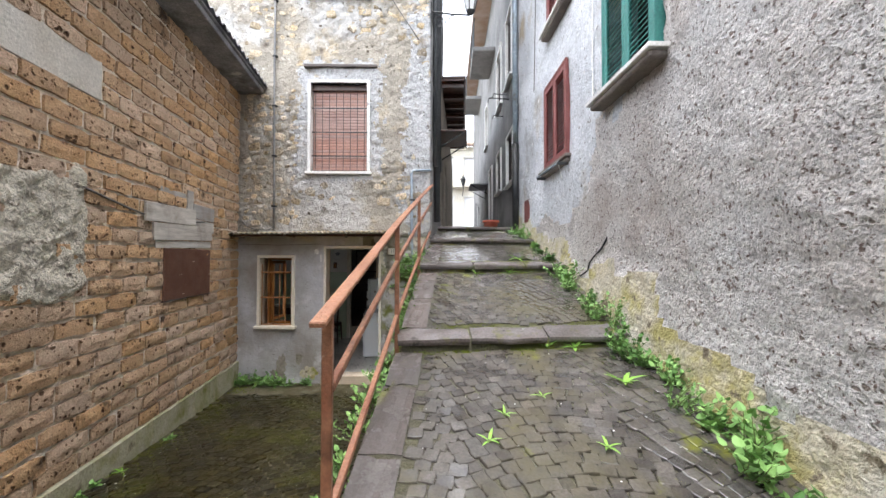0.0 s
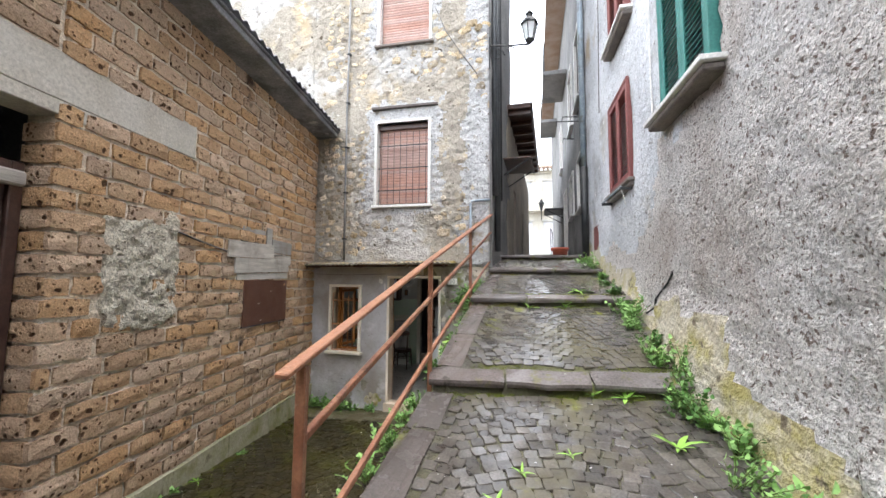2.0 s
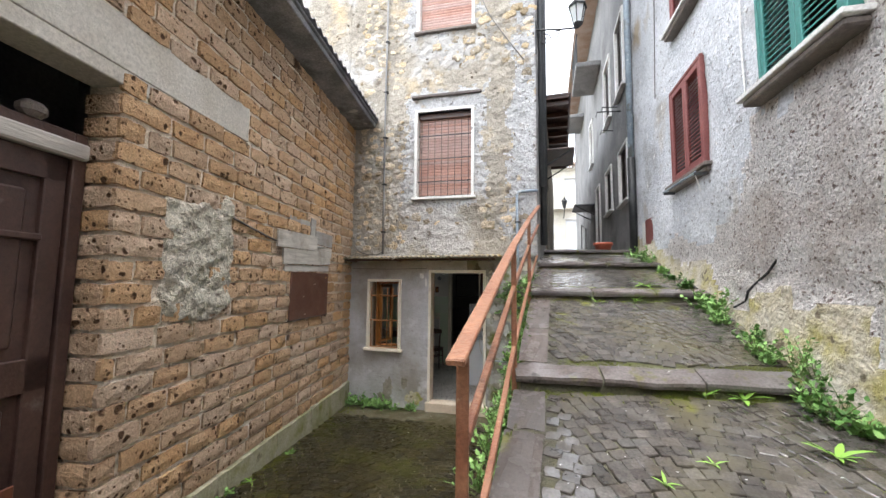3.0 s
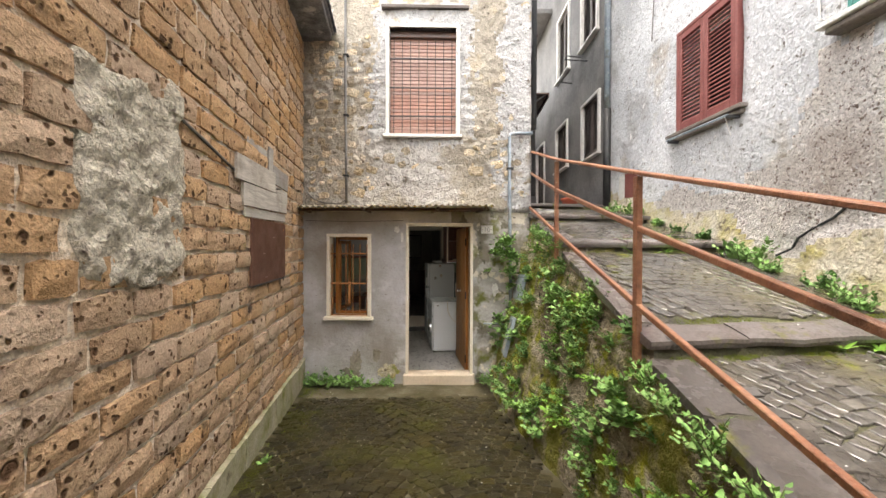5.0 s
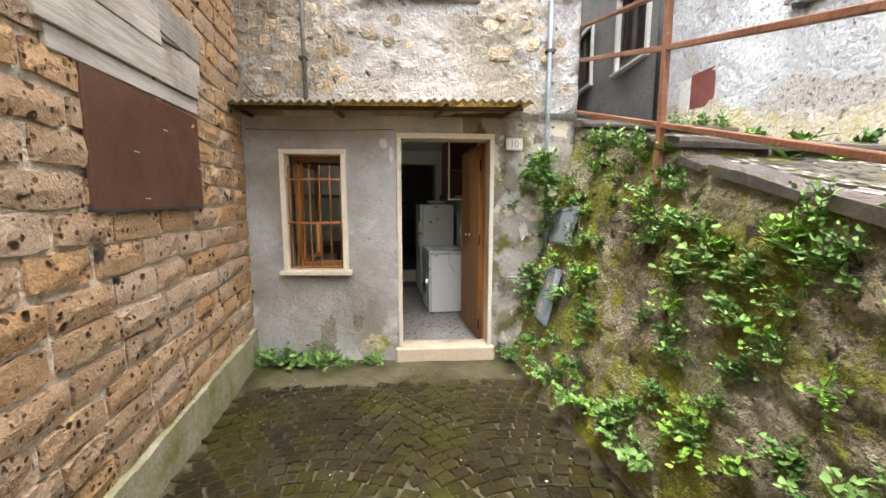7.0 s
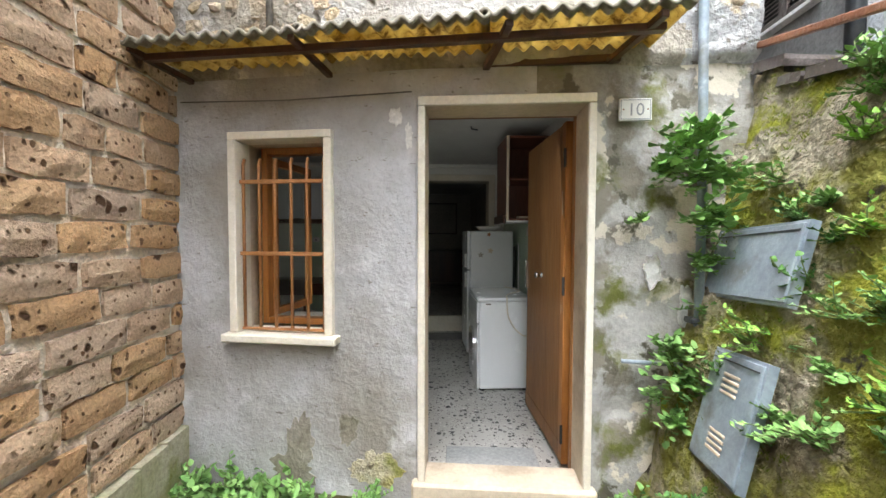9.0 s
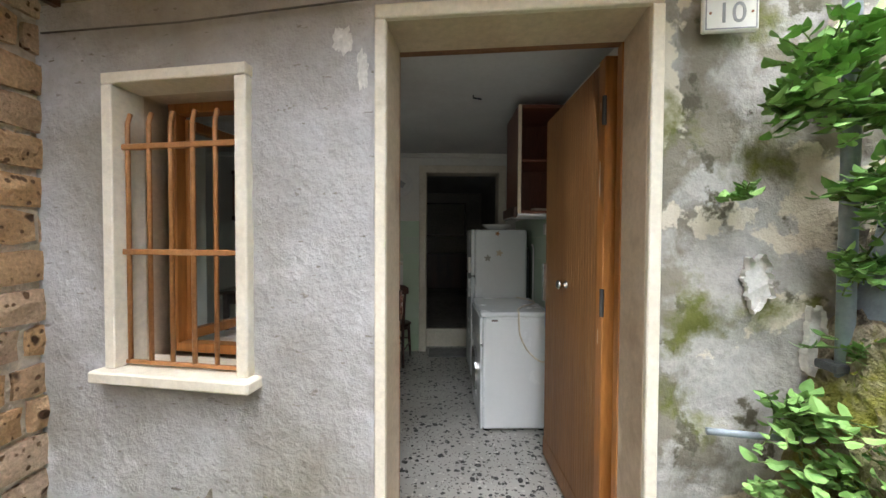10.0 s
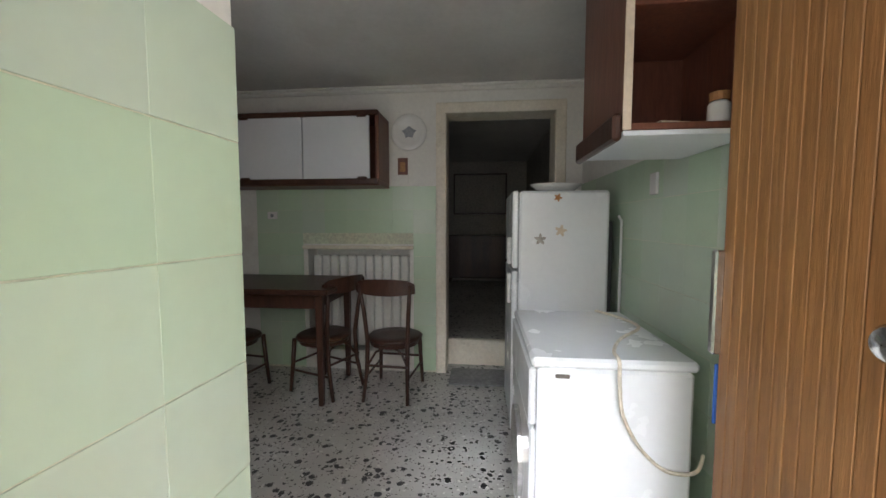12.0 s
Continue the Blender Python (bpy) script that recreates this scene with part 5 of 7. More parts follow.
dp = thing("downpipe", pose(0, 0, 0), "grey and black downpipe where two houses meet", "downpipe")
part("upper_pipe", tube(bmesh.new(), [(2.36, 7.06, 3.7), (2.36, 7.06, 9.2)], 0.05, 10), M["zinc"], dp, smooth=True)
part("lower_pipe", tube(bmesh.new(), [(2.36, 7.06, 2.07), (2.36, 7.06, 3.72)], 0.062, 10), M["iron"], dp, "black iron lower pipe", True)

# house corner: gutters, bracket and street lantern
gp = thing("gutter_pipes", pose(0, 0, 0), "dark gutter pipes at the corner of the house", "downpipe")
for x, y, r, mt in ((0.69, 6.12, 0.045, "dark_metal"), (0.74, 6.30, 0.05, "dark_metal"), (0.80, 6.55, 0.04, "iron")):
    part("pipe", tube(bmesh.new(), [(x, y, 3.0 if r < 0.05 else 2.1), (x, y, 9.4)], r, 8), M[mt], gp, smooth=True)
lan = thing("street_lantern", pose(0.60, 6.02, 5.40, 0, 0, 8), "black wrought iron street lantern on a scrolled bracket", "street lamp")
part("arm", tube(bmesh.new(), [(0.0, 0, 0.10), (0.35, 0, 0.12), (0.68, 0, 0.16)], 0.014, 6), M["iron"], lan)
for cx, cz, r0 in ((0.14, -0.06, 0.12), (0.36, 0.04, 0.07)):
    bm = bmesh.new()
    tube(bm, [(cx + r0 * (1 - 0.05 * k) * math.cos(k * 0.5), 0, cz + r0 * (1 - 0.05 * k) * math.sin(k * 0.5)) for k in range(17)], 0.009, 5)
    part("scroll", bm, M["iron"], lan)
part("wall_bar", boxes(((-0.01, -0.015, -0.30), (0.015, 0.015, 0.25)), bevel=0.003), M["iron"], lan)
head = part("lantern_head", lathe(bmesh.new(), [(0.02, 0.16), (0.05, 0.19), (0.075, 0.22), (0.08, 0.23)], 6, (0.68, 0, 0)), M["iron"], lan)
part("glazing", lathe(bmesh.new(), [(0.07, 0.23), (0.125, 0.50)], 6, (0.68, 0, 0)), M["thin_glass"], lan, "clear lantern glass")
for k in range(6):
    a = 2 * math.pi * k / 6
    bm = bmesh.new()
    tube(bm, [(0.68 + 0.075 * math.cos(a), 0.075 * math.sin(a), 0.23), (0.68 + 0.132 * math.cos(a), 0.132 * math.sin(a), 0.50)], 0.008, 5)
    part("lantern_rib", bm, M["iron"], lan)
part("lantern_cap", lathe(bmesh.new(), [(0.15, 0.49), (0.155, 0.51), (0.09, 0.60), (0.05, 0.63), (0.045, 0.68), (0.07, 0.69), (0.02, 0.74), (0.001, 0.80)], 6, (0.68, 0, 0)), M["iron"], lan)

# second house on the alley's west side, with a deep eave
LEFT = lambda y: 0.63 + 0.19 * (y - 6.0)
LM = lambda y, z: pose(LEFT(y), y, z, 0, 0, 90 - math.degrees(math.atan(0.19)))
h2 = thing("alley_house_west", pose(0, 0, 0), "ochre grey house along the alley with a deep dark eave", "house")
bm = wall_bm(8.5, 1.0, 5.6, 0.4, [(1.4, 2.0, 2.3, 4.0), (4.0, 4.7, 2.2, 3.9)], 0.4, relief=lambda x, z: 0.02 * fbm(x, 7, z, 1.5))
part("wall", bm, M["ochre_wall"], h2).matrix_world = LM(8.35, 0) @ pose(0, 0.0, 0)
part("eave", boxes(((0.0, -0.52, 5.50), (5.2, 0.3, 5.56)), ((0.0, -0.55, 5.56), (5.2, 0.3, 5.62)), bevel=0.01), M["dark_wood"], h2, "dark timber eave").matrix_world = LM(8.4, 0)
for k in range(9):
    part("rafter", boxes(((0.1 + 0.6 * k, -0.5, 5.40), (0.18 + 0.6 * k, 0.0, 5.498))), M["dark_wood"], h2).matrix_world = LM(8.4, 0)
for k, (a, b) in enumerate(((1.4, 2.0), (4.0, 4.7))):
    part("window", boxes(((a + 0.002, 0.1, 2.2), (b - 0.002, 0.13, 4.0))), M["brown_paint"], h2, "dark wooden shutter").matrix_world = LM(8.35, 0)
c2 = thing("alley_canopy", LM(7.5, 4.05), "small dark canopy on iron brackets in the alley", "canopy")
part("sheet", boxes(((0.0, -0.55, 0.0), (1.1, 0.0, 0.03)), ((0.0, -0.57, -0.05), (1.1, -0.55, 0.03)), bevel=0.005), M["dark_wood"], c2)
for x in (0.05, 1.0):
    bm = bmesh.new()
    bar(bm, (x, -0.5, -0.01), (x, 0.0, -0.32), 0.025, 0.025)
    part("bracket", bm, M["iron"], c2)

# pale house closing the alley
end = thing("end_house", pose(3.2, 21.5, 2.0, 0, 0, -8), "pale cream house with a tiled roof at the alley's end", "house")
eo = [(1.0, 1.8, 1.2, 3.0), (2.4, 3.2, 1.2, 3.0), (1.0, 1.8, 4.0, 5.3), (2.4, 3.2, 4.0, 5.3)]
bm = wall_bm(6.0, -1.5, 5.9, 0.4, eo)
part("wall", bm, M["cream"], end).location = (-1.5, 0, 0)
part("cornice", boxes(((-1.6, -0.12, 5.7), (4.6, 0.0, 5.9)), bevel=0.03), M["cream"], end)
part("string_course", boxes(((-1.5, -0.05, 2.55 + 0.9), (4.5, 0.0, 2.65 + 0.9)), bevel=0.01), M["cream"], end)
rb = bmesh.new()
for k in range(30):
    x = -1.7 + 6.4 * k / 29
    tube(rb, [(x, -0.35, 5.93), (x, 2.4, 6.9)], 0.11, 6)
part("roof", rb, M["roof_tile"], end, "weathered tiled roof")
for a, b, c, d in eo:
    w = part("window", boxes(((a - 1.5, 0.1, c), (b - 1.5, 0.13, d))), M["white_laminate"], end, "pale shuttered window")
    part("frame", boxes(((a - 1.58, -0.03, c - 0.06), (b - 1.42, 0.02, c)), ((a - 1.58, -0.03, d), (b - 1.42, 0.02, d + 0.07)), bevel=0.004), M["marble"], w)
part("balcony", boxes(((0.0, -0.5, 3.5), (1.4, 0.0, 3.62)), bevel=0.02), M["cream"], end)
fl = thing("far_lantern", pose(3.75, 19.9, 5.35), "small black street lantern far down the alley", "street lamp")
part("lantern_head", lathe(bmesh.new(), [(0.06, 0.0), (0.14, 0.35), (0.17, 0.36), (0.05, 0.5), (0.01, 0.6)], 6), M["iron"], fl)
part("bracket", tube(bmesh.new(), [(0, 0, 0), (0.0, 0.05, -0.2), (0.2, 1.2, -0.25), (0.25, 1.7, -0.25)], 0.025, 5), M["iron"], fl)
gr = thing("alley_awning", AL_M(12.6, 4.0), "small dark awning over an alley doorway", "awning")
part("sheet", boxes(((0.0, 0.0, 0.0), (1.2, 0.62, 0.06)), bevel=0.02), M["dark_metal"], gr)
for x in (0.05, 1.1):
    part("bracket", tube(bmesh.new(), [(x, 0.0, -0.3), (x, 0.55, 0.0)], 0.015, 5), M["iron"], gr)
hr = thing("alley_handrail", AL_M(11.0, 2.07), "thin black handrail beside an alley door", "handrail")
part("rail", tube(bmesh.new(), [(0.0, 0.45, 0.0), (0.0, 0.45, 0.95), (1.2, 0.45, 1.25), (1.2, 0.45, 0.0)], 0.014, 6), M["iron"], hr)
part("step", boxes(((0.1, 0.0, 0.0), (1.3, 0.4, 0.22)), bevel=0.015), M["slab"], hr, "stone door step")

pot = thing("flower_pot", pose(2.05, 7.75, 2.07), "red plastic flower pot with dry earth", "flower pot")
part("pot", lathe(bmesh.new(), [(0.001, 0.0), (0.12, 0.0), (0.15, 0.16), (0.175, 0.17), (0.175, 0.215), (0.155, 0.215), (0.15, 0.19)], 20), M["terracotta"], pot, smooth=True)
part("soil", lathe(bmesh.new(), [(0.152, 0.185), (0.08, 0.195), (0.001, 0.2)], 20), M["soil"], pot)
tr = thing("planter", pose(1.95, 8.5, 2.07), "dark metal planter box beside the pot", "planter")
part("tray", boxes(((-0.3, -0.1, 0.0), (0.25, 0.1, 0.13)), bevel=0.01), M["dark_metal"], tr)

# ---- kitchen ----
FL, CE, BACK, RIGHT, LEFTX = -0.45, 1.96, 9.5, 0.08, -3.7
bm = boxes(((LEFTX - 0.2, 5.9, -0.75), (0.42, 14.4, FL)))
for v in bm.verts:
    if v.co.y < 6:
        v.co.y = 6.15 - 0.1157 * (v.co.x + 1.05) + 0.13
structure("floor", bm, M["terrazzo"], None, "grey terrazzo floor with black chips", "floor")
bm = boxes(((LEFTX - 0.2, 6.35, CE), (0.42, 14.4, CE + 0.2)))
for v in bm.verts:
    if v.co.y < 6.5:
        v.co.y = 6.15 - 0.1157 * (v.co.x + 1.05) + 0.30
structure("ceiling", bm, M["ceiling_paint"], None, "dingy white painted ceiling with its shade put into the grey", "ceiling")
bm = boxes(((RIGHT, 6.45, FL), (RIGHT + 0.25, 9.55, CE)))
structure("wall_kitchen_east", bm, M["white_paint"], None, "painted kitchen wall above green tiles", "wall")
bm = boxes(((LEFTX - 0.2, 6.2, FL - 0.2), (LEFTX, 14.4, CE)))
structure("wall_kitchen_west", bm, M["white_paint"], None, "painted kitchen wall", "wall")
ID = (-1.03, -0.13)
bm = wall_bm(RIGHT - LEFTX, FL - 0.1, CE, 0.22, [(ID[0] - LEFTX, ID[1] - LEFTX, FL - 0.1, 1.75), (-2.24 - LEFTX, -1.335 - LEFTX, -0.28, 0.62)])
kn = structure("wall_kitchen_north", bm, M["white_paint"], pose(LEFTX, BACK, 0), "painted kitchen wall with an inner doorway", "wall")
bm = boxes(((-2.3, BACK + 0.19, -0.4), (-1.25, BACK + 0.24, 0.8)))
structure("wall_niche", bm, M["white_paint"], None, "pale back of the radiator niche", "wall")
bm = bmesh.new()
box(bm, (LEFTX, BACK - 0.05, CE - 0.045), (RIGHT, BACK, CE), None, 0.015)
box(bm, (LEFTX, BACK - 0.075, CE - 0.018), (RIGHT, BACK - 0.051, CE), None, 0.006)
structure("cornice", bm, M["white_paint"], None, "white plaster cornice along the ceiling", "trim")
df = thing("door_2", pose(0, BACK, 0), "cream painted frame of the inner doorway", "door frame", "", "structure")
part("jamb", boxes(((ID[0] - 0.075, -0.025, FL), (ID[0] + 0.012, 0.24, 1.75)), bevel=0.008), M["stone_frame"], df)
part("jamb", boxes(((ID[1] - 0.012, -0.025, FL), (ID[1] + 0.075, 0.24, 1.75)), bevel=0.008), M["stone_frame"], df)
part("head", boxes(((ID[0] - 0.075, -0.025, 1.738), (ID[1] + 0.075, 0.24, 1.825)), bevel=0.008), M["stone_frame"], df)

# dim room beyond
bm = boxes(((-3.2, 9.95, FL), (0.08, 14.0, FL + 0.22)), ((-1.03, 9.74, FL), (-0.13, 9.95, FL + 0.22)))
structure("floor_inner", bm, M["terrazzo"], None, "raised terrazzo floor of the dim back room", "floor")
bm = boxes(((-1.06, 9.70, FL), (-0.10, 9.738, FL + 0.20)), ((-1.06, 9.68, FL + 0.20), (-0.10, 9.75, FL + 0.235)), bevel=0.006)
structure("inner_step", bm, M["stone_frame"], None, "pale stone step into the back room", "step")
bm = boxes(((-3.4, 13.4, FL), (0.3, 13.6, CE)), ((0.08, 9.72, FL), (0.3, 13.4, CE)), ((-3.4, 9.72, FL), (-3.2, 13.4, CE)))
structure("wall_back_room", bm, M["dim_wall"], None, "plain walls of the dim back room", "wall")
wd = thing("wardrobe", pose(-2.35, 12.85, FL + 0.22), "dark wooden wardrobe in the dim back room", "wardrobe")
part("body", boxes(((0, 0, 0), (0.9, 0.5, 1.62)), bevel=0.01), M["dark_wood"], wd)
for k in range(2):
    d = part("door", boxes(((0.02 + 0.435 * k, -0.02, 0.06), (0.445 + 0.435 * k, 0.0, 1.58)), bevel=0.006), M["dark_wood"], wd)
    part("handle", boxes(((0.40 + 0.08 * k, -0.04, 0.75), (0.41 + 0.08 * k, -0.02, 0.85)), bevel=0.002), M["chrome"], d)
bd = thing("bedhead_shelf", pose(-1.35, 13.1, FL + 0.22), "dark wooden sideboard below a picture frame", "sideboard")
part("body", boxes(((0, 0, 0.08), (1.2, 0.28, 0.85)), bevel=0.01), M["dark_wood"], bd)
for x in (0.03, 1.11):
    for yy in (0.02, 0.2):
        part("leg", boxes(((x, yy, 0), (x + 0.05, yy + 0.05, 0.08))), M["dark_wood"], bd)
pf = thing("picture_frame", pose(-1.25, 13.36, 1.0), "large dark framed panel on the back room wall", "picture frame")
part("frame", boxes(((0, 0.0, 0), (0.03, 0.03, 0.75)), ((0.95, 0.0, 0), (0.98, 0.03, 0.75)), ((0.03, 0.0, 0), (0.95, 0.03, 0.03)), ((0.03, 0.0, 0.72), (0.95, 0.03, 0.75)), bevel=0.004), M["dark_wood"], pf)
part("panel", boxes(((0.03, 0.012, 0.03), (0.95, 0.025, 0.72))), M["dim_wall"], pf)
mat_ = thing("door_mat", pose(-0.62, 9.42, FL), "flat dark grey door mat before the step", "door mat")
part("mat", boxes(((-0.36, -0.17, 0), (0.34, 0.17, 0.012)), bevel=0.004), M["dark_plaster"], mat_)
gs = thing("floor_slab", FACE @ pose(-0.66, 0.36, FL, 0, 0, 2), "worn grey stone slab set in the entrance floor", "floor slab")
part("slab", boxes(((-0.28, -0.16, 0), (0.30, 0.17, 0.006)), bevel=0.002), M["mat_grey"], gs)

# wall cabinet with white doors
cb = thing("wall_cabinet", pose(-3.2, 9.5, 1.13), "brown wall cabinet with white sliding doors", "wall cabinet")
part("carcass", boxes(((0, -0.32, 0), (1.695, 0.0, 0.035)), ((0, -0.32, 0.525), (1.695, 0.0, 0.56)), ((0, -0.32, 0.035), (0.03, 0.0, 0.525)), ((1.665, -0.32, 0.035), (1.695, 0.0, 0.525)), ((0.03, -0.02, 0.035), (1.665, 0.0, 0.525)), bevel=0.004), M["cab_wood"], cb)
for k in range(3):
    d = part("door", boxes(((0.035 + 0.533 * k, -0.345, 0.05), (0.56 + 0.533 * k, -0.322, 0.52)), bevel=0.004), M["white_laminate"], cb, "white laminate door")
    for z in (0.035, 0.505):
        part("pull", boxes(((0.035 + 0.533 * k + (0.43 if k % 2 == 0 else 0.02), -0.362, z), (0.035 + 0.533 * k + (0.51 if k % 2 == 0 else 0.10), -0.3455, z + 0.028)), bevel=0.008), M["dark_wood"], d)
part("rail", boxes(((0.0, -0.352, 0.52), (1.695, -0.33, 0.56)), ((0.0, -0.352, 0.005), (1.695, -0.33, 0.05)), bevel=0.006), M["dark_wood"], cb)

pl = thing("wall_plate", pose(-1.33, 9.49, 1.59, 90, 0, 0), "white decorative plate with a small dark motif", "plate")
part("plate", lathe(bmesh.new(), [(0.001, 0.008), (0.085, 0.008), (0.10, 0.016), (0.145, 0.026), (0.15, 0.022), (0.10, 0.004), (0.001, 0.0)], 28), M["porcelain"], pl, smooth=True)
bm = bmesh.new()
vs = [bm.verts.new((0.055 * math.cos(a) * (1 + 0.3 * math.sin(3 * a)), 0.045 * math.sin(a) + 0.01 * math.cos(4 * a), 0.0105)) for a in [2 * math.pi * k / 24 for k in range(24)]]
bm.faces.new(vs)
part("motif", bm, M["ink"], pl, "dark blue grey motif")
cal = thing("wall_picture", pose(-1.44, 9.497, 1.17), "small dark red picture above a pale card", "picture")
part("picture", boxes(((0.01, -0.008, 0.075), (0.095, 0.0, 0.215)), bevel=0.002), M["cab_wood"], cal)
part("figure", boxes(((0.03, -0.0095, 0.10), (0.075, -0.0075, 0.18)), bevel=0.001), M["bars"], cal)
part("card", boxes(((0.005, -0.005, 0.0), (0.10, 0.0, 0.07)), bevel=0.001), M["white_paint"], cal, "pale paper card")
so = thing("wall_socket", pose(-2.55, 9.49, 0.905), "white plastic wall socket on green tiles", "socket")
part("plate", boxes(((-0.045, -0.014, -0.03), (0.045, 0.0, 0.035)), bevel=0.004), M["porcelain"], so)
part("outlet", tube(bmesh.new(), [(0, -0.017, 0.0), (0, -0.013, 0.0)], 0.016, 10), M["ink"], so)
so2 = thing("wall_socket", pose(RIGHT - 0.008, 8.17, 1.02), "white plastic switch on green tiles", "socket")
part("plate", boxes(((-0.014, -0.035, -0.05), (0.0, 0.035, 0.05)), bevel=0.004), M["porcelain"], so2)

# radiator in the niche
rd = thing("radiator", pose(-2.20, 9.56, -0.24), "white sectional radiator in a wall niche", "radiator")
for k in range(11):
    bm = boxes(((0.003 + 0.078 * k, -0.055, 0.0), (0.074 + 0.078 * k, 0.05, 0.80)), bevel=0.012)
    part("section", bm, M["radiator"], rd)
part("header", tube(bmesh.new(), [(0.0, -0.02, 0.76), (0.86, -0.02, 0.76)], 0.02, 8), M["radiator"], rd)
part("valve", tube(bmesh.new(), [(0.86, -0.02, 0.06), (0.885, -0.02, 0.06), (0.885, -0.02, -0.04)], 0.014, 8), M["chrome"], rd)
part("shelf", boxes(((-0.08, -0.09, 0.855), (0.90, 0.08, 0.885)), bevel=0.005), M["stone_frame"], rd, "thin stone niche lintel")

# dining table
tb = thing("dining_table", pose(-2.50, 9.09, FL), "dark wooden dining table against the tiled wall", "table")
part("tabletop", boxes(((-0.66, -0.36, 0.80), (0.75, 0.36, 0.84)), bevel=0.008), M["dark_wood"], tb)
part("apron", boxes(((-0.58, -0.27, 0.69), (0.64, -0.245, 0.799)), ((-0.58, 0.255, 0.69), (0.64, 0.28, 0.799)), ((-0.58, -0.245, 0.69), (-0.555, 0.255, 0.799)), ((0.615, -0.245, 0.69), (0.64, 0.255, 0.799)), bevel=0.003), M["dark_wood"], tb)
for x, yy in ((-0.58, -0.27), (0.66, -0.27), (-0.58, 0.27), (0.66, 0.27)):
    bm = bmesh.new()
    bar(bm, (x, yy, 0), (x - 0.0, yy, 0.795), 0.055, 0.055, 0.006)
    for v in bm.verts:
        f = 0.62 + 0.38 * (v.co.z / 0.795)
        v.co.x, v.co.y = x + (v.co.x - x) * f, yy + (v.co.y - yy) * f
    part("leg", bm, M["dark_wood"], tb)


def bentwood_chair(m, label):
    c = thing("dining_chair", m, label, "chair", "kitchen chairs")
    bm = bmesh.new()
    lathe(bm, [(0.001, 0.405), (0.19, 0.405), (0.205, 0.415), (0.205, 0.43), (0.19, 0.44), (0.10, 0.435), (0.001, 0.433)], 20)
    for v in bm.verts:
        if v.co.y < 0:
            v.co.x *= 1.06
    part("seat", bm, M["dark_wood"], c, smooth=True)
    part("seat_frame", lathe(bmesh.new(), [(0.155, 0.38), (0.185, 0.375), (0.19, 0.404), (0.155, 0.404)], 20), M["dark_wood"], c)
    for s in (-1, 1):
        part("front_leg", tube(bmesh.new(), [(0.16 * s, -0.15, 0.41), (0.168 * s, -0.165, 0.2), (0.178 * s, -0.185, 0.0)], [0.017, 0.016, 0.013], 8), M["dark_wood"], c, smooth=True)
        part("back_leg", tube(bmesh.new(), [(0.165 * s, 0.24, 0.0), (0.152 * s, 0.19, 0.22), (0.15 * s, 0.175, 0.43), (0.165 * s, 0.20, 0.65), (0.185 * s, 0.235, 0.86)], [0.013, 0.016, 0.017, 0.016, 0.013], 8), M["dark_wood"], c, smooth=True)
        part("stretcher", tube(bmesh.new(), [(0.17 * s, -0.17, 0.17), (0.158 * s, 0.205, 0.17)], 0.009, 6), M["dark_wood"], c)
        part("brace", tube(bmesh.new(), [(0.15 * s, 0.18, 0.25), (0.10 * s, 0.15, 0.34), (0.02 * s, 0.14, 0.385)], 0.009, 6), M["dark_wood"], c)
    part("stretcher", tube(bmesh.new(), [(-0.17, -0.172, 0.22), (0.17, -0.172, 0.22)], 0.009, 6), M["dark_wood"], c)
    part("stretcher", tube(bmesh.new(), [(-0.158, 0.205, 0.26), (0.158, 0.205, 0.26)], 0.009, 6), M["dark_wood"], c)
    bm = bmesh.new()
    n = 10
    rows = []
    for k in range(n + 1):
        f = -1 + 2 * k / n
        x = 0.215 * f
        yb = 0.245 - 0.05 * f * f
        zt = 0.90 - 0.02 * f * f - (0.02 if abs(f) > 0.95 else 0)
        rows.append([bm.verts.new((x, yb, 0.78 + 0.015 * f * f)), bm.verts.new((x, yb + 0.012, zt)), bm.verts.new((x, yb + 0.030, zt)), bm.verts.new((x, yb + 0.018, 0.78 + 0.015 * f * f))])
    for a, b in zip(rows, rows[1:]):
        for k in range(4):
            bm.faces.new((a[k], b[k], b[(k + 1) % 4], a[(k + 1) % 4]))
    bm.faces.new(rows[0])
    bm.faces.new(rows[-1][::-1])
    bmesh.ops.recalc_face_normals(bm, faces=bm.faces)
    part("top_rail", bm, M["dark_wood"], c, smooth=False)
    return c


bentwood_chair(pose(-1.385, 9.13, FL, 0, 0, 176), "dark bentwood chair standing before the radiator")
bentwood_chair(pose(-1.94, 9.12, FL, 0, 0, -112), "dark bentwood chair turned towards the table")
bentwood_chair(pose(-2.62, 8.98, FL, 0, 0, 172), "dark bentwood chair pushed under the table")

# fridge
fg = thing("fridge", pose(-0.27, 8.85, FL), "white two door fridge with worn stickers", "fridge")
part("body", boxes(((-0.235, -0.29, 0.03), (0.27, 0.29, 1.475)), bevel=0.014), M["enamel"], fg)
for z0, z1, nm in ((0.04, 1.01, "lower_door"), (1.025, 1.475, "freezer_door")):
    d = part(nm, boxes(((-0.275, -0.29, z0), (-0.240, 0.29, z1)), bevel=0.008), M["enamel"], fg)
    part("handle", boxes(((-0.30, -0.25, z1 - 0.20 if nm == "lower_door" else z0 + 0.02), (-0.2755, -0.22, z1 - 0.02 if nm == "lower_door" else z0 + 0.18)), bevel=0.006), M["marble"], d)
part("plinth", boxes(((-0.22, -0.27, 0.0), (0.25, 0.27, 0.03))), M["iron"], fg)
part("coil", boxes(((0.275, -0.25, 0.1), (0.30, 0.27, 1.3)), bevel=0.004), M["iron"], fg, "black condenser coil")
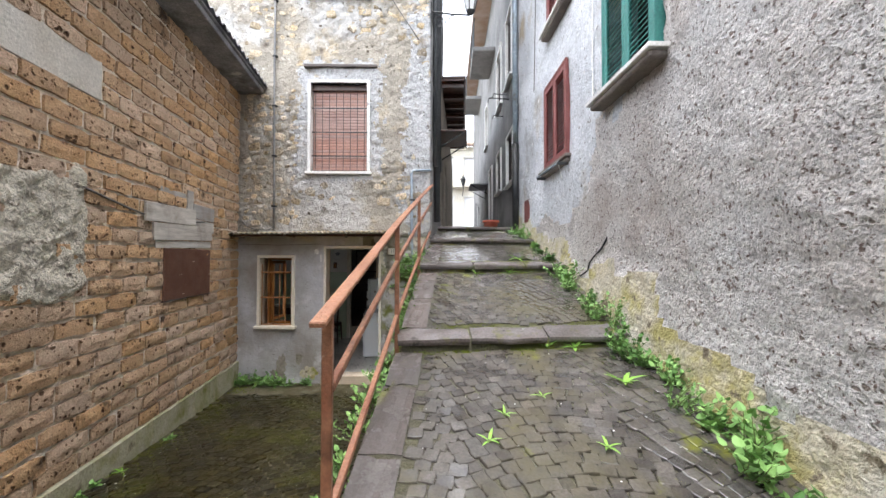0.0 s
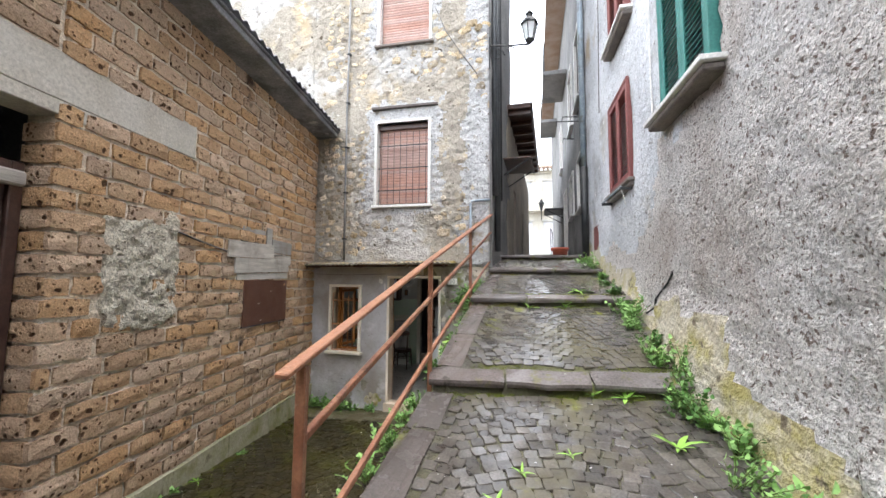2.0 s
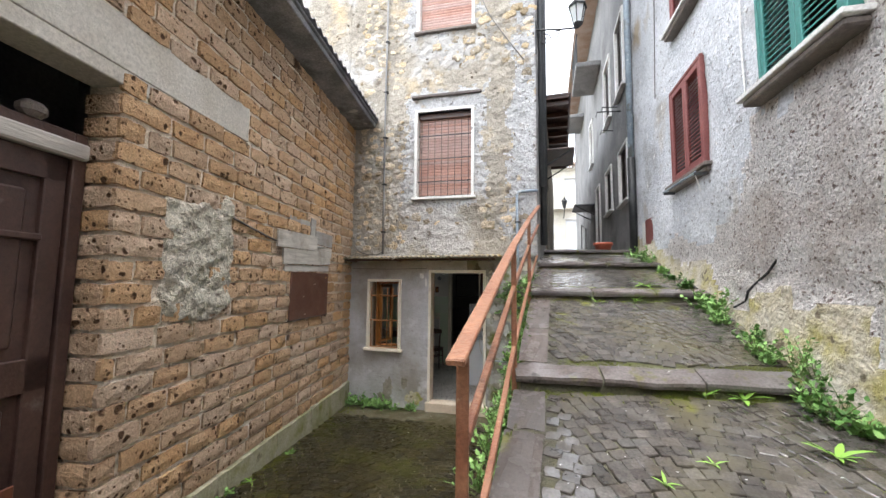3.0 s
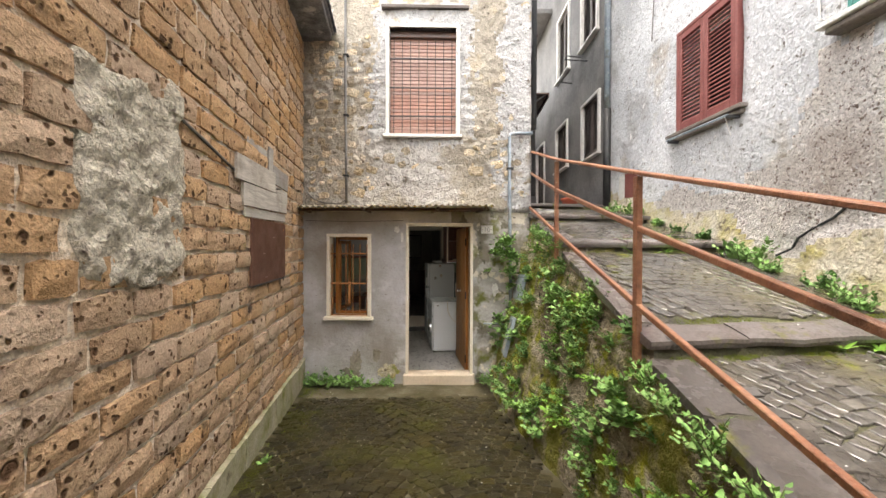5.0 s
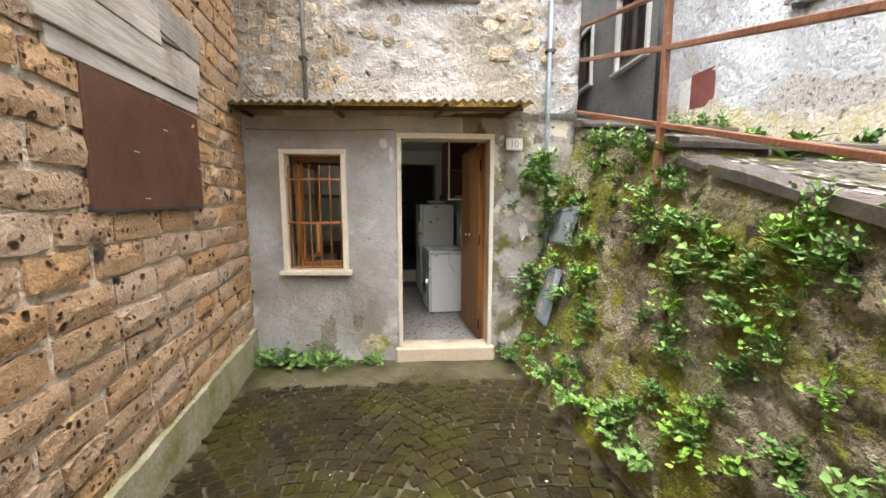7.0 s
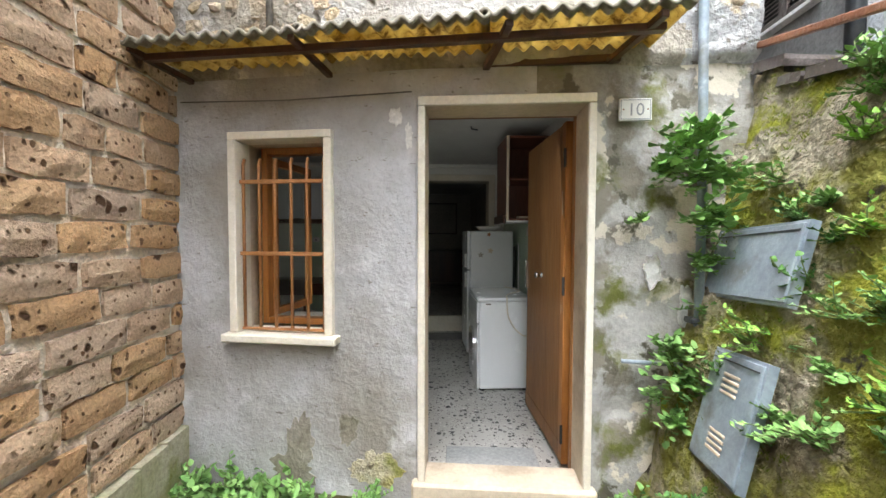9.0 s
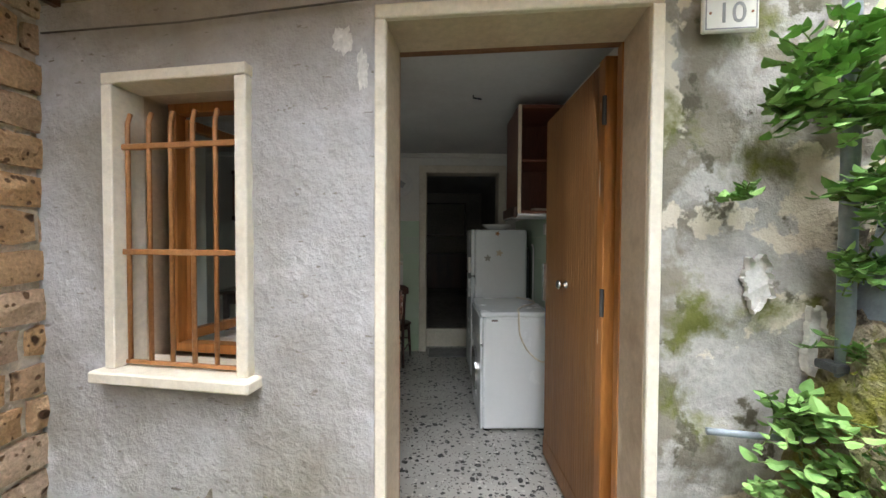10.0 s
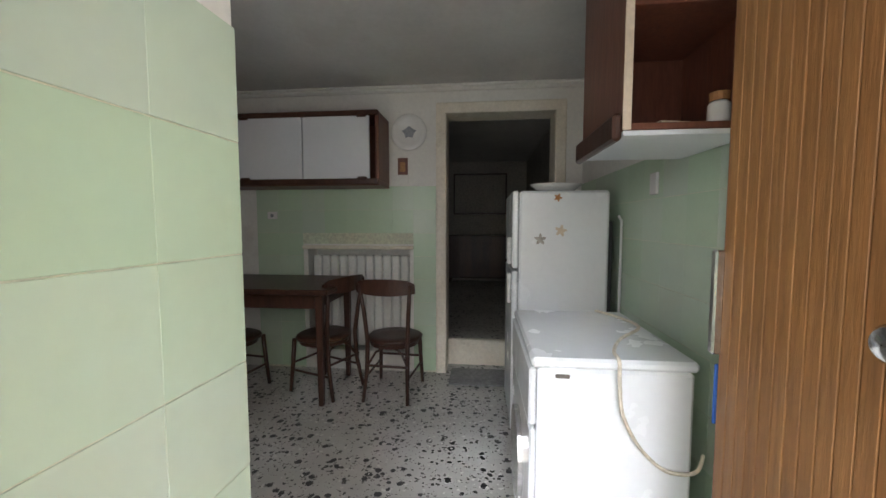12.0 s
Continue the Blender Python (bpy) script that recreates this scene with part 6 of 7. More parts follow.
for k, (x, z, mt, s) in enumerate(((-0.115, 1.195, "old_wood", 0.026), (0.0, 1.245, "reveal", 0.026), (-0.02, 1.435, "orange_wood", 0.018))):
    bm = bmesh.new()
    vs = [bm.verts.new((x + s * (1 + 0.4 * math.sin(5 * a + k)) * math.cos(a), -0.2925, z + s * (1 + 0.4 * math.sin(5 * a + k)) * math.sin(a))) for a in [2 * math.pi * q / 20 for q in range(20)]]
    bk = [bm.verts.new(v.co + Vector((0, 0.003, 0))) for v in vs]
    bm.faces.new(vs)
    for q in range(20):
        bm.faces.new((vs[q], bk[q], bk[(q + 1) % 20], vs[(q + 1) % 20]))
    part("sticker", bm, M[mt], fg, "worn torn sticker")
bw = thing("serving_dish", pose(-0.26, 8.80, FL + 1.476), "white oval porcelain dish on the fridge", "dish")
bm = lathe(bmesh.new(), [(0.001, 0.006), (0.07, 0.004), (0.10, 0.02), (0.15, 0.055), (0.16, 0.058), (0.155, 0.05), (0.11, 0.012), (0.08, 0.0), (0.001, 0.0)], 28)
for v in bm.verts:
    v.co.y *= 0.7
part("dish", bm, M["porcelain"], bw, smooth=True)

# washing machine seen from its side
wm = thing("washing_machine", pose(-0.315, 7.86, FL), "white washing machine with a loose cord on top", "washing machine")
part("cabinet", boxes(((-0.225, -0.325, 0.02), (0.255, 0.335, 0.825)), bevel=0.012), M["enamel"], wm)
part("top", boxes(((-0.245, -0.335, 0.828), (0.262, 0.345, 0.862)), bevel=0.010), M["enamel"], wm)
part("front_panel", boxes(((-0.248, -0.325, 0.02), (-0.228, 0.335, 0.62)), bevel=0.008), M["enamel"], wm)
part("control_panel", boxes(((-0.252, -0.325, 0.63), (-0.228, 0.335, 0.825)), bevel=0.008), M["enamel"], wm)
part("porthole", tube(bmesh.new(), [(-0.268, 0.0, 0.36), (-0.247, 0.0, 0.36)], 0.17, 24), M["chrome"], wm)
part("badge", boxes(((-0.17, -0.3285, 0.795), (-0.125, -0.3255, 0.808)), bevel=0.002), M["dark_stone"], wm)
for x in (-0.2, 0.2):
    for yy in (-0.28, 0.28):
        part("foot", tube(bmesh.new(), [(x, yy, 0.0), (x, yy, 0.022)], 0.02, 8), M["iron"], wm)
bm = bmesh.new()
cord = [(0.14, 0.33, 0.868), (0.20, 0.22, 0.868), (0.23, 0.05, 0.868), (0.10, -0.12, 0.868), (0.03, -0.26, 0.868), (0.02, -0.338, 0.862), (0.018, -0.352, 0.80), (0.03, -0.350, 0.70), (0.08, -0.348, 0.60), (0.15, -0.345, 0.53), (0.21, -0.343, 0.512), (0.26, -0.342, 0.525), (0.30, -0.30, 0.56)]
pts = []
for k in range(len(cord) - 1):
    p0, p1, p2, p3 = (Vector(cord[max(0, min(len(cord) - 1, k + d))]) for d in (-1, 0, 1, 2))
    for q in range(5):
        t = q / 5
        pts.append(0.5 * ((2 * p1) + (p2 - p0) * t + (2 * p0 - 5 * p1 + 4 * p2 - p3) * t * t + (3 * p1 - p0 - 3 * p2 + p3) * t ** 3))
tube(bm, pts, 0.006, 6)
part("cord", bm, M["white_cord"], wm, "yellowed white power cord", True)

# open wall cabinet over the machine
oc = thing("open_cabinet", pose(RIGHT - 0.012, 7.50, 1.11), "reddish brown open wall cabinet with a few jars", "wall cabinet")
for nm, lo, hi in (("top_panel", (-0.36, 0.0, 0.73), (0.0, 0.45, 0.75)), ("base_panel", (-0.36, 0.0, 0.0), (0.0, 0.45, 0.02)), ("side_panel", (-0.36, 0.432, 0.021), (0.0, 0.45, 0.729)), ("back_panel", (-0.015, 0.0, 0.021), (0.0, 0.431, 0.729))):
    part(nm, boxes((lo, hi), bevel=0.002), M["cab_wood"], oc)
part("bottom_panel", boxes(((-0.38, 0.0, -0.016), (0.0, 0.45, -0.001)), bevel=0.002), M["white_laminate"], oc, "white underside")
part("shelf", boxes(((-0.37, 0.018, 0.36), (-0.016, 0.431, 0.378)), bevel=0.002), M["cab_wood"], oc)
part("door", boxes(((-0.382, 0.002, 0.0), (-0.362, 0.45, 0.75)), bevel=0.003), M["cab_wood"], oc)
part("edge_strip", boxes(((-0.384, -0.004, 0.0), (-0.360, 0.0015, 0.75)), bevel=0.001), M["reveal"], oc, "pale worn edge strip")
part("bottom_rail", boxes(((-0.41, 0.0, -0.03), (-0.383, 0.45, 0.05)), bevel=0.008), M["dark_wood"], oc)
jr = thing("spice_jar", pose(RIGHT - 0.10, 7.56, 1.131), "small glass jar with an orange lid", "jar")
part("jar", lathe(bmesh.new(), [(0.001, 0), (0.028, 0.0), (0.03, 0.01), (0.03, 0.06), (0.022, 0.07), (0.001, 0.07)], 14), M["porcelain"], jr, smooth=True)
part("lid", lathe(bmesh.new(), [(0.026, 0.0705), (0.027, 0.095), (0.001, 0.10)], 14), M["bars"], jr, "orange lid")
bx = thing("small_packet", pose(RIGHT - 0.22, 7.60, 1.131, 0, 0, 12), "small pale cardboard packet lying flat", "packet")
part("packet", boxes(((-0.05, -0.03, 0), (0.05, 0.03, 0.02)), bevel=0.002), M["reveal"], bx)
br = thing("hanging_tool", pose(RIGHT - 0.02, 8.55, FL + 0.45), "white rod hanging behind the fridge", "rod")
part("rod", tube(bmesh.new(), [(0, 0, 0), (0, 0, 0.85), (-0.01, 0.02, 0.88)], 0.008, 6), M["porcelain"], br)
ho = thing("ceiling_hook", pose(-0.62, 7.6, CE - 0.001, 0, 0, 0), "small dark hook in the ceiling", "hook")
part("hook", tube(bmesh.new(), [(0, 0, 0), (0.0, 0.0, -0.02), (0.06, 0.0, -0.03)], 0.006, 6), M["iron"], ho)


# ---- weeds ----
def add_leaf(bm, base, d, side, length, width, fold, curl):
    d, side = d.normalized(), side.normalized()
    n = d.cross(side)
    mid = [base + d * length * f - n * curl * length * f * f for f in (0.0, 0.18, 0.45, 0.78, 1.0)]
    ws = (0.0, width * 0.40, width * 0.5, width * 0.30, 0.0)
    c = [bm.verts.new(p) for p in mid]
    for s in (-1, 1):
        e = [bm.verts.new(mid[k] + side * s * ws[k] + n * fold * ws[k]) for k in (1, 2, 3)]
        order = [(c[0], c[1], e[0]), (c[1], c[2], e[1], e[0]), (c[2], c[3], e[2], e[1]), (c[3], c[4], e[2])]
        for q in order:
            bm.faces.new(q if s > 0 else q[::-1])


def weed(m, seed, stems, length, leaf, out=(0, 0, 1), spread=0.8, material="leaf", per=7, label="", droop=0.25, aspect=0.78):
    r = random.Random(seed)
    w = thing("weed", m, label or "leafy green weed growing from the wall joints", "weed", "weeds")
    bs, bl = bmesh.new(), bmesh.new()
    o = Vector(out).normalized()
    for s in range(stems):
        d = (o + Vector((r.gauss(0, 1), r.gauss(0, 1), r.gauss(0, 0.8))) * spread * 0.6).normalized()
        if d.dot(o) < 0.05:
            d = (d - 2 * d.dot(o) * o * 0.6 + o * 0.4).normalized()
        ln = length * r.uniform(0.5, 1.1)
        p = Vector((r.uniform(-1, 1), r.uniform(-1, 1), r.uniform(-0.3, 0.3))) * length * 0.3
        p -= o * p.dot(o)
        pts = [p.copy()]
        for k in range(5):
            d = (d + Vector((r.gauss(0, 0.12), r.gauss(0, 0.12), 0.06 - droop * 0.3))).normalized()
            p = p + d * ln / 5
            pts.append(p.copy())
        tube(bs, pts, [0.0035, 0.003, 0.0028, 0.0024, 0.002, 0.0014], 4, False)
        for k in range(per):
            f = (k + 1) / per
            i = min(4, int(f * 5))
            q = pts[i].lerp(pts[i + 1], min(1.0, f * 5 - i))
            a = r.uniform(0, 6.28)
            ld = (d * 0.5 + Vector((math.cos(a), math.sin(a), r.uniform(-0.3, 0.5)))).normalized()
            sd = ld.cross(Vector((r.gauss(0, 0.3), r.gauss(0, 0.3), 1)))
            if sd.length < 0.05:
                continue
            z = leaf * r.uniform(0.5, 1.2)
            add_leaf(bl, q, ld, sd, z, z * aspect * r.uniform(0.8, 1.2), r.uniform(0.05, 0.35), r.uniform(0.0, 0.45))
    tagged(part("stem", bs, M["stem"], w), "", "", "", "stuff")
    tagged(part("foliage", bl, M[material], w), "", "", "", "stuff")
    return w


def rosette(m, seed, n, length, material="leaf_lime", label="pale green dandelion rosette in the paving"):
    r = random.Random(seed)
    w = thing("rosette", m, label, "weed", "rosettes")
    bl = bmesh.new()
    for k in range(n):
        a = 6.283 * k / n + r.uniform(-0.3, 0.3)
        up = r.uniform(0.25, 1.3)
        d = Vector((math.cos(a), math.sin(a), up))
        sd = Vector((-math.sin(a), math.cos(a), 0))
        ln = length * r.uniform(0.6, 1.1)
        add_leaf(bl, Vector((0, 0, 0)), d, sd, ln, ln * 0.22, 0.25, r.uniform(0.2, 0.6))
    tagged(part("foliage", bl, M[material], w), "", "", "", "stuff")
    part("crown", lathe(bmesh.new(), [(0.012, -0.01), (0.014, 0.006), (0.001, 0.012)], 8), M["stem"], w)
    return w


rw = random.Random(11)
# along the foot of the east wall
y = 0.75
k = 0
while y < 5.6:
    near = 1.0 if y < 3.4 else 0.75
    x = WALL_E(y) - 0.12 - rw.uniform(0.0, 0.16) * near
    weed(pose(x, y, ramp_z(y) - 0.02, 0, 0, rw.uniform(0, 360)), 200 + k, rw.randint(15, 22), 0.20 * near * rw.uniform(0.55, 1.35), 0.040 * rw.uniform(0.8, 1.4), (-0.35, -0.1, 1), 0.8,
         rw.choice(("leaf", "leaf", "leaf_dark")), 8, "green weeds along the foot of the wall")
    y += rw.uniform(0.11, 0.27) if y < 3.3 else rw.uniform(0.22, 0.5)
    k += 1
for y, n, ln in ((4.05, 12, 0.26), (4.2, 10, 0.22), (6.2, 9, 0.2), (6.6, 9, 0.2), (5.9, 8, 0.18)):
    weed(pose(WALL_E(y) - 0.17, y, ramp_z(y) - 0.02), 320 + int(y * 10), n, ln, 0.05, (-0.4, 0, 1), 0.8, "leaf", 8, "green weeds along the foot of the wall")
for x, y, n, ln in ((1.50, 2.30, 8, 0.15), (1.42, 2.82, 7, 0.17), (0.98, 4.36, 6, 0.14), (1.38, 4.40, 6, 0.13), (1.62, 4.75, 8, 0.20), (1.05, 1.75, 5, 0.09), (0.48, 1.85, 5, 0.09), (0.62, 2.05, 5, 0.07), (1.20, 2.84, 6, 0.10), (0.9, 2.2, 4, 0.07)):
    rosette(pose(x, y, ramp_z(y) - 0.005), int(x * 100 + y * 10), n, ln)

# on the retaining wall
spots = []
for k in range(150):
    y = rw.uniform(2.3, 5.75)
    if y < 3.6 and rw.random() < 0.65:
        continue
    top, bot = ramp_z(y), court_z(y)
    z = bot + (top - bot) * rw.uniform(0.04, 0.97)
    spots.append((y, z, rw.uniform(0.08, 0.17), rw.randint(6, 11), rw.uniform(0.022, 0.036), rw.choice(("leaf", "leaf", "leaf_dark", "leaf_lime"))))
spots += [(3.12, 0.50, 0.20, 16, 0.060, "leaf"), (3.02, 0.42, 0.18, 14, 0.058, "leaf"),
          (4.25, 0.95, 0.24, 14, 0.045, "leaf"), (4.05, 0.80, 0.22, 12, 0.045, "leaf"), (4.55, 1.10, 0.20, 10, 0.04, "leaf"), (3.55, 0.86, 0.18, 9, 0.04, "leaf"), (3.7, 0.9, 0.18, 9, 0.04, "leaf_lime"),
          (4.35, -0.10, 0.22, 12, 0.045, "leaf"), (4.15, -0.22, 0.2, 12, 0.05, "leaf"), (3.9, 0.05, 0.2, 10, 0.04, "leaf_lime"), (3.35, -0.05, 0.2, 9, 0.045, "leaf"), (4.8, -0.25, 0.2, 12, 0.04, "leaf"), (5.2, -0.30, 0.18, 12, 0.04, "leaf"),
          (5.25, 0.35, 0.2, 10, 0.04, "leaf"), (5.0, 0.55, 0.2, 10, 0.04, "leaf_lime"), (5.45, -0.28, 0.18, 12, 0.04, "leaf"), (3.3, 0.20, 0.16, 9, 0.045, "leaf")]
for k, (y, z, ln, n, lf, mt) in enumerate(spots):
    weed(pose(retain_x(y, z) - 0.01, y, z), 400 + k, int(n * 1.3), ln * 0.9, lf * 0.78, (-1, -0.15, 0.55), 0.8, mt, 11, "green weeds hanging from the mossy retaining wall")
# beside the railing foot
for k, (y, ln) in enumerate(((1.35, 0.13), (1.55, 0.17), (1.8, 0.15), (2.05, 0.18), (2.3, 0.2), (2.55, 0.17), (2.75, 0.16), (4.7, 0.15), (5.0, 0.2), (5.3, 0.16))):
    weed(pose(EDGE(y) - 0.08, y, ramp_z(y) - 0.08), 520 + k, 14, ln * 0.8, 0.028, (-0.6, 0, 1), 0.9, "leaf", 9, "green weeds below the railing")
# shrub by the pipe and beside the door
for k, (s, n, z, ln, ns, lf) in enumerate(((0.27, -0.07, 1.42, 0.20, 16, 0.058), (0.16, -0.06, 1.30, 0.18, 14, 0.058), (0.33, -0.10, 1.25, 0.20, 15, 0.060), (0.33, -0.10, 1.05, 0.18, 12, 0.060), (0.34, -0.06, 0.85, 0.14, 9, 0.045), (0.34, -0.06, 0.62, 0.10, 6, 0.04),
                                           (0.18, -0.06, 0.42, 0.16, 9, 0.05), (0.26, -0.08, 0.28, 0.22, 12, 0.055), (0.22, -0.08, 0.10, 0.20, 11, 0.055), (0.10, -0.06, 0.20, 0.10, 5, 0.04), (0.03, -0.05, 1.05, 0.08, 4, 0.04), (0.08, -0.08, -0.40, 0.16, 9, 0.045), (0.20, -0.12, -0.38, 0.18, 10, 0.045),
                                           (0.55, -0.50, 0.62, 0.22, 10, 0.05), (0.50, -0.58, 0.52, 0.18, 9, 0.05), (-0.02, -0.04, -0.38, 0.12, 7, 0.035))):
    weed(FACE @ pose(s, n, z), 600 + k, int(ns * 2.4), ln * 0.95, lf * 0.82, (-0.25, -1, 0.35), 0.85, "leaf", 8, "leafy green shrub climbing the pipe beside the door", 0.4)
# foot of the house front
for k, (s, n, ln, lf) in enumerate(((-2.28, -0.10, 0.16, 0.05), (-2.15, -0.08, 0.18, 0.05), (-2.02, -0.10, 0.16, 0.05), (-1.90, -0.08, 0.18, 0.055), (-1.78, -0.10, 0.20, 0.055), (-1.66, -0.10, 0.16, 0.05), (-2.36, -0.12, 0.14, 0.04), (-1.30, -0.06, 0.12, 0.035), (-1.38, -0.06, 0.10, 0.03), (-1.55, -0.12, 0.08, 0.03))):
    weed(FACE_W @ pose(s, n, -0.455), 640 + k, 15, ln, lf, (0, -0.7, 1), 0.9, "leaf", 6, "broad leaved weeds at the foot of the house", 0.4)
rosette(pose(-2.30, 2.55, court_z(2.5) + 0.0), 77, 7, 0.12)
rosette(pose(-2.28, 3.6, court_z(3.6)), 78, 6, 0.08)
for k, (x, y, ln) in enumerate(((-2.32, 2.28, 0.14), (-2.30, 3.15, 0.08), (-2.34, 3.35, 0.07), (-2.30, 4.3, 0.07))):
    weed(pose(x, y, court_z(y) - 0.01), 660 + k, 7, ln, 0.035, (0.4, 0, 1), 0.8, "leaf", 6, "small weeds along the footing")

# grass and moss tufts, too many to count
bm = bmesh.new()
rm = random.Random(8)


def tuft(x, y, z, n, ln):
    for _ in range(n):
        a = rm.uniform(0, 6.28)
        b = Vector((x + rm.uniform(-0.02, 0.02), y + rm.uniform(-0.02, 0.02), z))
        d = Vector((math.cos(a) * 0.6, math.sin(a) * 0.6, 1)).normalized()
        l = ln * rm.uniform(0.5, 1.2)
        s = d.cross(Vector((math.sin(a), -math.cos(a), 0.2))).normalized() * l * 0.12
        v = [bm.verts.new(b - s), bm.verts.new(b + s), bm.verts.new(b + d * l * 0.6 + s * 0.7), bm.verts.new(b + d * l + Vector((d.x, d.y, -0.2)) * l * 0.3)]
        bm.faces.new((v[0], v[1], v[2]))
        bm.faces.new((v[0], v[2], v[3]))


for sy, sz in STEPS[:2]:
    for k in range(260 if sy < 3 else 120):
        x = rm.uniform(EDGE(sy) + 0.1, WALL_E(sy) - 0.05)
        if fbm(x, sy, 0, 1.8) > -0.25:
            y = sy - abs(rm.gauss(0, 0.06)) - 0.01
            tuft(x, y, ramp_z(y) - 0.012, 9, 0.022)
for sy, sz in STEPS[:2]:
    for k in range(300):
        x = rm.uniform(EDGE(sy) + 0.3, WALL_E(sy) - 0.05)
        if fbm(x, sy, 3, 1.6) > -0.15:
            y = sy + 0.17 + abs(rm.gauss(0, 0.05))
            tuft(x, y, ramp_z(y) - 0.010, 8, 0.016)
for k in range(5200):
    y = rm.uniform(0.9, 5.8)
    x = rm.uniform(EDGE(y) + 0.2, WALL_E(y) - 0.03)
    side = (x - EDGE(y)) / (WALL_E(y) - EDGE(y))
    if fbm(x, y, 4, 1.4) + 0.75 * side > 0.42:
        tuft(x, y, ramp_z(y) - 0.012, 7, 0.013)
for k in range(1900):
    y = rm.uniform(1.8, 6.1)
    x = -2.36 + abs(rm.gauss(0, 0.17))
    if fbm(x, y, 9, 2.2) > -0.2:
        tuft(x, y, court_z(y) + 0.002, 8, 0.013)
for k in range(2600):
    y = rm.uniform(2.3, 5.9)
    f = rm.uniform(0.02, 1.0)
    z = court_z(y) + (ramp_z(y) - court_z(y)) * f
    if fbm(2, y, z, 2.0) > -0.05:
        tuft(retain_x(y, z) - 0.02, y, z, 8, 0.022)
moss = part("moss", bm, M["moss"], None)
tagged(moss, "yellow green moss and grass tufts in joints", "moss", "", "stuff")

# small litter on the paving
bm = bmesh.new()
for k in range(260):
    y = rm.uniform(1.5, 5.9)
    x = rm.uniform(-2.3, 0.0) if k < 190 else rm.uniform(EDGE(y) + 0.2, WALL_E(y) - 0.2)
    z = (court_z(y) if k < 190 else ramp_z(y)) + 0.012
    a, s = rm.uniform(0, 6.28), rm.uniform(0.003, 0.008)
    v = [bm.verts.new((x + s * math.cos(a + q * 1.571), y + s * math.sin(a + q * 1.571) * 0.7, z + rm.uniform(0, 0.003))) for q in range(4)]
    bm.faces.new(v)
tagged(part("petals", bm, M["marble"], None), "tiny pale fallen petals scattered on the paving", "petals", "", "stuff")


# ---- pieces: stones in the house front ----
rp = random.Random(21)


def lump(name, seed, material):
    """An uneven stone about one unit across, its back flat at y=0, bulging to -y."""
    r = random.Random(seed)
    bm = bmesh.new()
    n = 8
    rim = []
    for k in range(n):
        a = 2 * math.pi * k / n
        e = 0.5 * r.uniform(0.82, 1.08) / max(abs(math.cos(a)), abs(math.sin(a))) ** 0.55
        rim.append((e * math.cos(a), e * math.sin(a)))
    back = [bm.verts.new((x, 0.0, z)) for x, z in rim]
    front = [bm.verts.new((x * 0.86, -0.75 + r.uniform(-0.2, 0.1), z * 0.84)) for x, z in rim]
    c = bm.verts.new((r.uniform(-0.1, 0.1), -1.0, r.uniform(-0.1, 0.1)))
    for k in range(n):
        j = (k + 1) % n
        bm.faces.new((back[k], back[j], front[j], front[k]))
        bm.faces.new((front[k], front[j], c))
    bmesh.ops.recalc_face_normals(bm, faces=bm.faces)
    return mesh_of(bm, name, material)


stones = [lump("stone", 40 + k, M["stone"]) for k in range(12)]


def blocked(s, z):
    for x0, x1, z0, z1 in (DOOR, WIN, UWIN, UUWIN):
        if x0 - 0.18 < s < x1 + 0.18 and z0 - 0.15 < z < z1 + 0.32:
            return True
    return False


count = 0
z = 1.98
while z < 6.6 and count < 290:
    s = -2.42 + rp.uniform(0, 0.1)
    while s < 0.5:
        w = rp.choice((rp.uniform(0.06, 0.13), rp.uniform(0.12, 0.27)))
        h = min(w * rp.uniform(0.5, 0.9), 0.15)
        bare = fbm(s, 6, z, 0.9) + (0.55 if s < -1.55 else 0.0) + (0.45 if 2.05 < z < 2.75 else 0.0) + (0.25 if z > 4.6 else 0.0)
        if bare > 0.30 and not blocked(s + w / 2, z) and count < 290:
            o = new("stone", rp.choice(stones))
            o.parent = facade
            o.matrix_local = pose(s + w / 2 - FX0, 0.018 + bend(s + w / 2) - facade_relief(s + w / 2 - FX0, z), z + rp.uniform(-0.055, 0.055), 0, rp.uniform(-22, 22), 0) @ Matrix.Diagonal((w, rp.uniform(0.018, 0.034), h, 1))
            count += 1
        s += w + rp.uniform(0.01, 0.05)
    z += 0.122

# ---- pieces: tufa bricks ----
BRICK_H, PITCH = 0.125, 0.1475


def brick_mesh(seed):
    """An eroded tufa block of unit length and height, front at y about -0.02."""
    r = random.Random(seed)
    bm = bmesh.new()
    nx, nz = 4, 2
    g = [[bm.verts.new((i / nx + (r.uniform(-0.02, 0.02) if 0 < i < nx else r.uniform(0, 0.03) * (1 if i == 0 else -1)),
                        -0.011 + r.uniform(-0.005, 0.004) + (0.006 if i in (0, nx) or j in (0, nz) else -0.002),
                        j / nz + (0 if j == 1 else (r.uniform(-0.05, 0.07) + (0.05 if i in (0, nx) else 0)) * (1 if j == 0 else -1)))) for j in range(nz + 1)] for i in range(nx + 1)]
    for i in range(nx):
        for j in range(nz):
            bm.faces.new((g[i][j], g[i + 1][j], g[i + 1][j + 1], g[i][j + 1]))
    rim = [g[i][0] for i in range(nx + 1)] + [g[nx][1]] + [g[i][nz] for i in range(nx, -1, -1)] + [g[0][1]]
    back = [bm.verts.new((v.co.x, 0.03, v.co.z)) for v in rim]
    for k in range(len(rim)):
        j = (k + 1) % len(rim)
        bm.faces.new((rim[k], back[k], back[j], rim[j]))
    bmesh.ops.recalc_face_normals(bm, faces=bm.faces)
    return mesh_of(bm, "brick", M["tufa"])


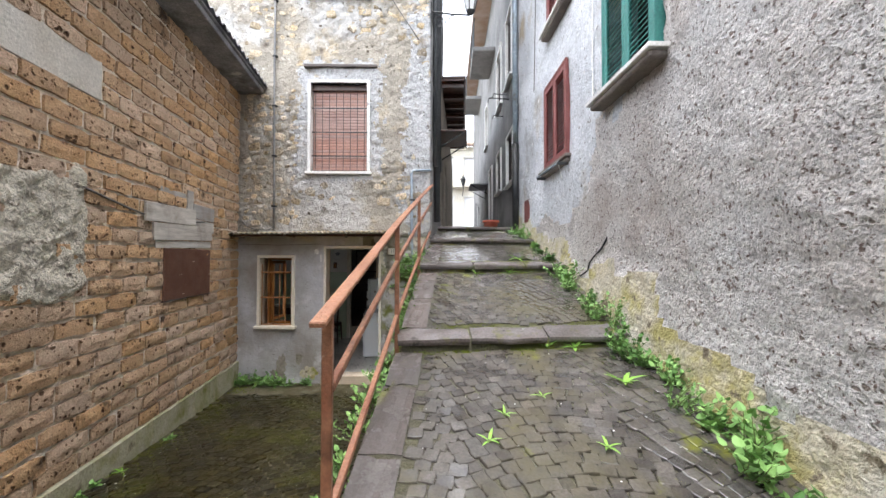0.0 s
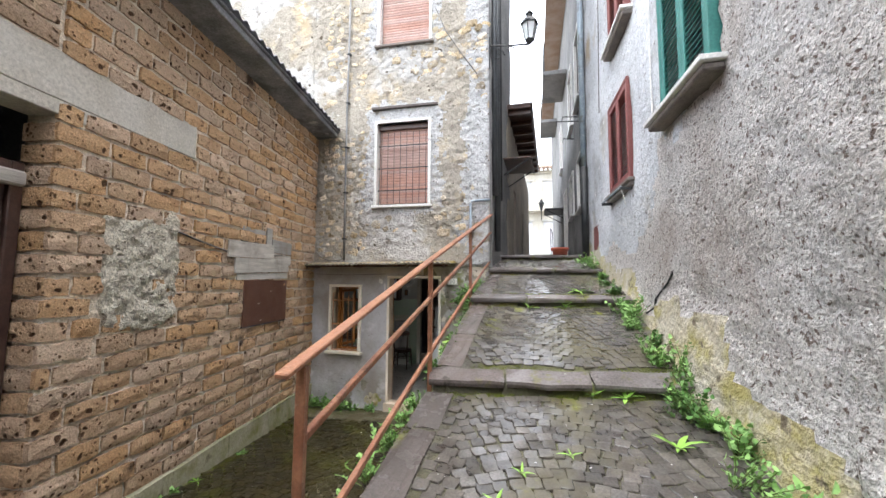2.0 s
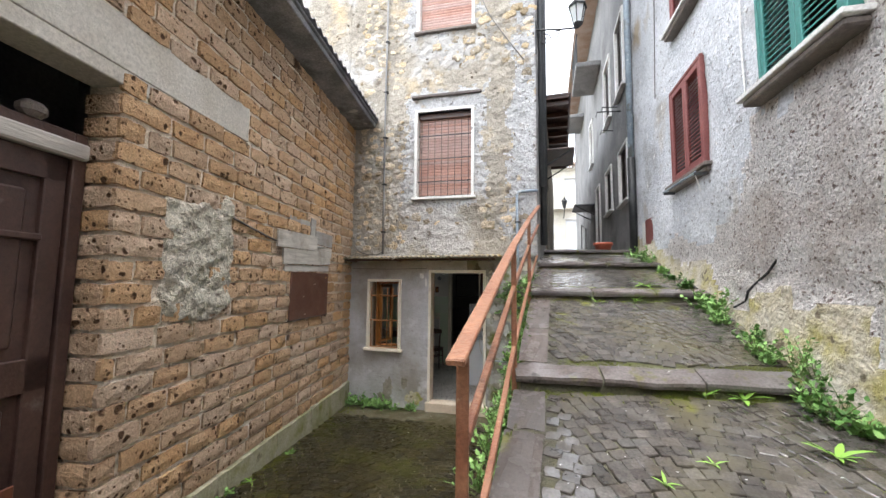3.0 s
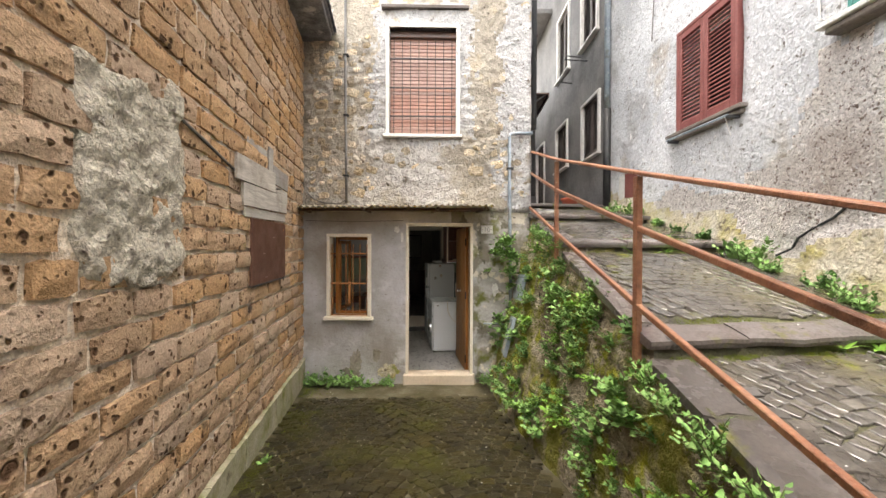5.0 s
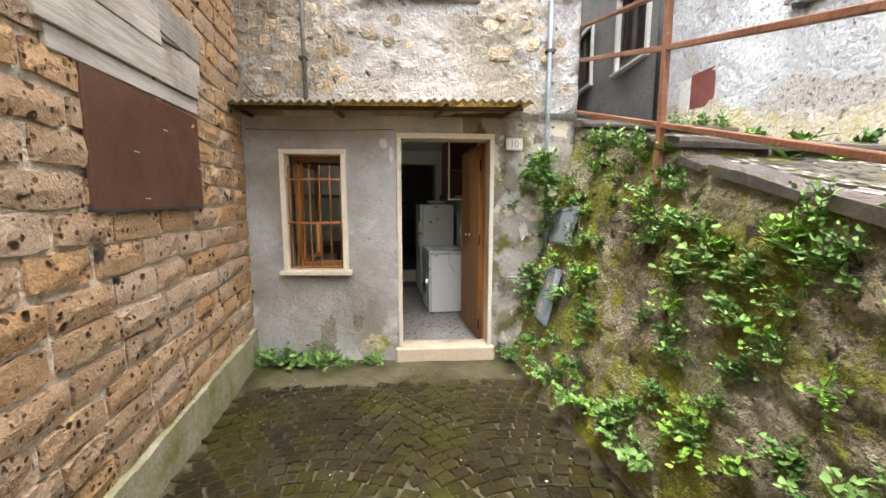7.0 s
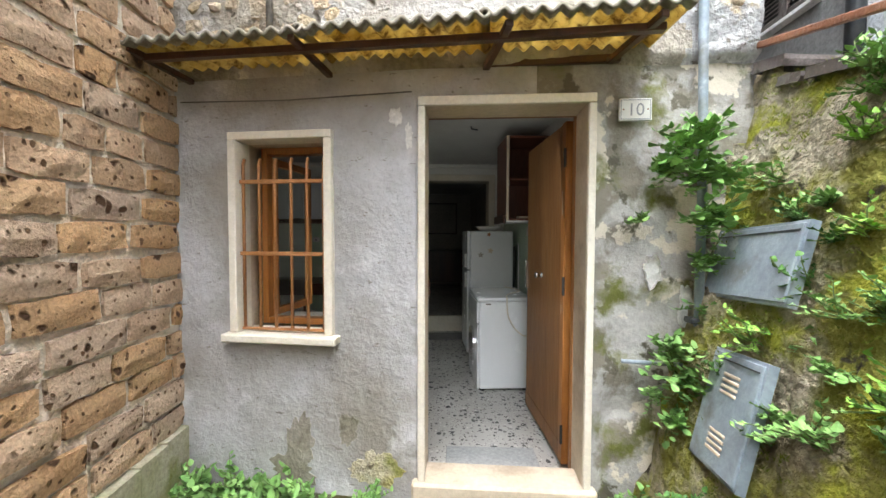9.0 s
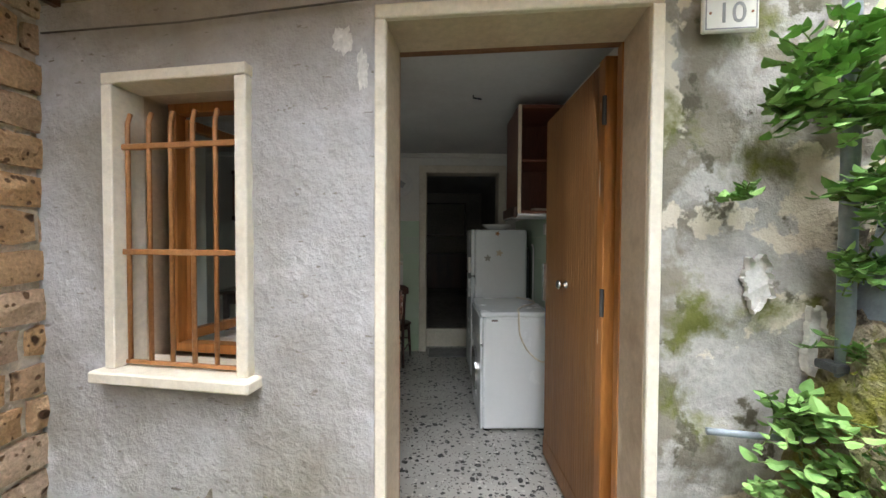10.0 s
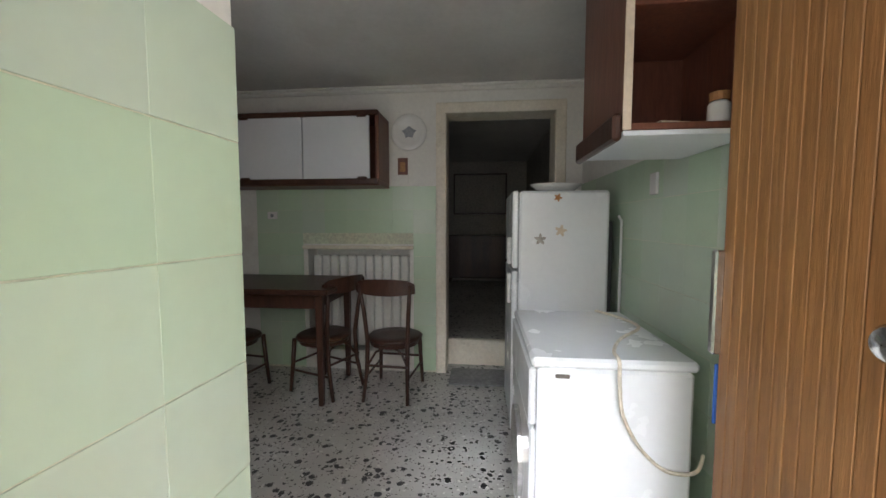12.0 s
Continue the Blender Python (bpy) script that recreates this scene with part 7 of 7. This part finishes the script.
brick_kinds = [brick_mesh(900 + k) for k in range(16)]


def in_patch(a, b, z0, z1):
    cy, cz = 0.74, 1.66
    if abs((a + b) / 2 - cy) < 0.26 and abs((z0 + z1) / 2 - cz) < 0.36:
        return True
    if b > 0.05 and a < 1.20 and z1 > 2.86 and z0 < 3.06:
        return True
    return b < 0.34 and z0 < 2.80 < z1
    

rows = 29
made = 0
for row in range(rows):
    z0 = -0.135 + row * PITCH
    z1 = z0 + BRICK_H
    if z1 > 4.13:
        break
    a = 0.0
    first = True
    while a < 4.33:
        ln = rp.uniform(0.31, 0.40)
        if first and row % 2:
            ln *= 0.55
        if rp.random() < 0.08:
            ln *= 0.6
        first = False
        b = min(a + ln, 4.35)
        cut_a, cut_b = a, b
        if z1 > 2.84 and z0 < 3.10 and a < 1.25 < b:
            cut_a = 1.265
        if not in_patch(cut_a, cut_b, z0, z1) and cut_b - cut_a > 0.06:
            o = new("brick", rp.choice(brick_kinds))
            o.parent = brick_wall
            o.matrix_local = pose(cut_a + 0.004, rp.uniform(-0.019, -0.006), z0 + rp.uniform(-0.006, 0.006), 0, rp.uniform(-0.7, 0.7), 0) @ Matrix.Diagonal((cut_b - cut_a - rp.uniform(0.018, 0.032), rp.choice((0.9, 1.1)), BRICK_H * rp.uniform(0.94, 1.05), 1))
            made += 1
        a = b
# returns of the courses in the door jamb
for row in range(19):
    z0 = -0.135 + row * PITCH
    o = new("brick", rp.choice(brick_kinds))
    o.parent = brick_wall
    o.matrix_local = pose(0.012, 0.245, z0, 0, 0, -90) @ Matrix.Diagonal((0.235, 0.9, BRICK_H, 1))
# bricks above the door lintel, on the far part
bm = bmesh.new()
verts, faces = [], []
for row in range(7):
    z0 = 3.15 + row * PITCH
    a = -2.8
    while a < -0.02:
        b = min(a + rp.uniform(0.3, 0.4), 0.0)
        if b - a > 0.08:
            src = rp.choice(brick_kinds)
            base = len(verts)
            verts += [(a + v.co.x * (b - a - 0.018), v.co.y, z0 + v.co.z * BRICK_H) for v in src.vertices]
            faces += [[base + i for i in p.vertices] for p in src.polygons]
        a = b
me = bpy.data.meshes.new("bricks_above_door")
me.from_pydata(verts, [], faces)
me.materials.append(M["tufa"])
ob = new("bricks_above_door", me)
ob.parent = brick_wall
tagged(ob, "", "", "", "stuff")


# ---- pieces: cobbles ----
def cobble_mesh(seed, material):
    """A worn sett about one unit wide, its top at z about 0."""
    r = random.Random(seed)
    bm = bmesh.new()
    pts = [(-0.5, -0.5), (0.0, -0.53), (0.5, -0.5), (0.54, 0.0), (0.5, 0.5), (0.0, 0.52), (-0.5, 0.5), (-0.53, 0.0)]
    pts = [(x + r.uniform(-0.07, 0.07), y + r.uniform(-0.07, 0.07)) for x, y in pts]
    low = [bm.verts.new((x, y, -0.03)) for x, y in pts]
    rim = [bm.verts.new((x * 0.985, y * 0.985, -0.004 + r.uniform(-0.0015, 0.0015))) for x, y in pts]
    top = [bm.verts.new((x * 0.90, y * 0.90, r.uniform(-0.001, 0.001))) for x, y in pts]
    for a, b in ((low, rim), (rim, top)):
        for k in range(8):
            bm.faces.new((a[k], a[(k + 1) % 8], b[(k + 1) % 8], b[k]))
    bm.faces.new(top)
    return mesh_of(bm, "cobble", material)


def pave(parent, material, spots, label):
    """Lay setts; spots: (x, y, z, sx, sy, turn, tilt, single)."""
    kinds = [cobble_mesh(1200 + k, material) for k in range(10)]
    verts, faces = [], []
    n = 0
    for x, y, z, sx, sy, turn, tilt, single in spots:
        src = rp.choice(kinds)
        m = pose(x, y, z, tilt + rp.uniform(-1.2, 1.2), rp.uniform(-1.2, 1.2), turn) @ Matrix.Diagonal((sx, sy, 1, 1))
        if single and n < 300:
            o = new("cobble", src)
            o.parent = parent
            o.matrix_world = m
            n += 1
        else:
            base = len(verts)
            verts += [m @ v.co for v in src.vertices]
            faces += [[base + i for i in p.vertices] for p in src.polygons]
    me = bpy.data.meshes.new("cobbles")
    me.from_pydata(verts, [], faces)
    me.materials.append(material_island[material.name])
    o = new("cobbles", me)
    o.parent = parent
    tagged(o, label, "", "", "stuff")


material_island = {
    "wet_cobble": surface("wet_cobbles", (0.062, 0.055, 0.048), (0.110, 0.100, 0.090), 7, 75, 0.15, 0.05, 30, rough_var=0.09, spec=0.95, vary=0.34, dist=0.008, grain_amp=0.32, stains=[((0.115, 0.102, 0.058), 1.1, 0.50, 0.66), ((0.15, 0.16, 0.03), 2.1, 0.60, 0.67)], island=True),
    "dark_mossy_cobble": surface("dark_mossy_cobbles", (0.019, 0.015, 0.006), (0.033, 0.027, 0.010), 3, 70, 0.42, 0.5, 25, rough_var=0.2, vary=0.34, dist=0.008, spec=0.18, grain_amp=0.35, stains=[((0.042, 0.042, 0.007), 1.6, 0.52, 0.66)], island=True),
}
spots = []
y = 0.3
row = 0
while y < 7.05:
    x = EDGE(y) + 0.245 + (0.05 if row % 2 else 0.0)
    while x < WALL_E(y) - 0.02:
        wv = 0.11 * abs(math.sin((x - 0.3) * math.pi / 0.95))
        yy = y + wv
        nose = [s for s in STEPS if s[0] - 0.06 < yy < s[0] + 0.215]
        if not nose and yy > 0.2:
            s = rp.uniform(0.071, 0.085)
            slope = math.degrees(math.atan((ramp_z(yy + 0.03) - ramp_z(yy - 0.03)) / 0.06))
            spots.append((x + rp.uniform(-0.008, 0.008), yy + rp.uniform(-0.008, 0.008), ramp_z(yy) + rp.uniform(-0.004, 0.004), s, rp.uniform(0.066, 0.078),
                          math.degrees(math.atan(0.11 * 3.307 * math.cos(((x - 0.3) * 3.307) % math.pi))) + rp.uniform(-8, 8), min(slope, 20), 1.75 < yy < 2.75))
        x += 0.078
    y += 0.072
    row += 1
pave(ramp_bed, M["cobble"], spots, "wet grey setts of the lane")
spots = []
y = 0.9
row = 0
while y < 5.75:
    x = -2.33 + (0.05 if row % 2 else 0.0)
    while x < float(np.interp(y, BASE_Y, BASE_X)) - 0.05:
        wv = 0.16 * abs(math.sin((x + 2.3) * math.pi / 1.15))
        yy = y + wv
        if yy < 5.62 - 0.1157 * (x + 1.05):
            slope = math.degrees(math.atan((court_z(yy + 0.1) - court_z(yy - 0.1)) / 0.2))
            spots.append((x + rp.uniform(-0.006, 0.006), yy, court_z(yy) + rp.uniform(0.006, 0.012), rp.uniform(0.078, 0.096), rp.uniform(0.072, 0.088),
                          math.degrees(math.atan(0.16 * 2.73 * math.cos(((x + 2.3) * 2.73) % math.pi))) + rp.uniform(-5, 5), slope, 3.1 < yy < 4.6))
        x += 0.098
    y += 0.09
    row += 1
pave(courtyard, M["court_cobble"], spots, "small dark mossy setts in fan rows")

# ---- pieces: green wall tiles ----
tile_w, tile_h = 0.20, 0.198
tm = mesh_of(box(bmesh.new(), (0.0003, -0.0028, 0.0012), (tile_w - 0.0003, 0.0, tile_h - 0.0014), None, 0.0005), "tile", M["tile"])


def tiles(name, m, x0, x1, z_top, z_bot, shift=0.0, th=tile_h):
    """A tiled dado on a wall face; m: x along it, -y out of it."""
    bed = structure(name, boxes(((x0, -0.005, z_bot), (x1, 0.0, z_top))), M["grout"], m, "green glazed tile dado with pale joints", "tiles")
    z = z_top - th
    while z > z_bot - 0.02:
        x = x0 - shift
        while x < x1 - 0.01:
            a, b = max(x, x0), min(x + tile_w, x1)
            if b - a > 0.02:
                o = new("tile", tm)
                o.parent = bed
                o.matrix_local = pose(a, -0.004, z, rp.uniform(-0.15, 0.15), 0, rp.uniform(-0.15, 0.15)) @ Matrix.Diagonal(((b - a) / tile_w, 1, th / tile_h, 1))
            x += tile_w
        z -= th
    return bed


NICHE = (-2.28 - LEFTX, -1.30 - LEFTX, -0.30, 0.66)
tiles("tiles_north_lower", pose(LEFTX, BACK, 0), 1.0, NICHE[0], 1.15, FL)
tiles("tiles_north_middle", pose(LEFTX, BACK, 0), NICHE[0], NICHE[1], 1.15, 0.66)
tiles("tiles_north_door", pose(LEFTX, BACK, 0), NICHE[1], ID[0] - LEFTX - 0.078, 1.15, FL)
tiles("tiles_east", pose(RIGHT, 9.5, 0, 0, 0, -90), 0.0, 2.6, 1.15, FL)
tiles("tiles_reveal", SPLAY @ pose(0.0, 0.0, 0), 0.0, 0.508, 1.16, FL, 0.056, 0.187)
